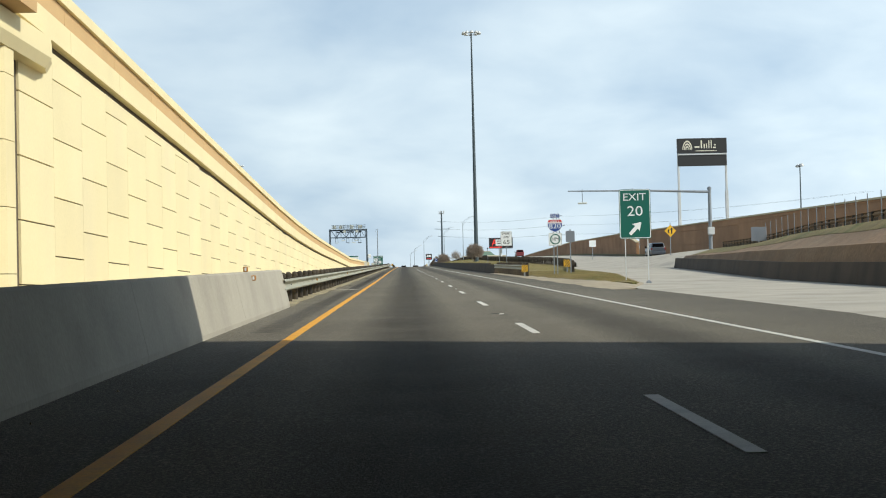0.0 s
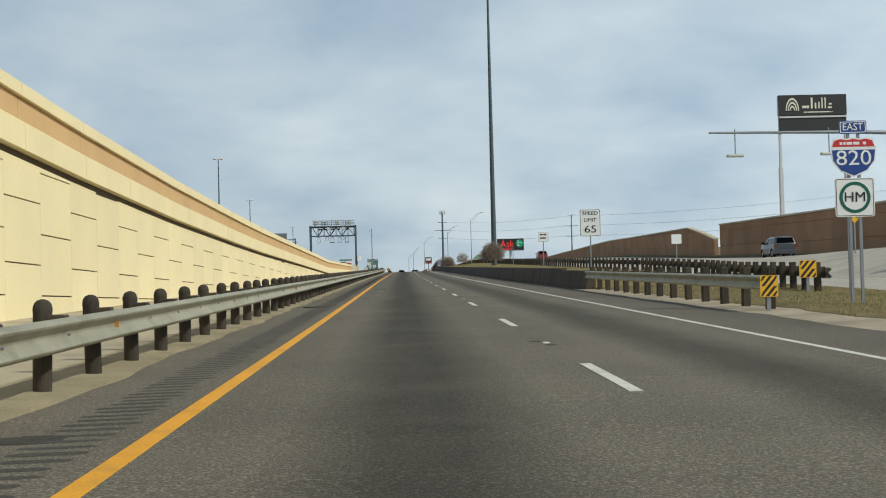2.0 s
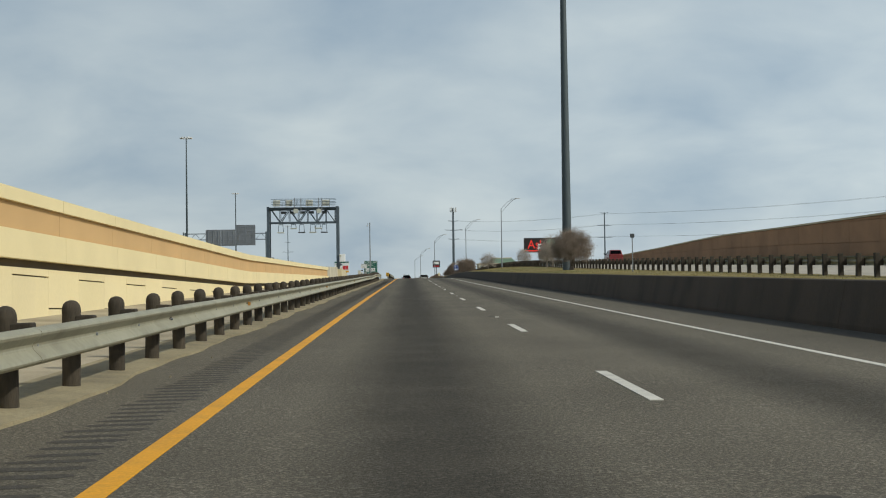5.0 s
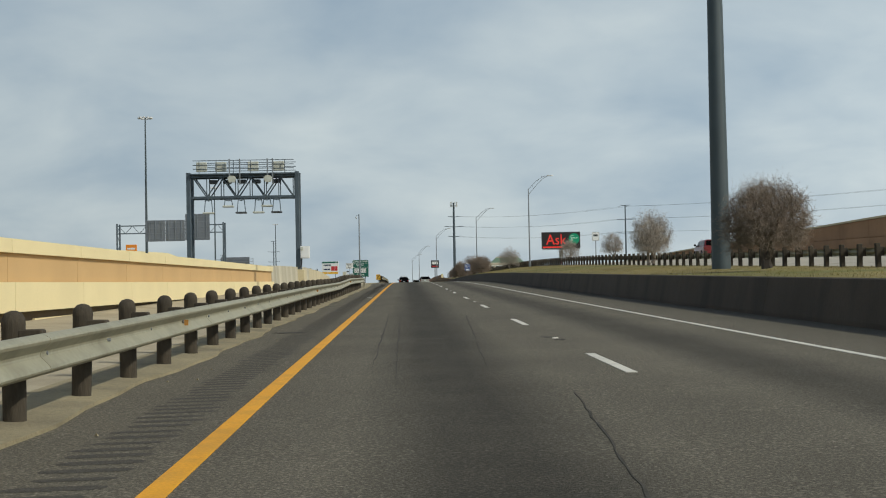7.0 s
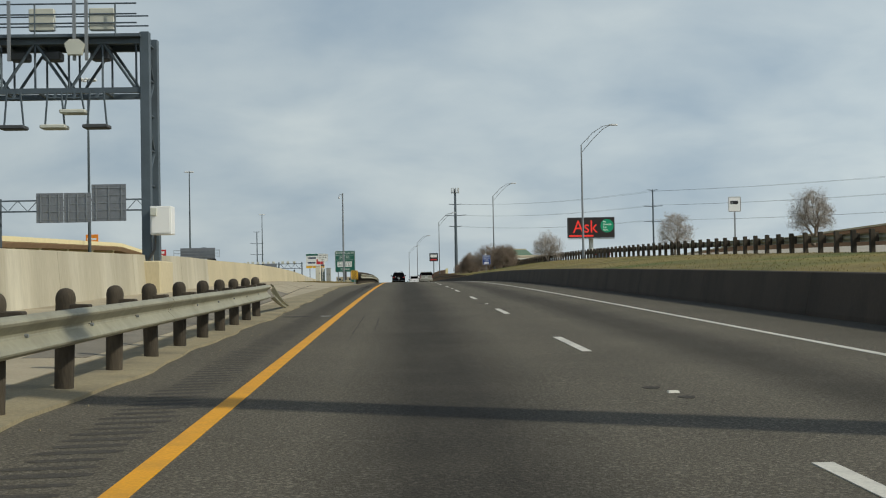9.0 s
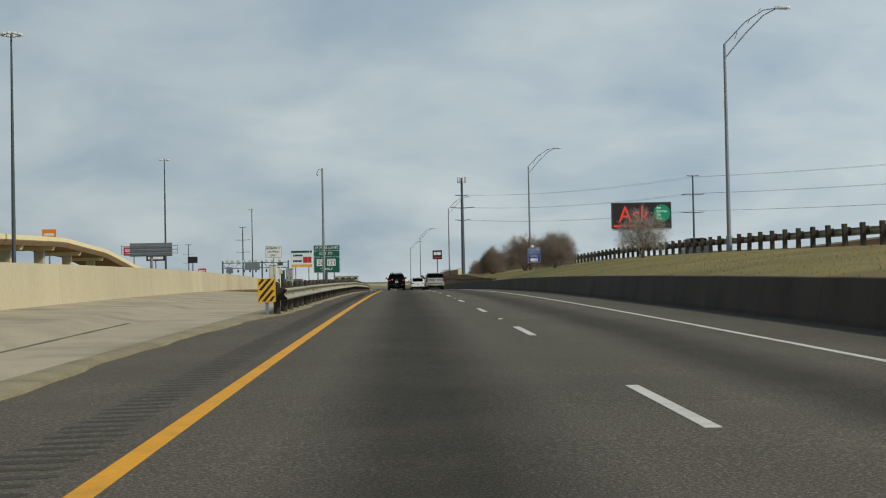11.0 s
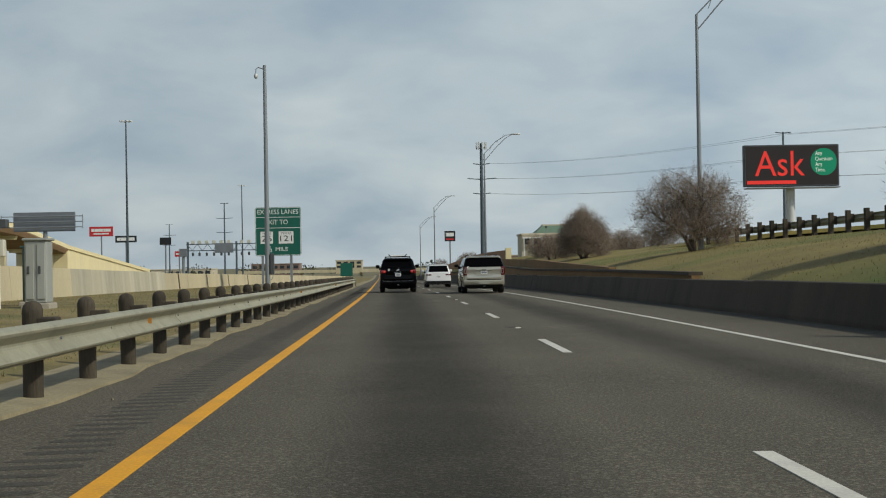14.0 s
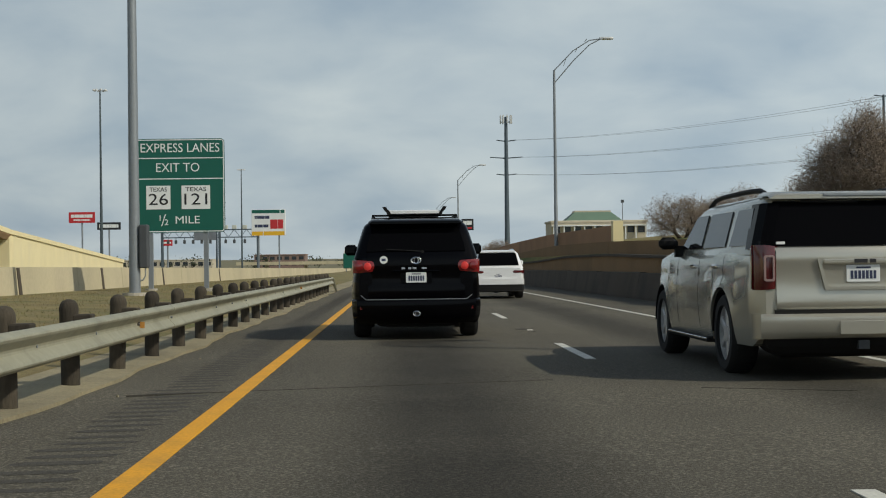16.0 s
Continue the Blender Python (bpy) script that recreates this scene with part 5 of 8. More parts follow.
for u, base in ((GX1, 1.5), (GX0, 1.7)):
    for y in (-0.75, 0.75):
        part("leg", Mesh().box(u - 0.16, u + 0.16, y - 0.16, y + 0.16, base - 2.2, 9.2, bevel=0.02), "blue_steel", gantry)
    me = Mesh()
    z, flip = base + 0.2, 1
    while z < 8.8:
        e = min(z + 1.2, 8.9)
        me.tube([(u, -0.7 * flip, z), (u, 0.7 * flip, e)], 0.05, n=5)
        me.tube([(u, -0.7, e), (u, 0.7, e)], 0.04, n=5)
        z, flip = e, -flip
    part("leg_bracing", me, "blue_steel", gantry)
    part("leg_footing", Mesh().box(u - 0.5, u + 0.5, -1.2, 1.2, -0.5, base, bevel=0.04), "concrete_wall", gantry)
for y in (-0.75, 0.75):
    for z in (7.25, 8.9):
        part("chord", Mesh().box(GX0, GX1, y - 0.09, y + 0.09, z - 0.09, z + 0.09), "blue_steel", gantry)
    me = Mesh()
    xs = span(GX0 + 0.3, GX1 - 0.3, 1.25)
    for k, (a, b) in enumerate(zip(xs, xs[1:])):
        part("truss_diagonal", Mesh().tube([(a, y, 7.25 if k % 2 else 8.9), (b, y, 8.9 if k % 2 else 7.25)], 0.055, n=5), "blue_steel", gantry)
        part("truss_upright", Mesh().tube([(b, y, 7.25), (b, y, 8.9)], 0.04, n=5), "blue_steel", gantry)
me = Mesh()
for a in span(GX0 + 0.3, GX1 - 0.3, 1.25):
    me.tube([(a, -0.75, 7.25), (a, 0.75, 7.25)], 0.05, n=5)
    me.tube([(a, -0.75, 8.9), (a, 0.75, 8.9)], 0.05, n=5)
part("cross_ties", me, "blue_steel", gantry)
part("walkway", Mesh().box(GX0 + 0.2, GX1 - 0.1, -1.15, 0.95, 9.0, 9.1), "blue_steel", gantry, "steel grating walkway")
for z in (9.45, 9.75, 10.1):
    part("handrail", Mesh().tube([(GX0 + 0.4, -1.15, z), (GX1 - 0.2, -1.15, z)], 0.028, n=5), "blue_steel", gantry)
    part("handrail", Mesh().tube([(GX0 + 0.4, 0.95, z), (GX1 - 0.2, 0.95, z)], 0.028, n=5), "blue_steel", gantry)
for x in span(GX0 + 0.9, GX1 - 0.9, 1.6):
    part("handrail_post", Mesh().tube([(x, -1.15, 9.05), (x, -1.15, 10.12)], 0.03, n=5), "blue_steel", gantry)
for x in (-16.4, -14.9, -12.4, -10.4):
    part("equipment_box", Mesh().box(x - 0.42, x + 0.42, -0.95, -0.7, 9.25, 10.0, bevel=0.03), "equip", gantry, "pale grey equipment box")
for x in (-14.2, -13.4, -11.25, -10.85):
    part("conduit_post", Mesh().box(x - 0.05, x + 0.05, -1.25, -1.15, 8.2, 10.2), "galv", gantry)
for x in (-14.0, -11.2):
    part("flood_lamp", Mesh().loft([[(x + 0.32 * c, -1.2 - o, 8.6 + 0.3 * d) for c, d in ((-1, 0.4), (-0.5, 0.9), (0.5, 0.9), (1, 0.4), (0.7, -0.8), (-0.7, -0.8))] for o in (0, 0.25)]), "equip", gantry, "pale camera housing")
for x in (-15.6, -13.3, -12.2, -10.6, -14.5):
    part("camera_unit", Mesh().box(x - 0.3, x + 0.3, -0.5, 0.1, 8.35, 8.65, bevel=0.04), "equip_dark", gantry)
for x, low, pale in ((-15.9, 5.95, True), (-14.35, 6.45, True), (-13.35, 5.95, False), (-12.0, 5.95, True), (-11.35, 6.45, True), (-10.6, 5.95, False)):
    me = Mesh()
    for dx0 in (-0.32, 0.32):
        me.tube([(x + dx0 * 0.7, -0.9, 7.2), (x + dx0, -0.9, low + 0.15)], 0.035, n=5)
    me.tube([(x - 0.24, -0.9, 7.0), (x + 0.24, -0.9, 7.0)], 0.03, n=5)
    me.tube([(x, -0.75, 7.25), (x, -0.9, 6.95)], 0.05, n=5)
    hang = part("hanger", me, "blue_steel", gantry)
    part("antenna_panel", Mesh().box(x - 0.42, x + 0.42, -1.25, -0.6, low, low + 0.13, bevel=0.03), "equip" if pale else "equip_dark", hang, "flat overhead antenna")
cab = part("cabinet", Mesh().box(GX1 + 0.22, GX1 + 0.92, -1.45, -0.75, 2.36, 3.3, bevel=0.02), "sign_white", gantry, "white control cabinet on the leg")
part("cabinet_door", Mesh().box(GX1 + 0.27, GX1 + 0.87, -1.475, -1.453, 2.41, 3.25, bevel=0.008), "sign_white", cab)
part("meter", Mesh().box(GX1 + 0.24, GX1 + 0.46, -1.56, -1.477, 2.98, 3.24, bevel=0.02), "equip", cab)
part("conduit", Mesh().tube([(GX1 + 0.3, -1.0, 2.36), (GX1 + 0.28, -1.0, 1.9), (GX1 + 0.1, -0.9, 1.6), (GX1 + 0.05, -0.85, 1.4)], 0.05, n=6), "equip_dark", cab)


# ---- signs ----
def text_bars(parent, name, material, x0, x1, z, hh, y, count, seed):
    """Unreadable writing: plain bars."""
    r = random.Random(seed)
    cuts = sorted(r.uniform(x0, x1) for _ in range(count - 1))
    edges = [x0, *cuts, x1]
    for a, b in zip(edges, edges[1:]):
        if b - a > 0.06:
            part(name, Mesh().box(a, b - 0.04 * (x1 - x0) / count - 0.02, y - 0.004, y, z - hh / 2, z + hh / 2), material, parent)


def board(parent, w, h, zc, material, border="sign_white", r=0.08, y=0.0, x=0.0, inset=0.02, line=0.025, name="panel"):
    p = part(name, Mesh().prism([(x + a, zc + b) for a, b in rounded(w, h, r)], y, y + 0.02), material, parent)
    part("back", Mesh().box(x - w * 0.47, x + w * 0.47, y + 0.02, y + 0.05, zc - h * 0.4, zc - h * 0.34), "galv", parent)
    part("back", Mesh().box(x - w * 0.47, x + w * 0.47, y + 0.02, y + 0.05, zc + h * 0.34, zc + h * 0.4), "galv", parent)
    if border:
        me = Mesh()
        ring(me, [(x + a, zc + b) for a, b in rounded(w - 2 * inset, h - 2 * inset, r * 0.8)], [(x + a, zc + b) for a, b in rounded(w - 2 * inset - 2 * line, h - 2 * inset - 2 * line, r * 0.6)], y - 0.004, y)
        part("border", me, border, parent)
    return p


sg = thing("exit_sign", "green exit gore sign on two steel posts", "road sign", place(10.45, 60.6, -0.12) @ Matrix.Diagonal((1.14, 1.14, 1.13, 1)))
for x in (-0.42, 0.5):
    part("post", Mesh().box(x - 0.02, x + 0.02, 0.02, 0.06, -0.3, 3.6), "galv_light", sg)
    part("post_base", Mesh().loft([[(x + a * k, 0.04 + b * k, z) for a, b in ((-0.1, -0.06), (0.1, -0.06), (0.1, 0.06), (-0.1, 0.06))] for z, k in ((-0.05, 1.0), (0.06, 0.9), (0.1, 0.35))]), "galv", sg)
board(sg, 1.28, 2.02, 2.82, "sign_green")
lettering("letters", "EXIT", 0.42, sg, "sign_white", pose(0, -0.005, 3.5), width=0.92)
lettering("letters", "20", 0.58, sg, "sign_white", pose(0, -0.005, 2.92), width=0.62)
part("arrow", Mesh().prism([(x * 1.0, 2.23 + z) for x, z in ((-0.27, -0.2), (-0.18, -0.29), (0.1, -0.01), (0.17, -0.12), (0.25, 0.26), (-0.13, 0.18), (-0.01, 0.1))], -0.005, -0.001), "sign_white", sg)

sg = thing("route_sign", "interstate shield with direction plate and circular route plate", "road sign", place(9.6, 85.5, 0.0))
for x in (-0.1, 0.12):
    part("post", Mesh().box(x - 0.03, x + 0.03, 0.02, 0.08, -0.3, 4.0), "galv", sg)
board(sg, 0.6, 0.28, 3.88, "sign_blue", r=0.03, name="direction_plate", line=0.015)
lettering("letters", "EAST", 0.22, sg, "sign_white", pose(0, -0.006, 3.88), width=0.44)
sh = [(-0.44, 3.62), (-0.3, 3.66), (-0.15, 3.63), (0, 3.66), (0.15, 3.63), (0.3, 3.66), (0.44, 3.62), (0.5, 3.4), (0.47, 3.15), (0.3, 2.93), (0.0, 2.8), (-0.3, 2.93), (-0.47, 3.15), (-0.5, 3.4)]
part("shield_edge", Mesh().prism(sh, 0, 0.02), "sign_white", sg)
inner = [(x * 0.94, 3.24 + (z - 3.24) * 0.93) for x, z in sh]
part("shield_field", Mesh().prism([p for p in inner if p[1] < 3.5] + [], -0.004, 0.0), "sign_blue", sg)
part("shield_band", Mesh().prism([(-0.465, 3.46), (0.465, 3.46), (0.41, 3.59), (0.28, 3.625), (0.14, 3.6), (0, 3.625), (-0.14, 3.6), (-0.28, 3.625), (-0.41, 3.59)], -0.006, 0.0), "sign_red", sg)
text_bars(sg, "small_writing", "sign_white", -0.3, 0.3, 3.53, 0.06, -0.007, 6, 1)
lettering("letters", "820", 0.46, sg, "sign_white", pose(0, -0.006, 3.2), width=0.76)
board(sg, 0.86, 0.84, 2.36, "sign_white", border="sign_black", r=0.06, name="route_plate", line=0.012)
me = Mesh()
ring(me, [(0.34 * math.cos(a), 2.36 + 0.34 * math.sin(a)) for a in (i * math.pi / 14 for i in range(28))], [(0.27 * math.cos(a), 2.36 + 0.27 * math.sin(a)) for a in (i * math.pi / 14 for i in range(28))], -0.006, 0)
part("circle", me, "sign_green", sg)
lettering("letters", "HM", 0.3, sg, "sign_black", pose(0, -0.006, 2.36), width=0.44)

sg = thing("speed_limit_sign", "white speed limit sign on a thin post", "road sign", place(9.5, 124.2, 0.48))
part("post", Mesh().box(-0.03, 0.03, 0.02, 0.07, -0.4, 3.2), "galv", sg)
board(sg, 1.06, 1.38, 2.62, "sign_white", border="sign_black", r=0.06, line=0.018)
lettering("letters", "SPEED", 0.27, sg, "sign_black", pose(0, -0.006, 3.1), width=0.8)
lettering("letters", "LIMIT", 0.27, sg, "sign_black", pose(0, -0.006, 2.76), width=0.62)
lettering("letters", "65", 0.52, sg, "sign_black", pose(0, -0.006, 2.28), width=0.6)

sg = thing("median_sign", "white emergency stopping sign on a post by the wall", "road sign", place(-9.4, 410.6, 0.35))
part("post", Mesh().box(-0.03, 0.03, 0.02, 0.07, -0.4, 3.0), "galv", sg)
board(sg, 1.17, 0.86, 2.66, "sign_white", border="sign_black", r=0.06, line=0.014)
for k, w in enumerate(("EMERGENCY", "STOPPING", "ONLY")):
    lettering("letters", w, 0.2, sg, "sign_black", pose(0, -0.006, 2.91 - 0.25 * k), width=(0.98, 0.86, 0.46)[k])

sg = thing("express_lanes_sign", "large green express lanes exit sign on three posts", "road sign", place(-9.2, 497.0, 0.3))
for x in (-1.25, 1.0):
    part("post", Mesh().box(x - 0.09, x + 0.09, 0.03, 0.2, -0.5, 6.0), "galv", sg)
    part("footing", Mesh().tube([(x, 0.1, -0.5), (x, 0.1, 0.08)], 0.25, n=12), "concrete", sg)
board(sg, 3.6, 3.82, 4.26, "sign_green", r=0.16, line=0.035, inset=0.03)
lettering("letters", "EXPRESS LANES", 0.52, sg, "sign_white", pose(0, -0.006, 5.78), width=3.2)
part("divider", Mesh().box(-1.75, 1.75, -0.006, 0, 5.36, 5.4), "sign_white", sg)
lettering("letters", "EXIT TO", 0.52, sg, "sign_white", pose(-0.1, -0.006, 4.98), width=1.75)
part("divider", Mesh().box(-1.75, 1.75, -0.006, 0, 4.52, 4.56), "sign_white", sg)
for x, w, num in ((-0.9, 0.98, "26"), (0.62, 1.16, "121")):
    p = part("route_plate", Mesh().box(x - w / 2, x + w / 2, -0.012, -0.002, 3.3, 4.26), "sign_white", sg)
    lettering("letters", "TEXAS", 0.24, sg, "sign_black", pose(x, -0.016, 4.1), width=w * 0.72)
    lettering("letters", num, 0.66, sg, "sign_black", pose(x, -0.016, 3.68), width=w * 0.8)
lettering("letters", "1", 0.34, sg, "sign_white", pose(-0.84, -0.006, 2.94))
lettering("letters", "2", 0.34, sg, "sign_white", pose(-0.58, -0.006, 2.76))
part("fraction_bar", Mesh().prism([(-0.8, 2.62), (-0.76, 2.62), (-0.6, 3.1), (-0.64, 3.1)], -0.006, 0), "sign_white", sg)
lettering("letters", "MILE", 0.44, sg, "sign_white", pose(0.28, -0.006, 2.85), width=0.98)

sg = thing("assistance_sign", "blue motorist assistance sign on a post", "road sign", place(9.4, 411.0, 0.68) @ Matrix.Diagonal((0.68, 0.68, 0.8, 1)))
part("post", Mesh().box(-0.03, 0.03, 0.02, 0.07, -0.5, 2.6), "galv", sg)
board(sg, 1.35, 1.35, 2.2, "sign_blue", r=0.05)
part("emblem", Mesh().box(-0.3, 0.0, -0.006, 0, 2.9, 3.1), "sign_white", sg)
lettering("letters", "ROADSIDE", 0.24, sg, "sign_white", pose(0, -0.006, 2.68), width=1.05)
lettering("letters", "ASSISTANCE", 0.24, sg, "sign_white", pose(0, -0.006, 2.42), width=1.15)
lettering("letters", "CALL", 0.34, sg, "sign_white", pose(0, -0.006, 2.12), width=0.8)
text_bars(sg, "number_bar", "sign_white", -0.4, 0.4, 1.76, 0.26, -0.005, 4, 5)

sg = thing("warning_sign", "yellow diamond warning sign beside the frontage road", "road sign", place(27.9, 137.8, 1.2))
part("post", Mesh().box(-0.04, 0.04, 0.02, 0.08, -0.4, 3.4), "galv", sg)
part("panel", Mesh().prism([(0, 1.9), (0.62, 2.55), (0, 3.2), (-0.62, 2.55)], 0, 0.02), "sign_yellow", sg)
part("symbol", Mesh().prism([(0.08, 2.22), (0.2, 2.22), (0.2, 2.68), (0.3, 2.68), (0.14, 2.9), (-0.02, 2.68), (0.08, 2.68)], -0.005, 0).prism([(-0.22, 2.3), (-0.1, 2.36), (-0.16, 2.52), (-0.08, 2.68), (-0.2, 2.74), (-0.3, 2.52)], -0.005, 0), "sign_black", sg)

sg = thing("small_road_sign", "plain white road sign seen against the brown wall", "road sign", place(25.9, 181.0, 1.1))
part("post", Mesh().box(-0.04, 0.04, 0.02, 0.08, -0.4, 2.3), "galv", sg)
board(sg, 0.95, 0.9, 1.95, "sign_white", border=None)
sg = thing("small_road_sign", "small grey road sign seen from behind in the gore", "road sign", place(11.23, 90.6, 0.1))
part("post", Mesh().box(-0.04, 0.04, 0.02, 0.08, -0.4, 3.0), "galv", sg)
board(sg, 0.62, 0.76, 2.5, "sign_back", border=None)
sg = thing("small_road_sign", "white road sign with small writing above the barrier", "road sign", place(12.4, 173.0, 0.6))
part("post", Mesh().box(-0.04, 0.04, 0.02, 0.08, -0.4, 3.1), "galv", sg)
board(sg, 0.92, 0.86, 2.8, "sign_white", border="sign_black", line=0.012)
text_bars(sg, "small_writing", "sign_black", -0.3, 0.3, 3.0, 0.12, -0.005, 3, 61)
text_bars(sg, "small_writing", "sign_black", -0.3, 0.3, 2.7, 0.12, -0.005, 4, 62)
sg = thing("small_road_sign", "white road sign by the frontage rail", "road sign", place(19.0, 336.0, 2.1))
part("post", Mesh().box(-0.04, 0.04, 0.02, 0.08, -0.4, 2.6), "galv", sg)
board(sg, 0.75, 0.9, 2.3, "sign_white", border="sign_black")
text_bars(sg, "small_writing", "sign_black", -0.25, 0.25, 2.4, 0.2, -0.005, 3, 8)
# mast arm with hanging lights over the exit ramp
ma = thing("mast_arm", "grey mast arm pole with two hanging light bars", "signal pole", place(28.4, 122.0, 1.7))
part("shaft", pole(Mesh(), 5.6, 0.2, 0.15, n=10, base=-0.9), "galv", ma, smooth=True)
part("shaft_cap", Mesh().loft([[(r * math.cos(a), r * math.sin(a), z) for a in (i * math.pi / 5 for i in range(10))] for r, z in ((0.2, 5.5), (0.2, 5.7), (0.08, 5.8))]), "galv", ma)
part("arm", Mesh().tube([(0, 0, 5.3), (-6, 0, 5.55), (-13.2, 0, 5.65)], [0.12, 0.09, 0.05], n=8), "galv", ma)
for x in (-11.9, -7.2):
    hang = part("hanger", Mesh().tube([(x, 0, 5.8), (x, 0, 4.55)], 0.03, n=5), "galv", ma)
    part("light_bar", Mesh().box(x - 0.42, x + 0.42, -0.16, 0.16, 4.42, 4.56, bevel=0.03), "equip", hang)
part("control_box", Mesh().box(-0.3, 0.3, -0.45, -0.15, 1.3, 2.0, bevel=0.03), "galv_light", ma)

# pylon sign behind the brown wall
ps = thing("pylon_sign", "dark pylon sign on two tall pale posts", "sign", place(47.1, 206.0, 3.3) @ Matrix.Diagonal((0.91, 1, 1, 1)))
for x in (-4.1, 4.2):
    part("post", Mesh().box(x - 0.24, x + 0.24, -0.24, 0.24, -6, 8, bevel=0.03), "galv_light", ps)
    part("post_upper", Mesh().box(x - 0.16, x + 0.16, -0.16, 0.16, 8, 16.2, bevel=0.03), "galv_light", ps)
part("upper_panel", Mesh().box(-4.25, 4.35, -0.35, 0.35, 13.9, 16.25, bevel=0.05), "panel_dark", ps)
part("lower_panel", Mesh().box(-4.2, 4.3, -0.3, 0.3, 11.9, 13.6, bevel=0.04), "panel_dark", ps)
part("divider", Mesh().box(-4.2, 4.3, -0.4, 0.3, 13.62, 13.82), "galv_light", ps)
me = Mesh()
for k in range(3):
    r = 1.0 - 0.3 * k
    ring(me, [(-2.55 + r * 0.85 * math.cos(a), 14.45 + r * 1.45 * math.sin(a)) for a in (math.pi * i / 12 for i in range(13))] + [(-2.55, 14.45)], [(-2.55 + (r - 0.16) * 0.85 * math.cos(a), 14.45 + (r - 0.16) * 1.45 * math.sin(a)) for a in (math.pi * i / 12 for i in range(13))] + [(-2.55, 14.5)], -0.4, -0.36)
part("emblem", me, "panel_cream", ps, "cream arch emblem")
text_bars(ps, "small_writing", "panel_cream", -1.3, -0.4, 14.85, 0.3, -0.37, 3, 21)
for x, w, z0, z1 in ((-0.2, 0.24, 14.65, 15.9), (0.3, 0.2, 14.65, 15.3), (0.75, 0.16, 14.65, 15.4), (1.15, 0.16, 14.65, 15.9), (1.55, 0.16, 14.65, 15.9), (1.95, 0.5, 14.65, 14.85), (2.1, 0.35, 15.05, 15.25)):
    part("writing_bar", Mesh().box(x, x + w, -0.374, -0.37, z0, z1), "panel_cream", ps)
text_bars(ps, "small_writing", "panel_cream", -1.1, 2.6, 14.25, 0.12, -0.37, 9, 23)

# electronic billboard
bb = thing("billboard", "electronic billboard with red word and green panel", "billboard", place(39.8, 523.0, 2.5))
part("post", Mesh().tube([(0, 0.6, -3), (0, 0.6, 9.5)], 0.45, n=12), "galv_light", bb, smooth=True)
part("catwalk", Mesh().box(-4.6, 4.6, -0.9, 0.9, 6.4, 6.5), "galv", bb)
part("case", Mesh().box(-4.75, 4.75, -0.15, 0.6, 6.6, 10.75, bevel=0.06), "equip_dark", bb)
part("screen", Mesh().box(-4.6, 4.6, -0.165, -0.15, 6.75, 10.6), "screen_black", bb, "lit dark screen")
lettering("letters", "Ask", 3.6, bb, "screen_red", pose(-1.2, -0.175, 8.75), width=5.0, label="glowing red letters")
part("badge", Mesh().prism([(3.2 + a, 9.0 + b) for a, b in rounded(2.6, 2.7, 1.25, 8)], -0.175, -0.165), "screen_green", bb)
for k, (w, word) in enumerate(((0.7, "Any"), (1.7, "Question"), (0.7, "Any"), (1.0, "Time."))):
    lettering("badge_writing", word, 0.55, bb, "screen_pale", pose(2.35 + w / 2, -0.182, 9.85 - 0.55 * k), width=w)
part("footer_strip", Mesh().box(-4.5, 0.4, -0.175, -0.165, 6.85, 7.2), "screen_red", bb)

# sign bridge seen from behind
sb = thing("sign_bridge", "steel sign bridge seen from behind with grey panels", "gantry", place(-36.9, 407.0, 0.9))
for x in (-8.2, 8.2):
    for y in (-1.0, 1.0):
        part("leg", Mesh().tube([(x, y, -2.5), (x, y, 9.2)], 0.13, n=8), "blue_steel", sb)
    me = Mesh()
    for k in range(6):
        me.tube([(x, -1.0 if k % 2 else 1.0, 0.3 + 1.45 * k), (x, 1.0 if k % 2 else -1.0, 1.75 + 1.45 * k)], 0.05, n=5)
    part("leg_bracing", me, "blue_steel", sb)
for z in (7.7, 8.9):
    part("chord", Mesh().box(-8.3, 8.3, -0.08, 0.08, z - 0.08, z + 0.08), "blue_steel", sb)
me = Mesh()
xs = span(-8.2, 8.2, 1.1)
for k, (a, b) in enumerate(zip(xs, xs[1:])):
    part("truss_diagonal", Mesh().tube([(a, 0, 7.7 if k % 2 else 8.9), (b, 0, 8.9 if k % 2 else 7.7)], 0.045, n=5), "blue_steel", sb)
for x0, x1, z0, z1 in ((-3.9, -0.9, 6.4, 9.7), (-0.85, 2.15, 6.4, 9.7), (2.2, 6.0, 6.5, 10.6)):
    p = part("sign_panel", Mesh().box(x0, x1, -0.3, -0.22, z0, z1, bevel=0.02), "sign_back", sb)
    for x in (x0 + 0.5, (x0 + x1) / 2, x1 - 0.5):
        part("stiffener", Mesh().box(x - 0.05, x + 0.05, -0.4, -0.3, z0 + 0.1, z1 - 0.1), "galv", p)
    for z in span(z0 + 0.4, z1 - 0.4, 0.9):
        part("stiffener", Mesh().box(x0 + 0.05, x1 - 0.05, -0.36, -0.3, z - 0.04, z + 0.04), "galv", p)


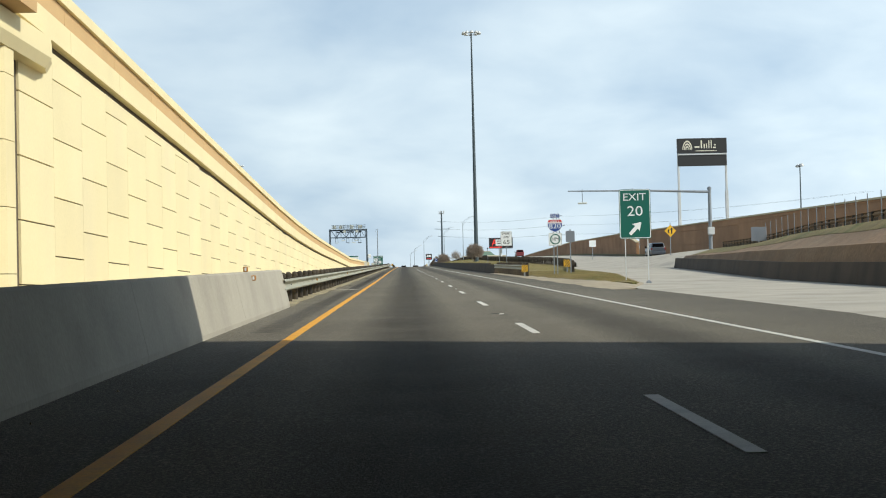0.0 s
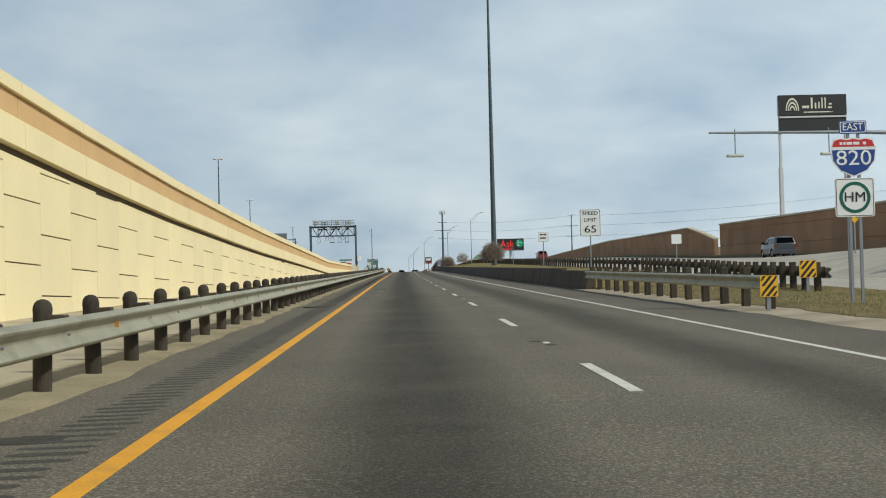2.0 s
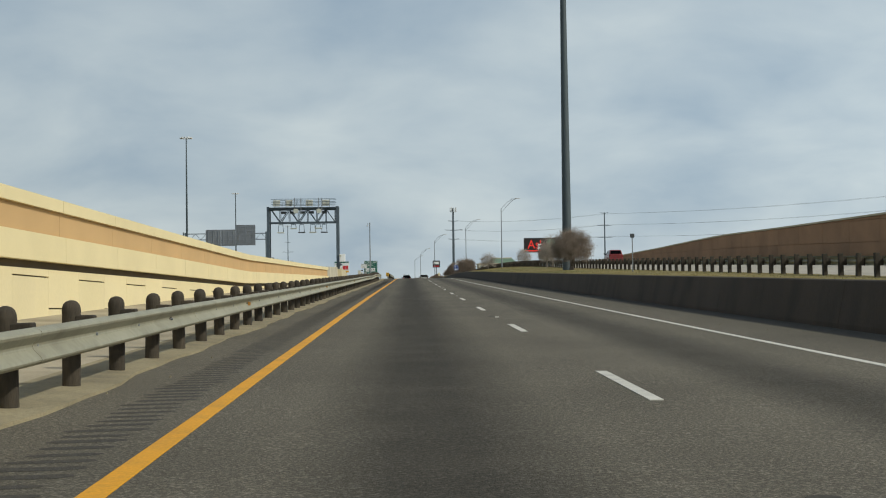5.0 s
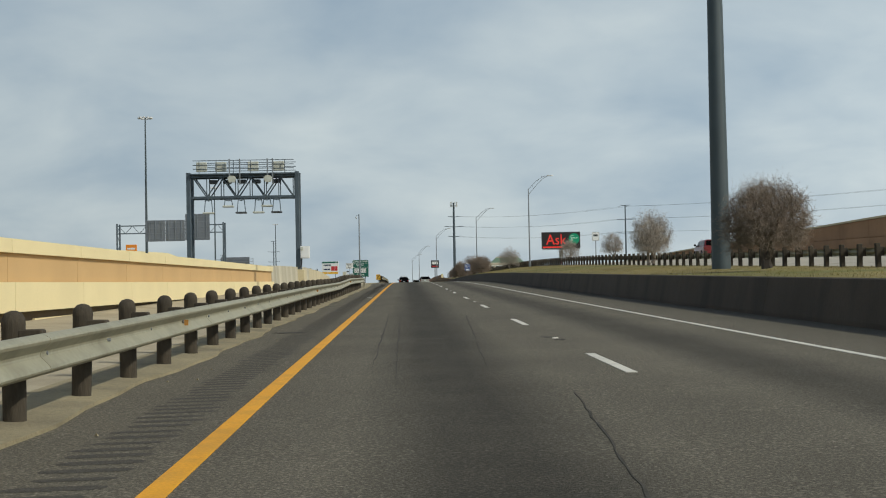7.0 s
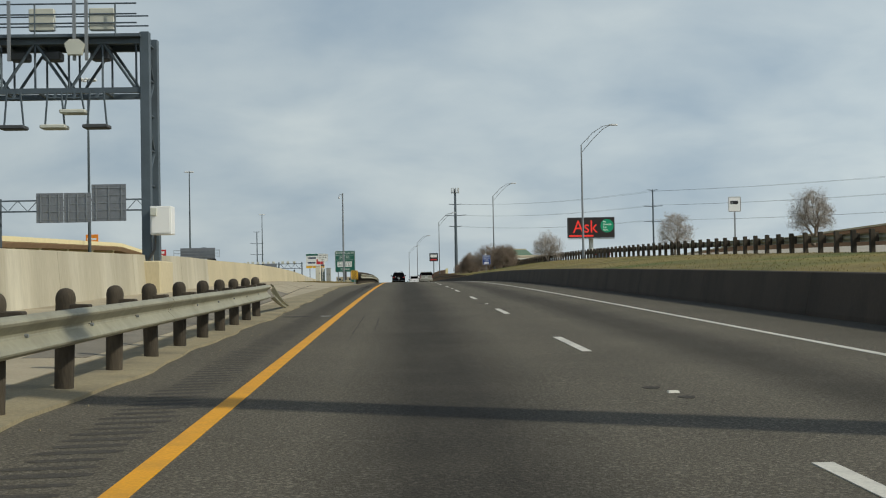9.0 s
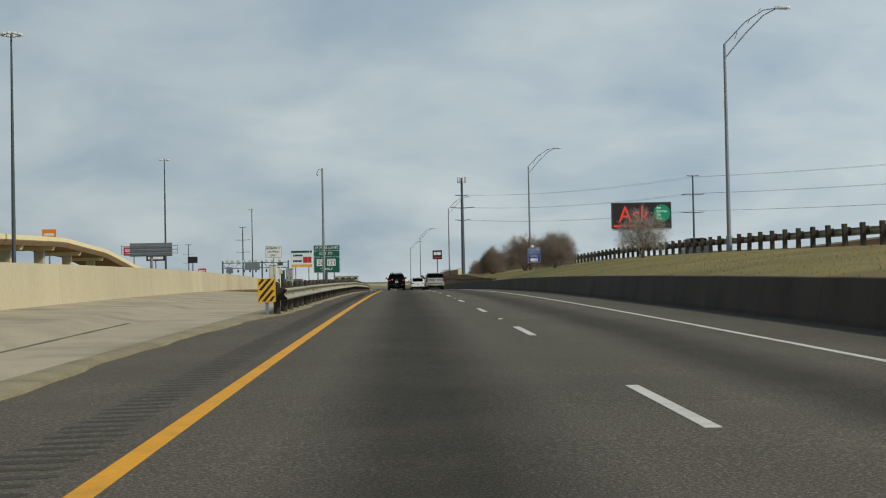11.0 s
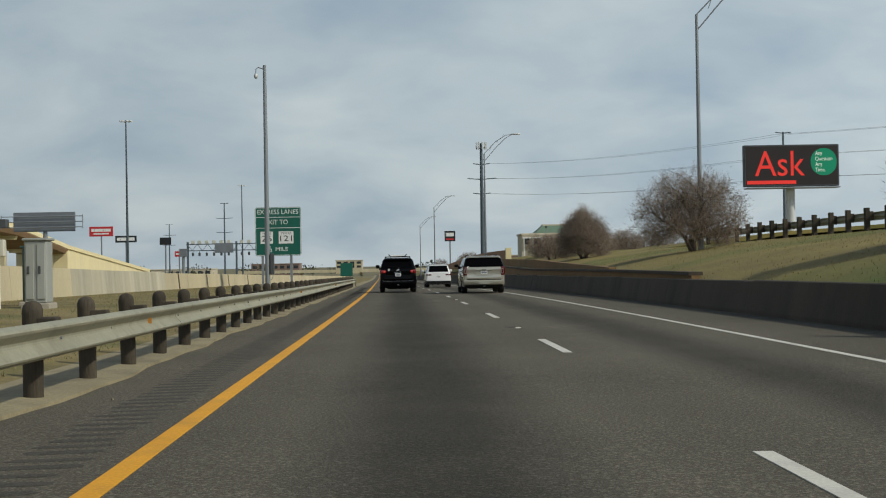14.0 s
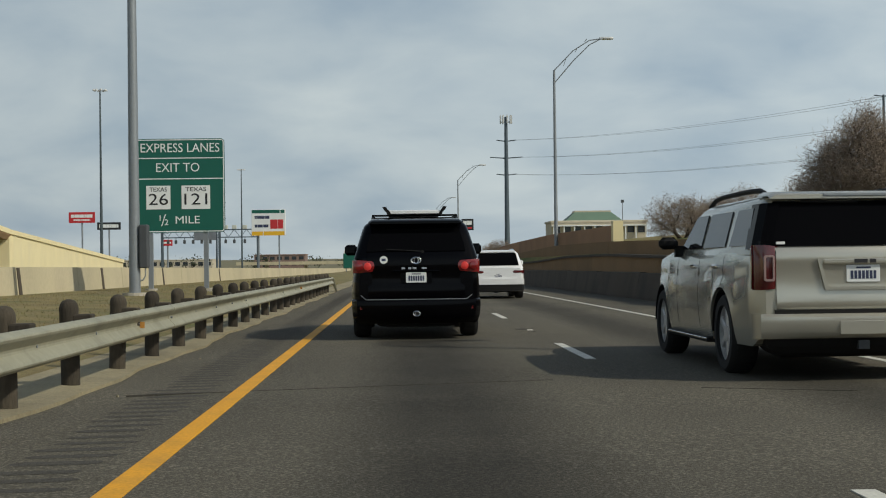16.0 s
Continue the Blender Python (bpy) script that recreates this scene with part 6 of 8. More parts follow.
# ---- control cabinets on the median ----
def cabinet(u, s, w, d, h, material, label, doors=1, roof=True):
    m0 = thing("roadside_cabinet", label, "cabinet", place(u, s, 0.32), group="roadside cabinets")
    part("plinth", Mesh().box(-w / 2 - 0.08, w / 2 + 0.08, -d / 2 - 0.08, d / 2 + 0.08, -0.3, 0.1, bevel=0.02), "concrete", m0)
    part("body", Mesh().box(-w / 2, w / 2, -d / 2, d / 2, 0.1, h, bevel=0.03), material, m0)
    if roof:
        part("roof", Mesh().box(-w / 2 - 0.05, w / 2 + 0.05, -d / 2 - 0.05, d / 2 + 0.05, h, h + 0.07, bevel=0.02), material, m0)
    for k in range(doors):
        x0, x1 = -w / 2 + 0.04 + k * w / doors, -w / 2 + (k + 1) * w / doors - 0.04
        dr = part("door", Mesh().box(x0, x1, -d / 2 - 0.025, -d / 2 - 0.002, 0.2, h - 0.08, bevel=0.01), material, m0)
        part("handle", Mesh().box(x1 - 0.16, x1 - 0.1, -d / 2 - 0.06, -d / 2 - 0.026, h * 0.5, h * 0.5 + 0.2, bevel=0.01), "equip_dark", dr)


cabinet(-10.74, 425.0, 0.62, 0.7, 1.98, "cab_cream", "tall cream roadside control cabinet on the grass")
cabinet(-9.53, 427.0, 0.56, 0.6, 1.68, "cab_grey", "grey metal roadside cabinet on a plinth", doors=2)
cabinet(-10.36, 429.5, 0.42, 0.6, 1.55, "cab_dark", "narrow dark green roadside cabinet")
pb = thing("pole_box", "black box on a thin white pole beside the cabinets", "control box", place(-10.24, 426.0, 0.3))
part("pole", Mesh().tube([(0, 0, -0.3), (0, 0, 2.0)], 0.035, n=8), "sign_white", pb)
part("box", Mesh().box(-0.23, 0.23, -0.15, 0.15, 2.0, 2.22, bevel=0.015), "equip_dark", pb)
part("meter", Mesh().box(-0.12, 0.16, -0.1, 0.1, 1.3, 1.72, bevel=0.02), "cab_cream", pb)


# ---- flyover, far signs and buildings on the inner side ----
fly = thing("flyover", "tan concrete flyover ramp on columns beyond the median", "bridge")


def fly_h(s):
    return lin(s, (330, 2.5), (460, 8.0), (521, 10.0), (595, 12.0), (640, 11.0), (677, 8.2), (770, 3.4), (900, 3.0))


def fly_u(s):
    return lin(s, (330, -40), (460, -64), (520, -68), (677, -68.5), (870, -66))


ss = span(430, 677, 8)
part("deck", Mesh().loft([[P(fly_u(s), s, fly_h(s) - 1.2), P(fly_u(s) + 0.5, s, fly_h(s) - 0.4), P(fly_u(s) + 0.5, s, fly_h(s) - 0.2), P(fly_u(s) - 10, s, fly_h(s) - 0.2), P(fly_u(s) - 10, s, fly_h(s) - 1.2)] for s in ss]), "girder", fly, "brown girder and deck")
part("parapet", Mesh().loft([[P(fly_u(s) + 0.3, s, fly_h(s) - 0.2), P(fly_u(s) + 0.6, s, fly_h(s) - 0.2), P(fly_u(s) + 0.55, s, fly_h(s) + 0.7), P(fly_u(s) + 0.3, s, fly_h(s) + 0.7)] for s in ss]), "cream_rim", fly, "cream parapet")
for s in span(440, 665, 25):
    part("column", Mesh().box(-1.0, 1.0, -0.7, 0.7, -2, fly_h(s) - 1.9, place(fly_u(s) - 3.5, s), bevel=0.1), "concrete_wall", fly)
    part("pier_cap", Mesh().prism([(-4.0, 0), (3.8, 0), (4.2, 0.8), (-4.4, 0.8)], -0.7, 0.7, place(fly_u(s) - 4.5, s, fly_h(s) - 2.0)), "cream_rim", fly)
ss = span(677, 770, 9)
part("ramp_wall", Mesh().loft([[P(fly_u(s) - 0.3, s, -1), P(fly_u(s) + 0.1, s, -1), P(fly_u(s) + 0.1, s, fly_h(s)), P(fly_u(s) - 0.3, s, fly_h(s))] for s in ss]), "cream", fly, "cream retaining wall of the ramp")
part("ramp_coping", Mesh().loft([[P(fly_u(s) - 0.5, s, fly_h(s) - 0.1), P(fly_u(s) + 0.4, s, fly_h(s) - 0.1), P(fly_u(s) + 0.4, s, fly_h(s) + 0.7), P(fly_u(s) - 0.5, s, fly_h(s) + 0.7)] for s in ss]), "cream_rim", fly, "cream coping")
part("abutment", Mesh().loft([[P(-79, s, -1), P(-68.1, s, -1), P(-68.1, s, 7.6), P(-79, s, 7.6)] for s in (676.5, 679)]), "cream_rim", fly)
# approach parapet that runs behind the wall
part("approach_wall", Mesh().loft([[P(fly_u(s) - 0.4, s, -1), P(fly_u(s), s, -1), P(fly_u(s), s, fly_h(s) + 0.6), P(fly_u(s) - 0.4, s, fly_h(s) + 0.6)] for s in span(330, 430, 10)]), "cream_rim", fly, "cream wall of the approach ramp")


def roadside_board(u, s, h0, w, h, z, face, label, bars=None, posts=1, back=None, category="billboard"):
    m0 = thing("roadside_board", label, category, place(u, s, h0), group="far boards")
    if posts == 1:
        part("post", Mesh().tube([(0, 0.3, -2), (0, 0.3, z)], 0.28, n=10), "galv", m0)
    else:
        for x in (-w * 0.3, w * 0.3):
            part("post", Mesh().box(x - 0.12, x + 0.12, 0.1, 0.35, -2, z), "galv", m0)
    part("panel", Mesh().box(-w / 2, w / 2, -0.15, 0.15, z - h / 2, z + h / 2, bevel=0.05), face, m0)
    for mt, x0, x1, zz, hh, cnt in bars or ():
        text_bars(m0, "writing", mt, x0, x1, z + zz, hh, -0.16, cnt, int(w * 10 + zz * 7 + cnt))
    return m0


lb = roadside_board(-44.4, 564.0, 0.5, 7.9, 2.5, 8.2, "sign_back", "grey steel billboard seen from behind")
for x in (-5.4, 5.0):
    me = Mesh()
    for z in (7.5, 8.2, 8.9):
        me.tube([(min(x, 0) if x > 0 else x, -0.4, z), (x if x > 0 else 0, -0.4, z)], 0.06, n=5)
    me.tube([(x, -0.4, 7.3), (x, -0.4, 9.1)], 0.06, n=5)
    part("catwalk_frame", me, "galv", lb)
roadside_board(-109.6, 908.0, 0.0, 9.2, 3.8, 19.9, "sign_red", "red shop sign on a tall pole", [("sign_white", -3.8, 3.8, 0.5, 1.1, 7), ("sign_white", -3.0, 3.0, -0.9, 0.5, 9)])
roadside_board(-99.5, 905.0, 0.0, 8.2, 2.6, 16.7, "sign_black", "dark shop sign on a tall pole", [("sign_white", -3.4, 3.4, 0.0, 1.2, 6)])
roadside_board(-77.0, 860.0, 0.0, 4.0, 2.6, 14.5, "sign_black", "small dark sign on a slim pole")
roadside_board(-78.3, 900.0, 0.0, 3.4, 2.1, 10.5, "sign_red", "small red sign on a pole", [("sign_white", -1.3, 1.3, 0, 0.6, 4)])
roadside_board(-22.0, 672.0, 0.0, 5.9, 4.5, 9.35, "sign_white", "white toll rate sign with orange and yellow strips", [("sign_green", -2.9, 2.9, 1.9, 0.6, 2), ("plate_ink", -2.4, 0.2, 0.9, 0.5, 4), ("sign_red", 0.3, 2.6, -0.3, 1.6, 2), ("plate_ink", -2.4, 0.0, -0.6, 0.5, 4), ("sign_yellow", -2.9, 2.9, -1.9, 0.7, 2)], posts=2, category="road sign")
roadside_board(-101.8, 722.0, 0.0, 4.3, 3.8, 19.3, "sign_orange", "red and white shop sign above the flyover", [("sign_white", -1.6, 1.6, 0.3, 0.7, 4)])
roadside_board(26.0, 905.0, 0.0, 4.2, 4.0, 15.7, "sign_black", "dark square sign on a pole far down the road", [("sign_white", -1.6, 1.6, 0.6, 1.4, 3), ("sign_red", -1.6, 1.6, -1.2, 0.6, 2)])
roadside_board(-10.7, 760.0, 0.0, 3.4, 3.6, 3.0, "sign_green", "green guide sign far down the road", posts=2, category="road sign")
roadside_board(-38.0, 640.0, 0.5, 1.5, 1.5, 5.5, "sign_back", "grey diamond sign seen from behind", category="road sign")

tg = thing("toll_gantry", "distant steel toll gantry over the far lanes", "gantry", place(-38.8, 720.0, 2.3))
for x in (-10, 2, 10):
    for y in (-0.6, 0.6):
        part("leg", Mesh().box(x - 0.15, x + 0.15, y - 0.15, y + 0.15, -3.5, 8.0), "blue_steel", tg)
me = Mesh()
xs = span(-10.2, 10.2, 1.3)
for k, (a, b) in enumerate(zip(xs, xs[1:])):
    me.tube([(a, 0, 5.8 if k % 2 else 7.4), (b, 0, 7.4 if k % 2 else 5.8)], 0.07, n=4)
me.box(-10.2, 10.2, -0.7, -0.5, 7.3, 7.5).box(-10.2, 10.2, -0.7, -0.5, 5.7, 5.9).box(-10.2, 10.2, 0.5, 0.7, 7.3, 7.5).box(-10.2, 10.2, 0.5, 0.7, 5.7, 5.9)
part("truss", me, "blue_steel", tg)
for x in (-8.6, -7.0, -5.2, -3.4, -1.6, 0.2, 3.4, 5.2, 7.4):
    part("equipment_box", Mesh().box(x - 0.45, x + 0.45, -0.9, -0.3, 7.5, 8.3, bevel=0.05), "equip", tg)
    part("reader", Mesh().box(x - 0.25, x + 0.25, -1.0, -0.5, 4.5, 5.3, bevel=0.05), "equip_dark", tg)
    part("reader_stem", Mesh().tube([(x, -0.7, 5.3), (x, -0.7, 5.8)], 0.06, n=5), "blue_steel", tg)
part("sign_panel", Mesh().box(-3.2, 1.4, -0.95, -0.85, 5.2, 7.6, bevel=0.03), "sign_back", tg)


def far_building(u, s, h0, w, d, h, material, label, storeys=2, bays=8, roof="stucco"):
    m0 = thing("building", label, "building", place(u, s, h0), group="far buildings")
    part("wall", Mesh().box(-w / 2, w / 2, 0, d, -6, h), material, m0)
    part("roof", Mesh().box(-w / 2 - 0.3, w / 2 + 0.3, -0.3, d + 0.3, h, h + 0.6, bevel=0.1), roof, m0)
    for f in range(storeys):
        for b in range(bays):
            x = -w / 2 + (b + 0.5) * w / bays
            z = h * (f + 0.5) / storeys
            part("window", Mesh().box(x - w / bays * 0.32, x + w / bays * 0.32, -0.12, 0.05, z - h / storeys * 0.28, z + h / storeys * 0.28), "far_glass", m0)
    return m0


fb1 = far_building(55.7, 800.0, 9.2, 26, 16, 3.6, "stucco", "tan office building with a green hipped roof on the hill", storeys=1, bays=9)
part("hipped_roof", Mesh().loft([[(-9, 2, 4.0), (7, 2, 4.0), (7, 14, 4.0), (-9, 14, 4.0)], [(-6, 5, 6.6), (4, 5, 6.6), (4, 11, 6.6), (-6, 11, 6.6)]]), "roof_green", fb1, "pale green hipped roof")
part("roof_cap", Mesh().box(-6, 4, 5, 11, 6.6, 7.0), "stucco", fb1)
for x in span(-12.5, 12.5, 3.1):
    part("porch_post", Mesh().box(x - 0.15, x + 0.15, -2.2, -1.9, -4, 2.6), "sign_white", fb1)
part("porch_roof", Mesh().box(-13, 13, -2.4, 0, 2.6, 2.9), "sign_white", fb1)
far_building(-71.0, 1250.0, 0.0, 31, 20, 7, "far_brick", "low brown brick building in the distance", storeys=2, bays=7, roof="far_brick")
far_building(-30.0, 1400.0, 0.0, 20, 20, 9, "concrete_wall", "pale block building in the distance", storeys=3, bays=4)
far_building(-150.0, 1300.0, 0.0, 60, 30, 4.5, "stucco", "long low store building in the distance", storeys=1, bays=12)
far_building(90.0, 1250.0, 4.0, 50, 30, 6, "far_brick", "low brick building far down the road", storeys=1, bays=10)
ov = thing("far_overpass", "low concrete overpass crossing the road far ahead", "bridge", place(-20, 1120.0, 0.0))
part("deck", Mesh().box(-60, 70, -5, 5, 1.8, 3.4), "concrete_wall", ov)
for x in (-45, -25, 8, 45):
    part("column", Mesh().box(x - 0.8, x + 0.8, -1, 1, -3, 1.8), "concrete_wall", ov)


# ---- vehicles ----
def wheel(parent, x, y, r, w, side, rim_mat="rim_alloy", spokes=6):
    """A tyre with its rim, standing on the road; side is -1 for the left."""
    m = pose(x, y, r, 0, 90, 0)
    prof = [(r * 0.7, -w / 2), (r * 0.9, -w / 2), (r * 0.97, -w / 2 + 0.03), (r, -w / 2 + 0.07), (r, w / 2 - 0.07), (r * 0.97, w / 2 - 0.03), (r * 0.9, w / 2), (r * 0.7, w / 2)]
    n = 28
    me = Mesh()
    me.loft([[(rr_ * math.cos(a), rr_ * math.sin(a), z) for rr_, z in prof] for a in (2 * math.pi * k / n for k in range(n + 1))], caps=False, m=m)
    for k in range(40):
        a = 2 * math.pi * k / 40
        me.box(r * 0.985, r * 1.004, -0.012, 0.012, -w / 2 + 0.05, w / 2 - 0.05, m @ Matrix.Rotation(a, 4, "Z"))
    ty = part("wheel", Mesh().tube([(0, 0, -w * 0.25), (0, 0, w * 0.25)], 0.09, n=12, m=m), "black_plastic", parent)
    part("tyre", me, "rubber", ty, smooth=True)
    me = Mesh()
    face = side * (w / 2 - 0.035)
    me.loft([[(rr_ * math.cos(a), rr_ * math.sin(a), z) for rr_, z in ((r * 0.72, -side * w * 0.4), (r * 0.72, face), (r * 0.66, face), (r * 0.66, -side * w * 0.4))] for a in (2 * math.pi * k / n for k in range(n + 1))], caps=False, m=m)
    for k in range(spokes):
        a = 2 * math.pi * k / spokes
        mm = m @ Matrix.Rotation(a, 4, "Z")
        z0, z1 = sorted((face - side * 0.06, face))
        me.box(0.04, r * 0.68, -0.034, 0.034, z0, z1, mm, bevel=0.012)
    me.tube([(0, 0, face - side * 0.07), (0, 0, face + side * 0.005)], r * 0.2, n=14, m=m)
    part("rim", me, rim_mat, ty, smooth=False)
    part("brake_disc", Mesh().tube([(0, 0, face - side * 0.14), (0, 0, face - side * 0.12)], r * 0.5, n=20, m=m), "equip_dark", ty)


def car(name, label, m0, p):
    """A car built from its side outline. Local axes: x right, y forwards from the rear bumper, z up."""
    c = thing(name, label, "car", m0)
    W, H, L, paint = p["w"] / 2, p["h"], p["l"], p["paint"]
    belt, hood, clear, r = p["belt"], p["hood"], p["clear"], p["r"]
    ra, fa = p["rear_axle"], p["front_axle"]
    arch = r * 1.16

    def low(y):
        """Underside of the body side: sill, raised over the wheels and at both ends."""
        z = clear + lin(y, (0.1, 0.12), (0.3, 0.0), (L - 0.35, 0.0), (L - 0.05, 0.14))
        for c0 in (ra, fa):
            d = abs(y - c0)
            if d <= arch:
                z = max(z, r + math.sqrt(max(arch * arch - d * d, 0.0)))
        return z

    def top(y):
        return lin(y, (0.08, belt - 0.05), (0.15, belt - 0.01), (0.3, belt), (p["wind"] - 0.2, belt), (p["wind"] + 0.15, belt + 0.02), (L - 0.45, hood), (L - 0.2, hood - 0.05), (L - 0.06, hood - 0.2), (L, hood * 0.62))

    def half(y, z):
        """Half width of the body at a point of its side: bowed in height, drawn in at both ends, flared over the wheels."""
        w = W - lin(y, (0.07, 0.13), (0.13, 0.07), (0.25, 0.03), (0.6, 0.004), (1.2, 0.0), (L - 1.3, 0.0), (L - 0.6, 0.05), (L - 0.2, 0.17), (L, 0.36))
        w -= 0.05 * max(0.0, (0.7 - z) / 0.4) ** 2 + 0.05 * max(0.0, (z - 0.86) / (belt - 0.86)) ** 2
        for c0 in (ra, fa):
            d = math.hypot(y - c0, z - r)
            w += 0.016 * max(0.0, 1 - abs(d - arch) / 0.1)
        # shoulder line and a hollow below it
        return w - 0.012 * max(0.0, 1 - abs(z - (belt - 0.24)) / 0.07)
    ys = {0.075, 0.1, 0.13, 0.18, 0.25, 0.35, L - 0.9, L - 0.6, L - 0.45, L - 0.3, L - 0.2, L - 0.12, L - 0.06, L - 0.015, L}
    for c0 in (ra, fa):
        ys |= {c0 + arch * math.cos(math.pi * k / 16) for k in range(17)} | {c0 - arch - 0.004, c0 + arch + 0.004}
    ys |= {ra + arch + (fa - ra - 2 * arch) * k / 6 for k in range(1, 6)}
    loops = []
    for y in sorted(ys):
        z0, z1 = low(y), top(y)
        col_ = [(half(y, z0 + (z1 - z0) * t), z0 + (z1 - z0) * t) for t in (0, 0.05, 0.15, 0.28, 0.4, 0.52, 0.64, 0.75, 0.84, 0.91, 0.96)]
        w1 = half(y, z1)
        col_ += [(w1 - 0.012, z1 - 0.006), (w1 - 0.05, z1 + 0.004), (w1 * 0.6, z1 + 0.02)]
        loops.append([(x, y, z) for x, z in col_] + [(-x, y, z) for x, z in reversed(col_)])
    part("body", Mesh().loft(loops), paint, c, smooth=True)
    # the underside between the wheels
    part("underbody", Mesh().box(-W + 0.33, W - 0.33, 0.35, L - 0.4, clear - 0.02, belt - 0.25, bevel=0.04), "black_plastic", c)
    # cabin shell
    roof_w, belt_w = p["roof_w"] / 2, W - 0.055

    def cab_loop(z):
        t = (z - belt) / (H - belt)
        w = belt_w + (roof_w - belt_w) * t
        y0 = 0.13 + p["rear_rake"] * t
        y1 = p["wind"] + (p["wind_top"] - p["wind"]) * t
        return w, y0, y1

    def cab_ring(z, inset=0.0):
        w, y0, y1 = cab_loop(min(z, H - 0.05))
        w, y0, y1 = w - inset, y0 + inset * 1.3, y1 - inset * 2.2
        q = 0.1
        return [(-w + q, y0, z), (w - q, y0, z), (w - q * 0.3, y0 + q * 0.4, z), (w, y0 + q * 1.2, z), (w, y1 - 0.35, z), (w - 0.12, y1 - 0.08, z), (w - 0.3, y1, z), (-w + 0.3, y1, z), (-w + 0.12, y1 - 0.08, z), (-w, y1 - 0.35, z), (-w, y0 + q * 1.2, z), (-w + q * 0.3, y0 + q * 0.4, z)]
    rings = [cab_ring(belt - 0.04), cab_ring(belt + (H - belt) * 0.5), cab_ring(H - 0.13), cab_ring(H - 0.085, 0.015), cab_ring(H - 0.05, 0.05), cab_ring(H - 0.024, 0.11), cab_ring(H - 0.008, 0.2), cab_ring(H, 0.34)]
    part("roof", Mesh().loft(rings), paint, c, smooth=True)

    def pane(pts, off, material, name, lab=""):
        a = [Vector(q) for q in pts]
        nrm = (a[1] - a[0]).cross(a[-1] - a[0]).normalized()
        if nrm.dot(Vector(off)) < 0:
            nrm = -nrm
        k = 0.012
        return part(name, Mesh().loft([[q - nrm * 0.03 for q in a], [q + nrm * k for q in a]]), material, c, lab)
    # rear window
    zb, zt = belt + p["rw_low"], H - p["rw_top"]

    def rear_pt(x, z):
        w, y0, _ = cab_loop(z)
        return (x, y0 - 0.004, z)
    ww = p["rw_w"] / 2
    pane([rear_pt(-ww, zb), rear_pt(ww, zb), rear_pt(ww * 0.985, zb + 0.1), rear_pt(ww * 0.9, zt - 0.03), rear_pt(ww * 0.86, zt), rear_pt(-ww * 0.86, zt), rear_pt(-ww * 0.9, zt - 0.03), rear_pt(-ww * 0.985, zb + 0.1)], (0, -1, 0), "car_glass", "rear_window", "dark tinted rear window")
    # side windows
    for sd in (-1, 1):
        for y0, y1, e0, e1 in p["side_glass"]:
            def side_pt(y, z):
                w, _, _ = cab_loop(z)
                return (sd * (w + 0.001), y, z)
            z0, z1 = belt + 0.045, H - 0.15
            pane([side_pt(y0, z0), side_pt(y1, z0), side_pt(y1 + e1, z1), side_pt(y0 + e0, z1)], (sd, 0, 0), "side_glass", "side_window", "tinted side window mirroring the sky")
    w0, _, yb = cab_loop(belt + 0.06)
    w1, _, yt = cab_loop(H - 0.12)
    pane([(-w0 + 0.28, yb + 0.002, belt + 0.06), (w0 - 0.28, yb + 0.002, belt + 0.06), (w1 - 0.28, yt + 0.002, H - 0.12), (-w1 + 0.28, yt + 0.002, H - 0.12)], (0, 1, 0.3), "car_glass", "windscreen")
    for y, in ((ra,), (fa,)):
        for sd in (-1, 1):
            wheel(c, sd * (W - 0.125 - 0.02), y, r, 0.27, sd, p.get("rim", "rim_alloy"))
            part("wheel_arch", Mesh().loft([[(sd * (W - 0.3), y + arch * 0.99 * math.cos(a), r + arch * 0.99 * math.sin(a)), (sd * (W - 0.012), y + arch * 0.99 * math.cos(a), r + arch * 0.99 * math.sin(a)), (sd * (W - 0.012), y + arch * 0.955 * math.cos(a), r + arch * 0.955 * math.sin(a)), (sd * (W - 0.3), y + arch * 0.955 * math.cos(a), r + arch * 0.955 * math.sin(a))] for a in (math.pi * k / 14 for k in range(15))]), "black_plastic", c)
    # mirrors and handles
    for sd in (-1, 1):
        yb = p["wind"] - 0.55
        part("wing_mirror", Mesh().box(min(sd * (W - 0.0), sd * (W + 0.22)), max(sd * (W - 0.0), sd * (W + 0.22)), yb, yb + 0.13, belt + 0.05, belt + 0.05 + p.get("mirror_h", 0.19), bevel=0.045), p.get("mirror", paint), c)
        part("mirror_stalk", Mesh().box(min(sd * (W - 0.1), sd * (W + 0.03)), max(sd * (W - 0.1), sd * (W + 0.03)), yb + 0.05, yb + 0.12, belt - 0.04, belt + 0.09), "black_plastic", c)
        for y in p["handles"]:
            part("door_handle", Mesh().box(min(sd * (half(y, belt - 0.15) - 0.02), sd * (half(y, belt - 0.15) + 0.03)), max(sd * (half(y, belt - 0.15) - 0.02), sd * (half(y, belt - 0.15) + 0.03)), y, y + 0.2, belt - 0.17, belt - 0.13, bevel=0.012), p.get("handle", "black_plastic"), c)
        for y in p["seams"]:
            part("door_seam", Mesh().loft([[(sd * (half(y, z) - 0.012), y, z), (sd * (half(y, z) + 0.0015), y, z), (sd * (half(y, z) + 0.0015), y + 0.009, z), (sd * (half(y, z) - 0.012), y + 0.009, z)] for z in (max(clear + 0.1, low(y) + 0.02) + (belt - 0.03 - max(clear + 0.1, low(y) + 0.02)) * k / 10 for k in range(11))]), "black_plastic", c)
        part("running_board", Mesh().box(min(sd * (W - 0.16), sd * (W + 0.03)), max(sd * (W - 0.16), sd * (W + 0.03)), ra + arch + 0.05, fa - arch - 0.05, clear - 0.04, clear + 0.02, bevel=0.015), "black_plastic", c)
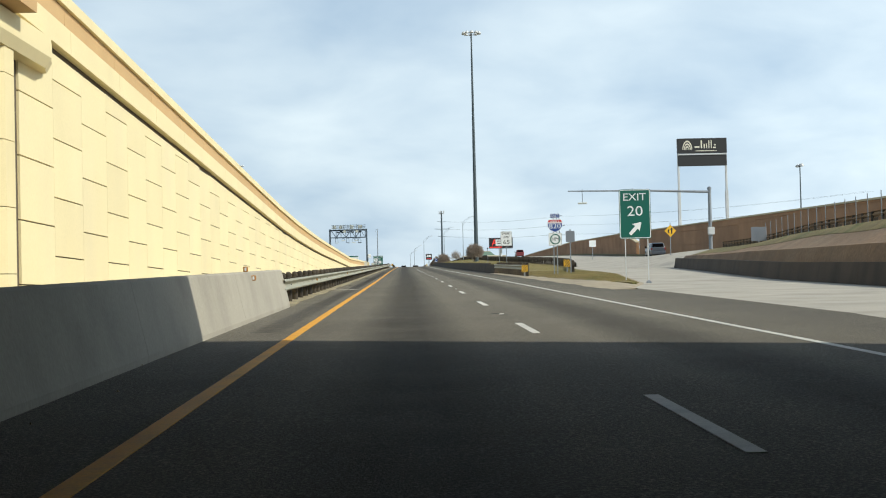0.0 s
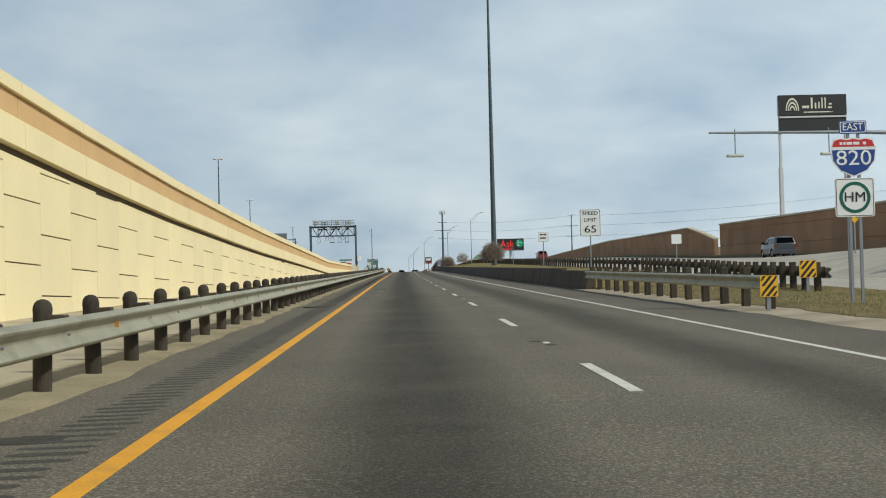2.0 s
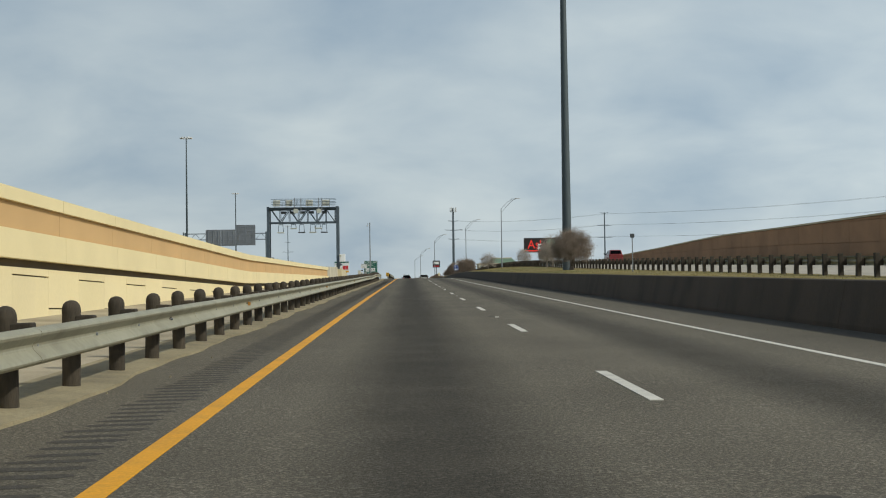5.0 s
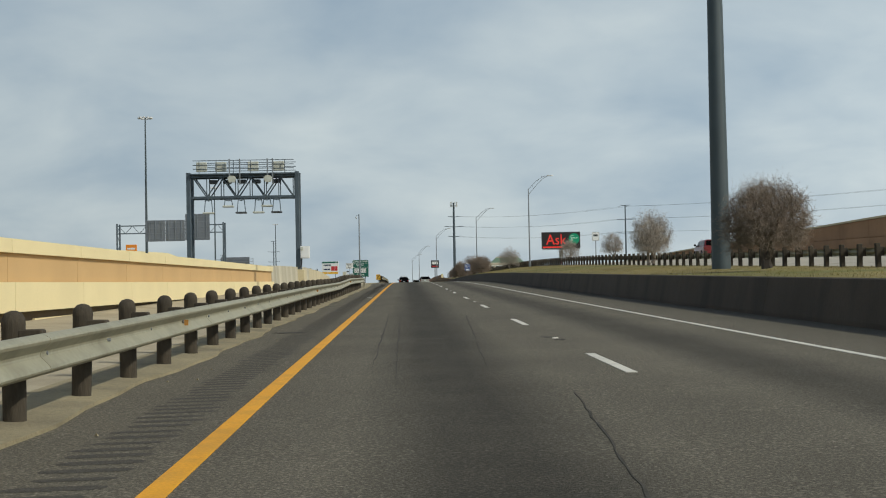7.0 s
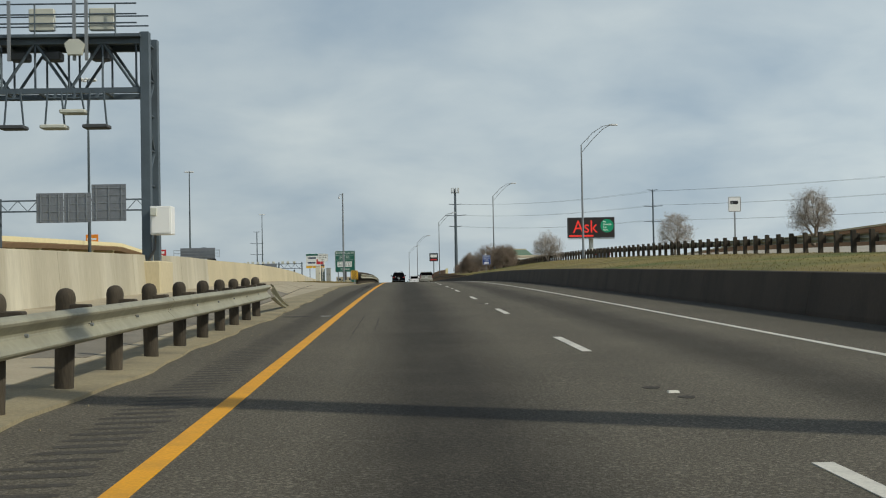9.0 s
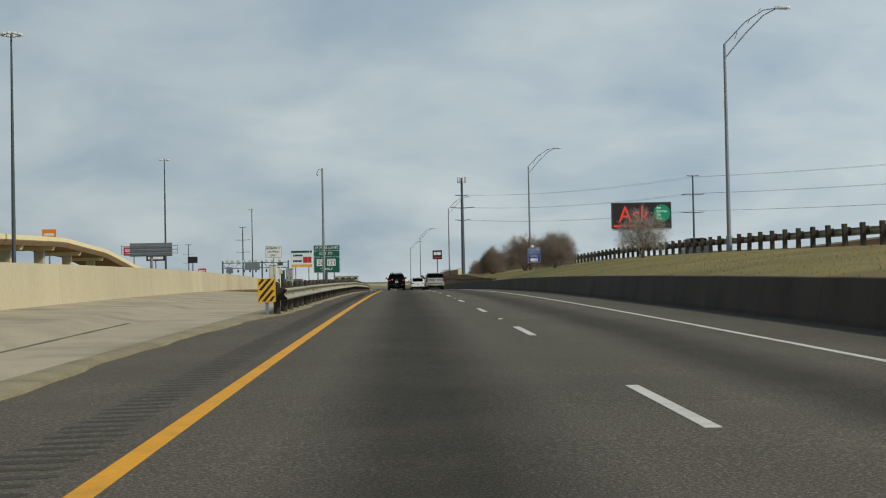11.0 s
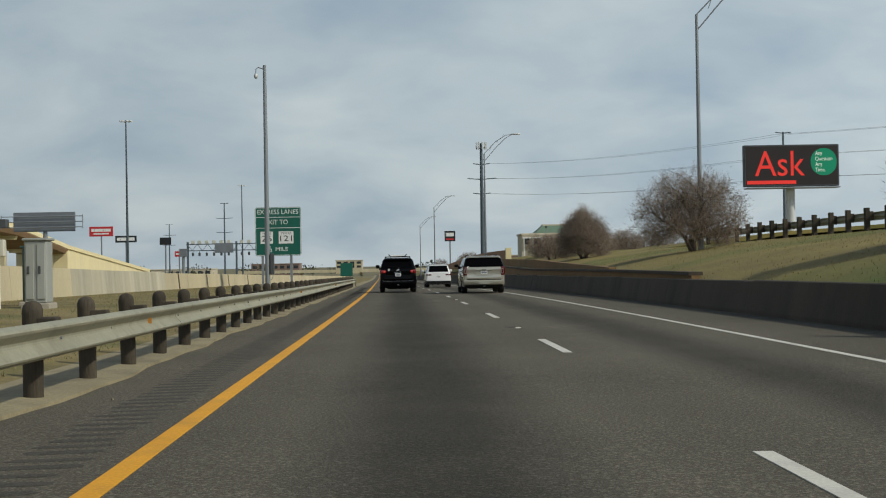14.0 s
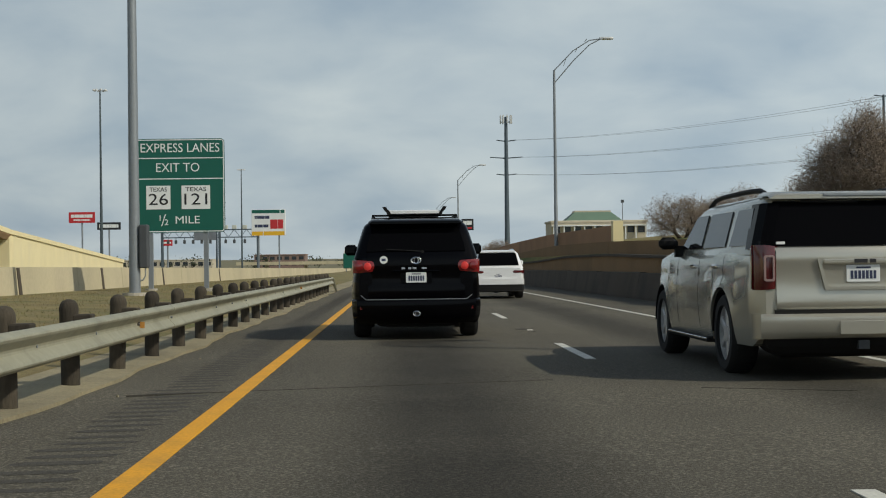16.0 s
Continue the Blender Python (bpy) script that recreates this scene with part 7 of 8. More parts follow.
        if p.get("bright_step"):
            part("step_trim", Mesh().box(min(sd * (W + 0.022), sd * (W + 0.036)), max(sd * (W + 0.022), sd * (W + 0.036)), ra + arch + 0.08, fa - arch - 0.08, clear - 0.012, clear + 0.006, bevel=0.004), "chrome", c, "bright step trim")
    # axle, spare wheel and exhaust under the tail
    part("rear_axle", Mesh().tube([(-W + 0.3, ra, r - 0.02), (W - 0.3, ra, r - 0.02)], 0.06, n=8).tube([(0, ra - 0.12, r - 0.03), (0, ra + 0.12, r - 0.03)], 0.15, n=10), "equip_dark", c)
    part("exhaust", Mesh().tube([(W * 0.45, 0.25, clear - 0.03), (W * 0.45, 1.3, clear - 0.02)], 0.045, n=8), "equip_dark", c)
    return c


def tail_lamp(c, pts_x, z0, z1, y, wrap, lit, label="red tail lamp", lens="tail_red", taper=0.0):
    """A lamp on the rear corner that wraps round the side; taper lowers its top and raises its foot at the inner end."""
    for sd in (-1, 1):
        x0, x1 = pts_x
        xs = [(x0, y + 0.012, 1.0), (x0 + 0.05, y, 0.45), (x1 - 0.07, y + 0.012, 0.0), (x1 - 0.02, y + 0.05, 0.0), (x1 + 0.006, y + 0.11, 0.0), (x1 + 0.016, y + wrap * 0.7, 0.5), (x1 + 0.018, y + wrap, 1.3)]
        me = Mesh()
        h = z1 - z0
        me.loft([[(sd * x, yy - 0.02 + 0.012 * abs(2 * k - 1) ** 3, z0 + h * (k + (0.5 - k) * taper * q)) for x, yy, q in xs] + [(sd * (x - 0.04), yy + 0.06, z0 + h * (k + (0.5 - k) * taper * q)) for x, yy, q in reversed(xs)] for k in (0, 0.08, 0.3, 0.5, 0.7, 0.92, 1)])
        lamp = part("tail_lamp", me, lens, c, label, smooth=True)
        for (lx, lz, lr, mt) in lit:
            part("bulb", Mesh().loft([[(sd * (lx + rr3 * math.cos(a)), y - 0.02 - d, lz + rr3 * math.sin(a)) for a in (i * math.pi / 8 for i in range(16))] for rr3, d in ((lr, 0.0), (lr * 0.9, 0.012), (lr * 0.6, 0.02), (lr * 0.2, 0.023))]), mt, lamp, smooth=True)


def plate(c, z, y, bars=7, w=0.31, h=0.155):
    pl = part("number_plate", Mesh().prism([(a, z + b) for a, b in rounded(w, h, 0.012)], y - 0.012, y), "sign_white", c, "white number plate with dark characters as bars")
    me = Mesh()
    for k in range(bars):
        x = -w * 0.4 + (k + 0.5) * w * 0.8 / bars
        me.box(x - w * 0.04, x + w * 0.04, y - 0.015, y - 0.0125, z - 0.05, z + 0.025)
    me.box(-w * 0.22, w * 0.22, y - 0.015, y - 0.0125, z + 0.045, z + 0.06)
    part("plate_bars", me, "plate_ink", pl)


def roof_rails(c, w, y0, y1, z, rise, material):
    for sd in (-1, 1):
        me = Mesh()
        me.tube([(sd * w, y0, z - 0.01), (sd * w, y0 + 0.25, z + rise * 0.8), (sd * w, y0 + 0.6, z + rise), (sd * w, y1 - 0.6, z + rise), (sd * w, y1 - 0.25, z + rise * 0.7), (sd * w, y1, z - 0.02)], 0.026, n=8)
        part("roof_rail", me, material, c, smooth=True)


# large black sport-utility vehicle
p = dict(w=1.98, h=1.85, l=5.2, paint="paint_black", belt=1.27, hood=1.15, clear=0.3, r=0.4, rear_axle=1.18, front_axle=4.28, roof_w=1.52, rear_rake=0.3, wind=3.95, wind_top=3.15, rw_low=0.07, rw_top=0.17, rw_w=1.5, side_glass=((0.5, 1.25, 0.22, -0.02), (1.4, 2.4, 0.05, -0.02), (2.5, 3.5, 0.02, -0.45)), handles=(1.5, 2.55), seams=(1.33, 2.45, 3.5), mirror="paint_black")
x0, y0, z0 = P(-0.205, 463.2, 0)
x1, y1, z1 = P(-0.205, 468.2, 0)
slope = math.degrees(math.atan2(z1 - z0, 5.0))
suv = car("sport_utility_vehicle", "large black sport-utility vehicle with lit red tail lamps and roof box", pose(x0, y0, z0, slope, 0, math.degrees(math.atan2(-(x1 - x0), 5.0))), p)
part("bumper", Mesh().loft([[(-0.985 + i, 0.3, z), (-0.975 + i, 0.16, z), (-0.9 + i, 0.05 - k, z), (-0.62, 0.0 - k, z), (0.62, 0.0 - k, z), (0.9 - i, 0.05 - k, z), (0.975 - i, 0.16, z), (0.985 - i, 0.3, z), (0.9, 0.42, z), (-0.9, 0.42, z)] for z, k, i in ((0.25, -0.09, 0.07), (0.31, -0.02, 0.03), (0.38, 0.015, 0.008), (0.5, 0.03, 0.0), (0.57, 0.03, 0.0), (0.605, 0.02, 0.0), (0.62, -0.03, 0.01))]), "paint_black", suv, smooth=True)
# highlight on the bumper's crease, laid on as a pale strip
part("bumper_crease", Mesh().loft([[(x, y - 0.004, z), (x, y + 0.01, z - 0.004), (x, y + 0.01, z + 0.01), (x, y - 0.004, z + 0.008)] for x, y, z in ((-0.84, -0.005, 0.68), (-0.76, -0.026, 0.612), (0.76, -0.026, 0.612), (0.84, -0.005, 0.68))]), "galv", suv, "thin pale strip painting the highlight along the bumper edge")
for sd in (-1, 1):
    part("bumper_reflector", Mesh().box(min(sd * 0.8, sd * 0.86), max(sd * 0.8, sd * 0.86), 0.01, 0.03, 0.46, 0.52, bevel=0.008), "tail_dark", suv, "small red reflector")
part("lower_valance", Mesh().loft([[(-0.66 + i, y, z), (0.66 - i, y, z), (0.66 - i, 0.45, z), (-0.66 + i, 0.45, z)] for z, y, i in ((0.19, 0.2, 0.22), (0.21, 0.15, 0.1), (0.27, 0.1, 0.0), (0.33, 0.06, 0.0))]), "black_plastic", suv)
part("tailgate", Mesh().loft([[(-0.735 + i, y, z), (-0.6, y - 0.02, z), (0.6, y - 0.02, z), (0.735 - i, y, z), (0.735 - i, 0.16, z), (-0.735 + i, 0.16, z)] for z, y, i in ((0.63, 0.085, 0.02), (0.66, 0.072, 0.0), (0.8, 0.066, 0.0), (0.84, 0.084, 0.0), (1.0, 0.086, 0.0), (1.06, 0.066, 0.0), (1.2, 0.07, 0.0), (1.28, 0.09, 0.0), (1.33, 0.125, 0.02))]), "paint_black", suv, smooth=True)
tail_lamp(suv, (0.635, 0.96), 1.02, 1.215, 0.06, 0.36, [(0.735, 1.118, 0.06, "tail_lit"), (0.87, 1.118, 0.068, "tail_red")], taper=0.35)
plate(suv, 0.945, 0.058)
part("plate_recess", Mesh().box(-0.24, 0.24, 0.06, 0.084, 0.85, 1.04, bevel=0.006), "paint_black", suv)
part("tailgate_handle", Mesh().box(-0.36, 0.36, 0.03, 0.085, 1.035, 1.055, bevel=0.008), "paint_black", suv)
part("emblem", Mesh().tube([(0.072 * math.cos(a), 0.052, 1.2 + 0.048 * math.sin(a)) for a in (i * math.pi / 9 for i in range(19))], 0.011, n=5).tube([(0.034 * math.cos(a), 0.052, 1.2 + 0.046 * math.sin(a)) for a in (i * math.pi / 6 for i in range(13))], 0.008, n=5), "chrome", suv, "chrome oval emblem")
text_bars(suv, "badge", "chrome", -0.22, 0.22, 1.085, 0.028, 0.045, 8, 41)
part("sticker", Mesh().tube([(-0.49, 0.06, 1.215), (-0.49, 0.046, 1.215)], 0.06, n=18), "sign_white", suv, "round white sticker")
part("sticker_mark", Mesh().box(-0.52, -0.46, 0.042, 0.046, 1.2, 1.235), "plate_ink", suv)
part("hitch_cover", Mesh().loft([[(0.06 * k * math.cos(a), y, 0.4 + 0.045 * k * math.sin(a)) for a in (i * math.pi / 10 for i in range(20))] for y, k in ((0.03, 1), (-0.035, 1), (-0.042, 0.9))]), "black_plastic", suv, "oval hitch cover")
part("hitch_ring", Mesh().tube([(0.05 * math.cos(a), -0.044, 0.4 + 0.036 * math.sin(a)) for a in (i * math.pi / 10 for i in range(21))], 0.006, n=5).tube([(0.026 * math.cos(a), -0.044, 0.4 + 0.02 * math.sin(a)) for a in (0.5 + i * math.pi / 8 for i in range(13))], 0.006, n=5), "chrome", suv, "bright oval ring")
part("wiper", Mesh().tube([(-0.02, 0.115, 1.345), (0.1, 0.12, 1.34), (-0.45, 0.135, 1.375)], 0.009, n=5), "black_plastic", suv)
part("wiper_hub", Mesh().tube([(0.1, 0.09, 1.335), (0.1, 0.14, 1.335)], 0.025, n=10), "black_plastic", suv)
part("high_brake_lamp", Mesh().box(-0.13, 0.13, 0.215, 0.25, 1.79, 1.808), "tail_red", suv)
part("spoiler", Mesh().loft([[(-0.72, y, z), (0.72, y, z), (0.66, y, z + 0.035), (-0.66, y, z + 0.035)] for y, z in ((0.2, 1.765), (0.24, 1.785), (0.4, 1.81), (0.75, 1.83))]), "paint_black", suv, smooth=True)
roof_rails(suv, 0.66, 0.9, 3.0, 1.85, 0.07, "black_plastic")
for y in (1.1, 2.3):
    part("crossbar", Mesh().box(-0.68, 0.68, y - 0.04, y + 0.04, 1.91, 1.94, bevel=0.01), "black_plastic", suv)
part("rack_tray", Mesh().loft([[(-0.42, y, z), (0.42, y, z), (0.4, y, z + 0.04), (-0.4, y, z + 0.04)] for y, z in ((0.95, 1.95), (1.1, 1.97), (2.4, 1.97), (2.55, 1.95))]), "sign_white", suv, "white rack tray")
for sd in (-1, 1):
    part("rack_horn", Mesh().loft([[(sd * (0.43 + o), y, z) for y in (0.95, 1.15)] + [(sd * (0.49 + o), y, z) for y in (1.15, 0.95)] for z, o in ((1.93, -0.06), (1.98, -0.04), (2.02, 0.0), (2.06, 0.02))]), "black_plastic", suv)

# champagne-silver sport-utility vehicle in the next lane
p = dict(w=2.045, h=1.77, l=5.18, paint="paint_silver", belt=1.22, hood=1.16, clear=0.32, r=0.4, rear_axle=1.24, front_axle=4.26, roof_w=1.62, rear_rake=0.24, wind=3.75, wind_top=3.0, rw_low=0.03, rw_top=0.1, rw_w=1.74, side_glass=((0.42, 1.12, 0.14, -0.02), (1.3, 2.22, 0.03, -0.02), (2.34, 3.3, 0.02, -0.42)), handles=(1.42, 2.42), seams=(1.22, 2.28, 3.35), mirror="black_plastic", mirror_h=0.14, handle="chrome", bright_step=True)
x0, y0, z0 = P(3.79, 455.3, 0)
x1, y1, z1 = P(3.79, 460.3, 0)
yuk = car("sport_utility_vehicle", "champagne silver sport-utility vehicle with dark glass and roof rails", pose(x0, y0, z0, slope, 0, math.degrees(math.atan2(-(x1 - x0), 5.0))), p)
part("bumper", Mesh().loft([[(-1.0, 0.2, z), (-0.95, 0.06, z), (-0.62, 0.0 - k, z), (0.62, 0.0 - k, z), (0.95, 0.06, z), (1.0, 0.2, z), (0.94, 0.4, z), (-0.94, 0.4, z)] for z, k in ((0.4, -0.06), (0.43, -0.01), (0.47, 0.02), (0.56, 0.04), (0.6, 0.035), (0.63, -0.02))]), "paint_silver", yuk, smooth=True)
part("lower_valance", Mesh().loft([[(-0.9 + i, y, z), (0.9 - i, y, z), (0.9 - i, 0.45, z), (-0.9 + i, 0.45, z)] for z, y, i in ((0.22, 0.24, 0.2), (0.26, 0.16, 0.1), (0.33, 0.1, 0.02), (0.41, 0.06, 0.0))]), "black_plastic", yuk)
part("plate_pocket", Mesh().box(-0.25, 0.25, -0.046, 0.0, 0.44, 0.565, bevel=0.004), "paint_silver", yuk)
part("tailgate", Mesh().loft([[(-0.8, y, z), (-0.7, y - 0.012, z), (0.7, y - 0.012, z), (0.8, y, z), (0.8, 0.16, z), (-0.8, 0.16, z)] for z, y in ((0.66, 0.085), (0.685, 0.06), (0.74, 0.05), (0.8, 0.066), (1.08, 0.07), (1.1, 0.062), (1.2, 0.066), (1.235, 0.09))]), "paint_silver", yuk, smooth=True)
part("tailgate_gap", Mesh().box(-0.82, 0.82, 0.06, 0.14, 0.625, 0.665), "black_plastic", yuk)
me = Mesh()
ring(me, [(a, 0.985 + b) for a, b in ((-0.43, 0.15), (0.43, 0.15), (0.36, -0.14), (-0.36, -0.14))], [(a, 0.985 + b) for a, b in ((-0.39, 0.1), (0.39, 0.1), (0.33, -0.11), (-0.33, -0.11))], 0.028, 0.062)
part("tailgate_recess", me, "paint_silver", yuk)
part("handle_bar", Mesh().box(-0.38, 0.38, 0.012, 0.062, 1.085, 1.13, bevel=0.012), "paint_silver", yuk)
text_bars(yuk, "badge", "sign_black", -0.13, 0.13, 1.108, 0.036, 0.012, 4, 43)
plate(yuk, 0.995, 0.056)
tail_lamp(yuk, (0.81, 0.985), 0.85, 1.265, 0.065, 0.15, [], lens="tail_dark", taper=0.06)
for sd in (-1, 1):
    me = Mesh()
    ring(me, [(sd * (0.872 + a), 1.05 + b) for a, b in rounded(0.1, 0.24, 0.02)], [(sd * (0.872 + a), 1.05 + b) for a, b in rounded(0.064, 0.2, 0.012)], 0.03, 0.05)
    part("lamp_frame", me, "tail_clear", yuk, "clear C-shaped light guide")
    part("corner_glass", Mesh().loft([[(sd * 0.8, 0.125, z), (sd * (0.93 - t), 0.135 + 0.0, z), (sd * (0.965 - t), 0.3, z), (sd * (0.9 - t), 0.32, z)] for z, t in ((1.25, 0.0), (1.3, 0.01))]), "car_glass", yuk)
    part("corner_pillar", Mesh().loft([[(sd * (0.83 - t), 0.115 + k, z), (sd * (0.94 - t), 0.13 + k, z), (sd * (0.985 - t), 0.25 + k, z), (sd * (0.985 - t), 0.44 + k * 1.4, z), (sd * (0.9 - t), 0.44 + k * 1.4, z)] for z, t, k in ((1.23, 0.0, 0.0), (1.66, 0.138, 0.17))]), "car_glass", yuk, "dark wraparound corner glass")
part("wiper", Mesh().tube([(-0.5, 0.28, 1.67), (0.05, 0.3, 1.66)], 0.012, n=5), "black_plastic", yuk)
part("spoiler", Mesh().loft([[(-0.8, y, z), (0.8, y, z), (0.74, y, z + 0.04), (-0.74, y, z + 0.04)] for y, z in ((0.24, 1.695), (0.32, 1.725), (0.7, 1.74))]), "paint_silver", yuk, smooth=True)
part("high_brake_lamp", Mesh().box(-0.3, 0.3, 0.228, 0.26, 1.715, 1.745, bevel=0.006), "galv", yuk)
roof_rails(yuk, 0.7, 0.65, 2.95, 1.755, 0.065, "black_plastic")
part("sticker", Mesh().box(-0.78, -0.7, 0.118, 0.126, 1.27, 1.295), "sign_white", yuk)
part("hitch", Mesh().box(-0.05, 0.05, 0.05, 0.3, 0.3, 0.38), "equip_dark", yuk)
for x in (-0.35, 0.3):
    part("chassis_beam", Mesh().box(x - 0.05, x + 0.05, 0.3, 4.4, 0.28, 0.38), "equip_dark", yuk)
part("spare_wheel", Mesh().tube([(0.05, 0.75, 0.3), (0.05, 0.75, 0.45)], 0.34, n=20), "rubber", yuk)

# small white sport-utility vehicle further ahead
p = dict(w=1.84, h=1.67, l=4.7, paint="paint_white", belt=1.08, hood=1.02, clear=0.24, r=0.35, rear_axle=0.95, front_axle=3.75, roof_w=1.36, rear_rake=0.34, wind=3.45, wind_top=2.7, rw_low=0.05, rw_top=0.12, rw_w=1.42, side_glass=((0.55, 1.05, 0.25, -0.02), (1.2, 2.05, 0.03, -0.02), (2.15, 3.05, 0.02, -0.42)), handles=(1.3, 2.2), seams=(1.12, 2.1, 3.1), mirror="paint_white")
x0, y0, z0 = P(2.98, 488.0, 0)
wsu = car("sport_utility_vehicle", "small white sport-utility vehicle with dark lower bumper", pose(x0, y0, z0, slope, 0, math.degrees(math.atan2(-(P(2.98, 492.2)[0] - x0), 4.2))), p)
part("bumper", Mesh().loft([[(-0.88, 0.2, z), (-0.82, 0.06, z), (-0.5, 0.0, z), (0.5, 0.0, z), (0.82, 0.06, z), (0.88, 0.2, z), (0.8, 0.36, z), (-0.8, 0.36, z)] for z in (0.26, 0.3, 0.46, 0.48)]), "black_plastic", wsu, smooth=True)
part("bumper_upper", Mesh().loft([[(-0.9, 0.2, z), (-0.84, 0.05, z), (-0.5, 0.01, z), (0.5, 0.01, z), (0.84, 0.05, z), (0.9, 0.2, z), (0.82, 0.36, z), (-0.82, 0.36, z)] for z in (0.485, 0.52, 0.66, 0.68)]), "paint_white", wsu, smooth=True)
tail_lamp(wsu, (0.5, 0.9), 0.86, 0.97, 0.08, 0.28, [], lens="tail_dark", taper=0.3)
plate(wsu, 0.78, 0.09)
part("emblem", Mesh().tube([(0, 0.1, 0.95), (0, 0.085, 0.95)], 0.055, n=16), "chrome", wsu)
part("spoiler", Mesh().loft([[(-0.64, y, z), (0.64, y, z), (0.6, y, z + 0.03), (-0.6, y, z + 0.03)] for y, z in ((0.36, 1.58), (0.42, 1.6), (0.7, 1.63))]), "paint_white", wsu)
roof_rails(wsu, 0.6, 0.7, 2.6, 1.64, 0.05, "chrome")


def far_car(u, s, h0, label, paint, turn=0.0):
    q = dict(w=1.95, h=1.8, l=5.0, paint=paint, belt=1.18, hood=1.1, clear=0.28, r=0.38, rear_axle=1.0, front_axle=4.0, roof_w=1.5, rear_rake=0.3, wind=3.7, wind_top=3.0, rw_low=0.05, rw_top=0.12, rw_w=1.5, side_glass=((0.5, 1.15, 0.2, -0.02), (1.3, 2.25, 0.03, -0.02), (2.35, 3.3, 0.02, -0.42)), handles=(1.4, 2.4), seams=(1.22, 2.28, 3.35), mirror="black_plastic")
    x, y, z = P(u, s, h0)
    c = car("sport_utility_vehicle", label, pose(x, y, z, 0, 0, turn), q)
    part("bumper", Mesh().box(-0.93, 0.93, 0.0, 0.25, 0.3, 0.65, bevel=0.05), paint, c)
    tail_lamp(c, (0.72, 0.96), 0.85, 1.15, 0.09, 0.2, [])
    plate(c, 0.8, 0.09)


far_car(32.5, 168.0, front_h(170) + 0.02, "dark grey vehicle on the frontage road", "paint_grey")
far_car(28.0, 322.0, front_h(325) + 0.01, "dark red vehicle on the frontage road", "paint_red")
far_car(26.0, 430.0, front_h(432) + 0.01, "dark vehicle on the frontage road by the rail", "paint_grey")


# ---- trees and scrub ----
def bare_tree(u, s, h0, height, width, label, seed, n=735, twig="twig", kind="tree"):
    """A leafless tree: limbs that fork from low down towards points spread through a rounded crown, then fine twigs."""
    r = random.Random(seed)
    t0 = thing(kind, label, "tree", place(u, s, h0), group="bare trees")
    trunk, crown = Mesh(), Mesh()
    n = int(n * 1.7)
    bumps = [(r.uniform(0, 6.28), r.uniform(0.03, 0.08), r.choice((2, 3, 5))) for _ in range(3)]
    pts = []
    while len(pts) < n:
        d = Vector((r.gauss(0, 1), r.gauss(0, 1), r.gauss(0, 1))).normalized()
        if d.z < -0.6:
            continue
        a = math.atan2(d.y, d.x)
        k = (0.25 + 0.75 * r.random() ** 0.42) * (1 + sum(q * math.sin(a * m + f + 2 * d.z) for f, q, m in bumps))
        pts.append(Vector((d.x * k * width / 2, d.y * k * width / 2, height * (0.42 + 0.55 * d.z * k))))

    def limb(p, q, r0, r1, big):
        mid = p.lerp(q, 0.5) + Vector((r.uniform(-1, 1), r.uniform(-1, 1), r.uniform(-0.2, 0.8))) * (q - p).length * 0.1
        (trunk if big else crown).tube([p, mid, q], [r0, (r0 + r1) / 2, r1], n=6 if big else 3, caps=False)

    def grow(p, sub, lev):
        m = len(sub)
        r0 = 0.0055 + 0.0048 * (m - 1) ** 0.5
        if m == 1:
            limb(p, sub[0], r0, 0.005, False)
            return
        c = sum(sub, Vector()) / m
        f = 0.16 if lev == 0 else r.uniform(0.3, 0.48)
        q = p.lerp(c, f) + Vector((r.uniform(-1, 1), r.uniform(-1, 1), r.uniform(-0.4, 0.6))) * (c - p).length * 0.06
        limb(p, q, r0 * 1.15, r0 * 0.85, m > 24)
        cuts = 3 if lev < 2 and m > 30 else 2
        groups = [sub]
        for _ in range(cuts - 1):
            groups.sort(key=len)
            big = groups.pop()
            ax = Vector((r.gauss(0, 1), r.gauss(0, 1), r.gauss(0, 0.7))).normalized()
            big = sorted(big, key=lambda v: v.dot(ax))
            k = max(1, int(len(big) * r.uniform(0.38, 0.62)))
            groups += [big[:k], big[k:]]
        for g in groups:
            if g:
                grow(q, g, lev + 1)
    grow(Vector((0, 0, -0.3)), pts, 0)
    for q in pts:
        out = Vector((q.x, q.y, (q.z - height * 0.25) * 0.9)).normalized()
        for k in range(22):
            d = (out * 0.55 + Vector((r.gauss(0, 1), r.gauss(0, 1), r.gauss(0.15, 0.9))) * 0.7).normalized()
            b = q - out * r.uniform(-0.02, 0.5) * height / 3.6 + Vector((r.gauss(0, 1), r.gauss(0, 1), r.gauss(0, 1))) * 0.035 * height
            e = b + d * r.uniform(0.1, 0.28) * height / 3.6
            w = d.orthogonal().normalized() * 0.0065
            w2 = d.cross(w).normalized() * 0.0065
            crown.add([b + w, b - w, b + w2, e], [(0, 1, 3), (1, 2, 3), (2, 0, 3)])
    part("trunk", trunk, "bark_pale" if twig == "twig_pale" else "bark", t0, smooth=True, recalc=False)
    part("crown", crown, twig, t0, "leafless twiggy crown", recalc=False)


bare_tree(13.15, 250.7, 1.25, 3.3, 3.65, "leafless rounded tree on the grass bank beside the mast", 3, n=910)
bare_tree(15.2, 284.8, 1.6, 3.2, 2.8, "pale leafless tree on the grass bank", 5, n=350, twig="twig_pale")
bare_tree(14.3, 281.0, 1.5, 2.4, 2.0, "pale leafless tree with an open crown", 15, n=192, twig="twig_pale")
bare_tree(17.9, 318.0, 2.0, 2.4, 2.2, "pale small leafless tree by the frontage rail", 6, n=192, twig="twig_pale")
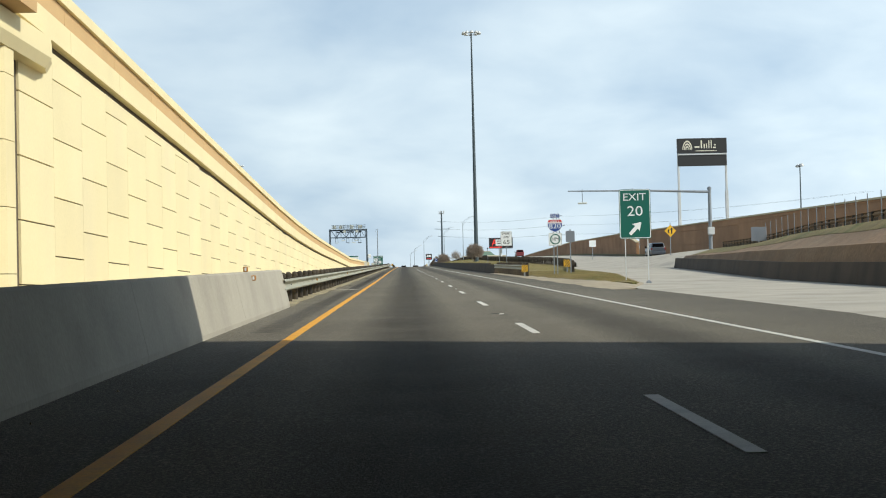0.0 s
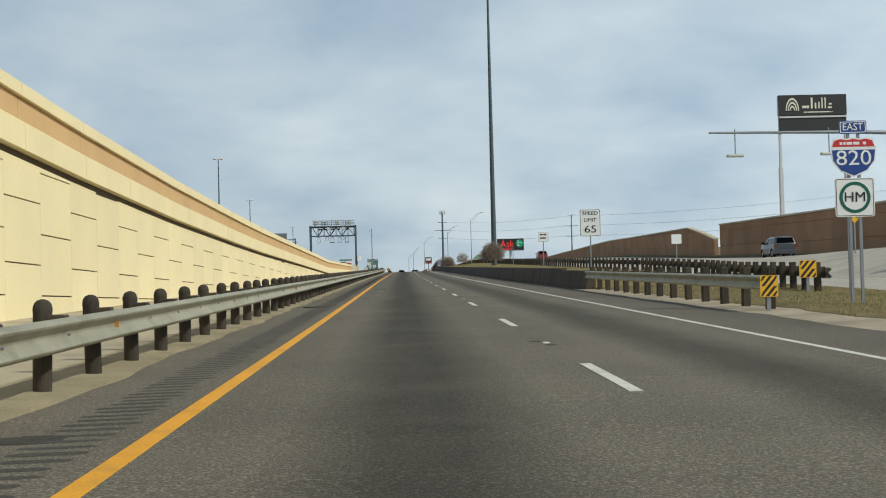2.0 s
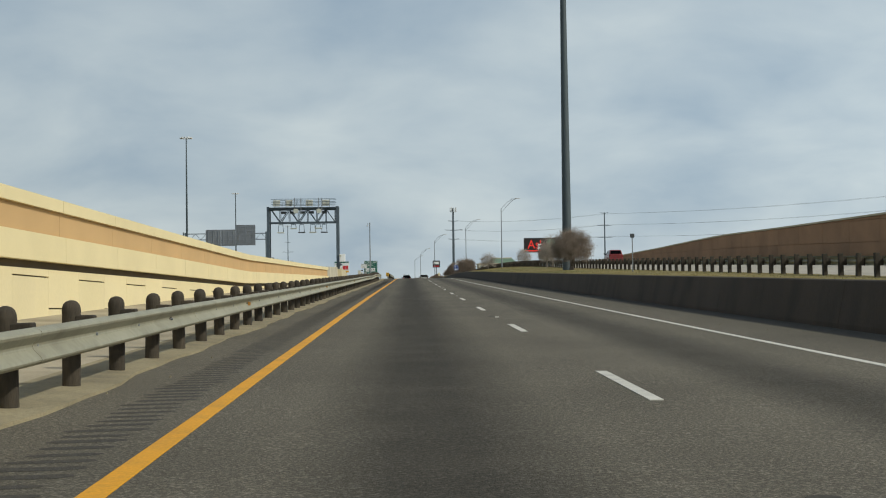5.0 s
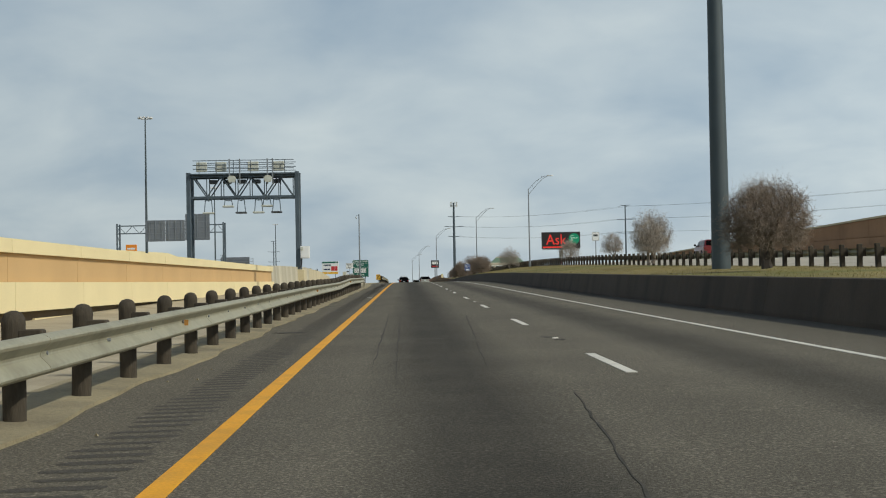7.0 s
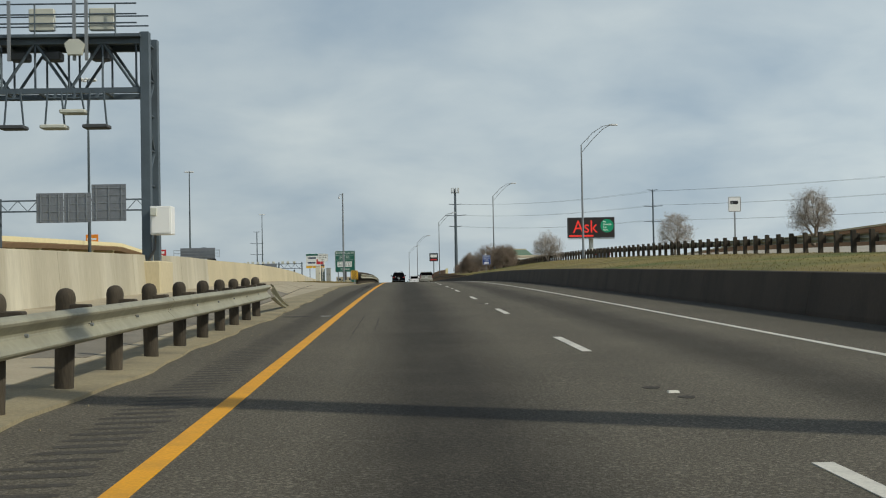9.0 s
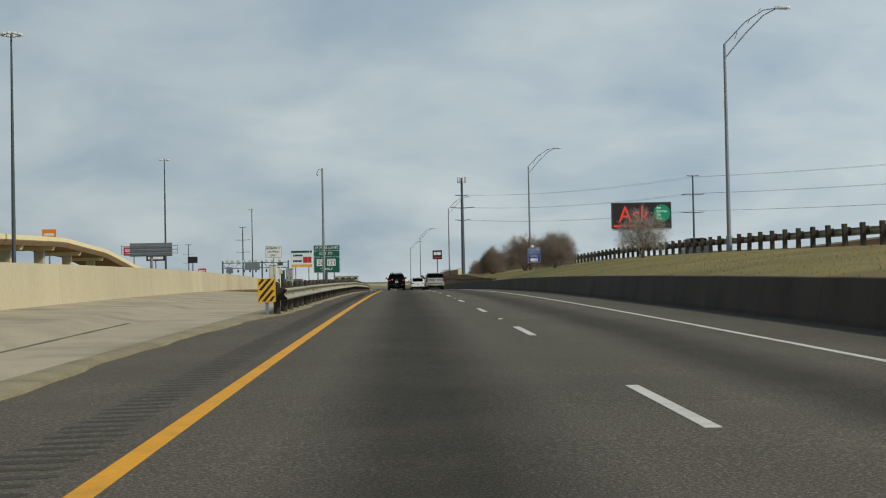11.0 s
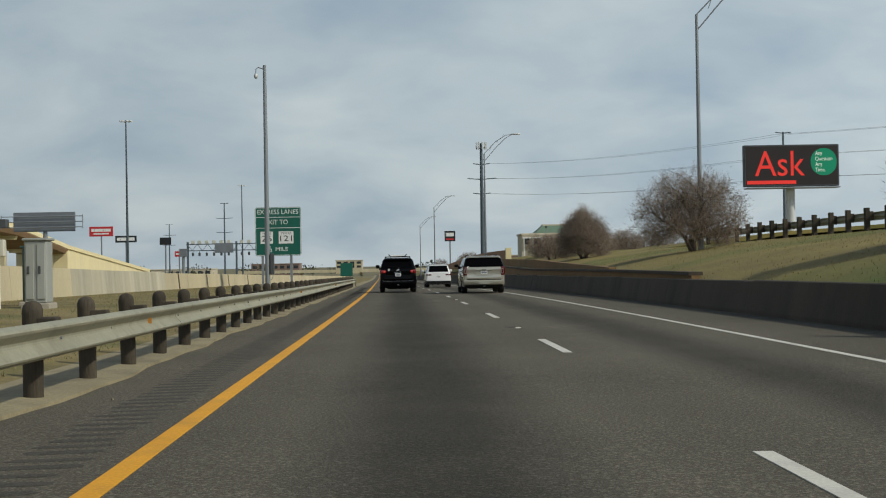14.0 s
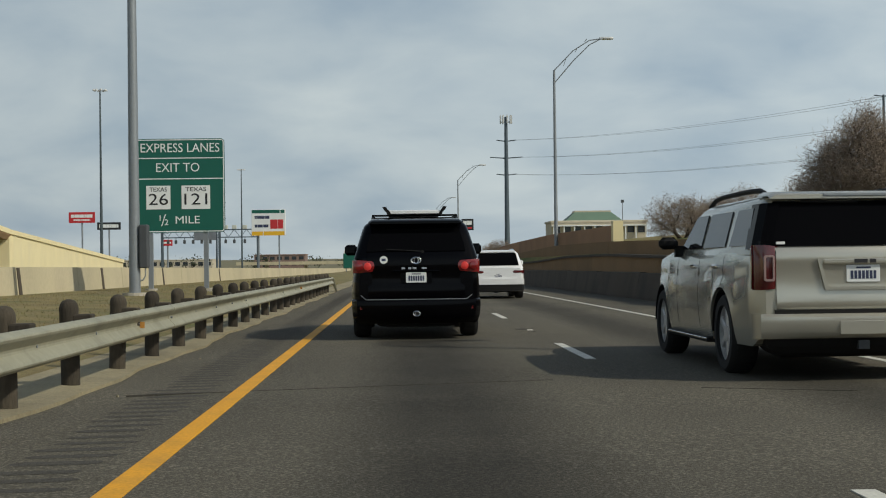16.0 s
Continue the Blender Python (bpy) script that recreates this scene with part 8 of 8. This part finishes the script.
bare_tree(15.2, 400.0, 1.9, 3.4, 3.5, "pale open leafless tree by the frontage rail", 25, n=300, twig="twig_pale")
bare_tree(17.3, 345.0, 1.9, 2.6, 2.6, "pale small leafless tree by the rail", 16, n=192, twig="twig_pale")
bare_tree(12.44, 422.5, 1.4, 3.25, 3.4, "dense leafless tree on the slope", 7, n=910)
bare_tree(13.1, 453.0, 1.6, 4.0, 4.7, "broad dense leafless tree on the slope", 8, n=980)
bare_tree(11.87, 477.5, 1.5, 3.7, 3.55, "wide rounded leafless tree on the slope", 9, n=1050)
for k, (u, s, hh, ww) in enumerate(((11.3, 488, 2.2, 3.2), (14.6, 490, 2.8, 3.6), (17.6, 494, 2.6, 3.4), (12.6, 503, 2.4, 3.6), (15.4, 510, 2.0, 3.0), (17.6, 519, 2.3, 2.6), (20.4, 524, 2.2, 3.0))):
    bare_tree(u, s, 1.6 + (s - 488) * 0.03, hh, ww, "low rounded leafless bush in the scrub on the slope", 40 + k, n=402, twig="twig_pale" if s > 508 else "twig")
for k, (u, s, hh, ww) in enumerate(((24.0, 530, 2.4, 3.2), (33, 560, 3.5, 4.5), (42, 590, 4, 5), (15.5, 640, 3.0, 4.5), (18, 690, 3.4, 5), (14.5, 735, 3.0, 4.5))):
    bare_tree(u, s, 2.4 if u < 30 else 3.0, hh, ww, "leafless scrub tree on the far slope", 60 + k, n=350)
# far tree line on both sides, uncountable
far = Mesh()
r = random.Random(77)
for k in range(230):
    u = r.uniform(-420, 420)
    s = r.uniform(1150, 1500)
    if abs(u) < 25:
        continue
    x, y, z = P(u, s, -1.0)
    hh = r.uniform(4, 9)
    for j in range(26):
        c = Vector((x + r.gauss(0, hh * 0.35), y + r.gauss(0, 2), z + hh * r.uniform(0.1, 1.0) ** 0.8))
        d = r.uniform(0.5, 1.2)
        pts = [c + Vector((r.uniform(-1, 1), r.uniform(-1, 1), r.uniform(-1, 1))) * d for _ in range(4)]
        far.add(pts, [(0, 1, 2), (0, 2, 3), (0, 3, 1), (1, 3, 2)])
tl = new("tree_line", far.data("tree_line", M["cedar"]))
tagged(tl, "dark ragged line of distant winter trees", "trees", kind="stuff")

# tufts of dry grass
def tufts(name, label, area, count, size, seed, blade="grass_blade"):
    rr2 = random.Random(seed)
    me = Mesh()
    for k in range(count):
        u, s, h = area(rr2)
        x, y, z = P(u, s, h)
        a = rr2.uniform(0, math.pi)
        ll = size * rr2.uniform(0.5, 1.4)
        dxx, dyy = math.cos(a) * 0.012, math.sin(a) * 0.012
        ox, oy = rr2.uniform(-0.6, 0.6) * ll, rr2.uniform(-0.6, 0.6) * ll
        me.add([(x - dxx, y - dyy, z - 0.02), (x + dxx, y + dyy, z - 0.02), (x + ox, y + oy, z + ll)], [(0, 1, 2)])
    ob = new(name, me.data(name, M[blade]))
    tagged(ob, label, "grass", kind="stuff")


def gore_area(q):
    s = q.uniform(59.5, 110)
    row = grass_row(s)
    u = q.uniform(row[0][0], row[-1][0])
    return u, s, lin(u, *row)


def bank_area(q):
    s = q.uniform(112, 470)
    sec = bank_section(s)
    u = q.uniform(7.9, sec[-1][0] - 0.1)
    h = lin(u, *sec)
    return u, s, h


def median_area(q):
    s = q.uniform(406, 540)
    u = q.uniform(-13.6, -4.5)
    return u, s, lin(u, (-14, 0.3), (-11, 0.32), (-8, 0.24), (-5.4, 0.1), (-4.2, 0.02))


tufts("gore_tufts", "tufts of dry grass in the gore", gore_area, 48000, 0.032, 1)
tufts("bank_tufts", "dry grass blades on the bank", bank_area, 34000, 0.055, 2, "bank_blade")
tufts("median_tufts", "dry grass blades on the median", median_area, 22000, 0.045, 3)
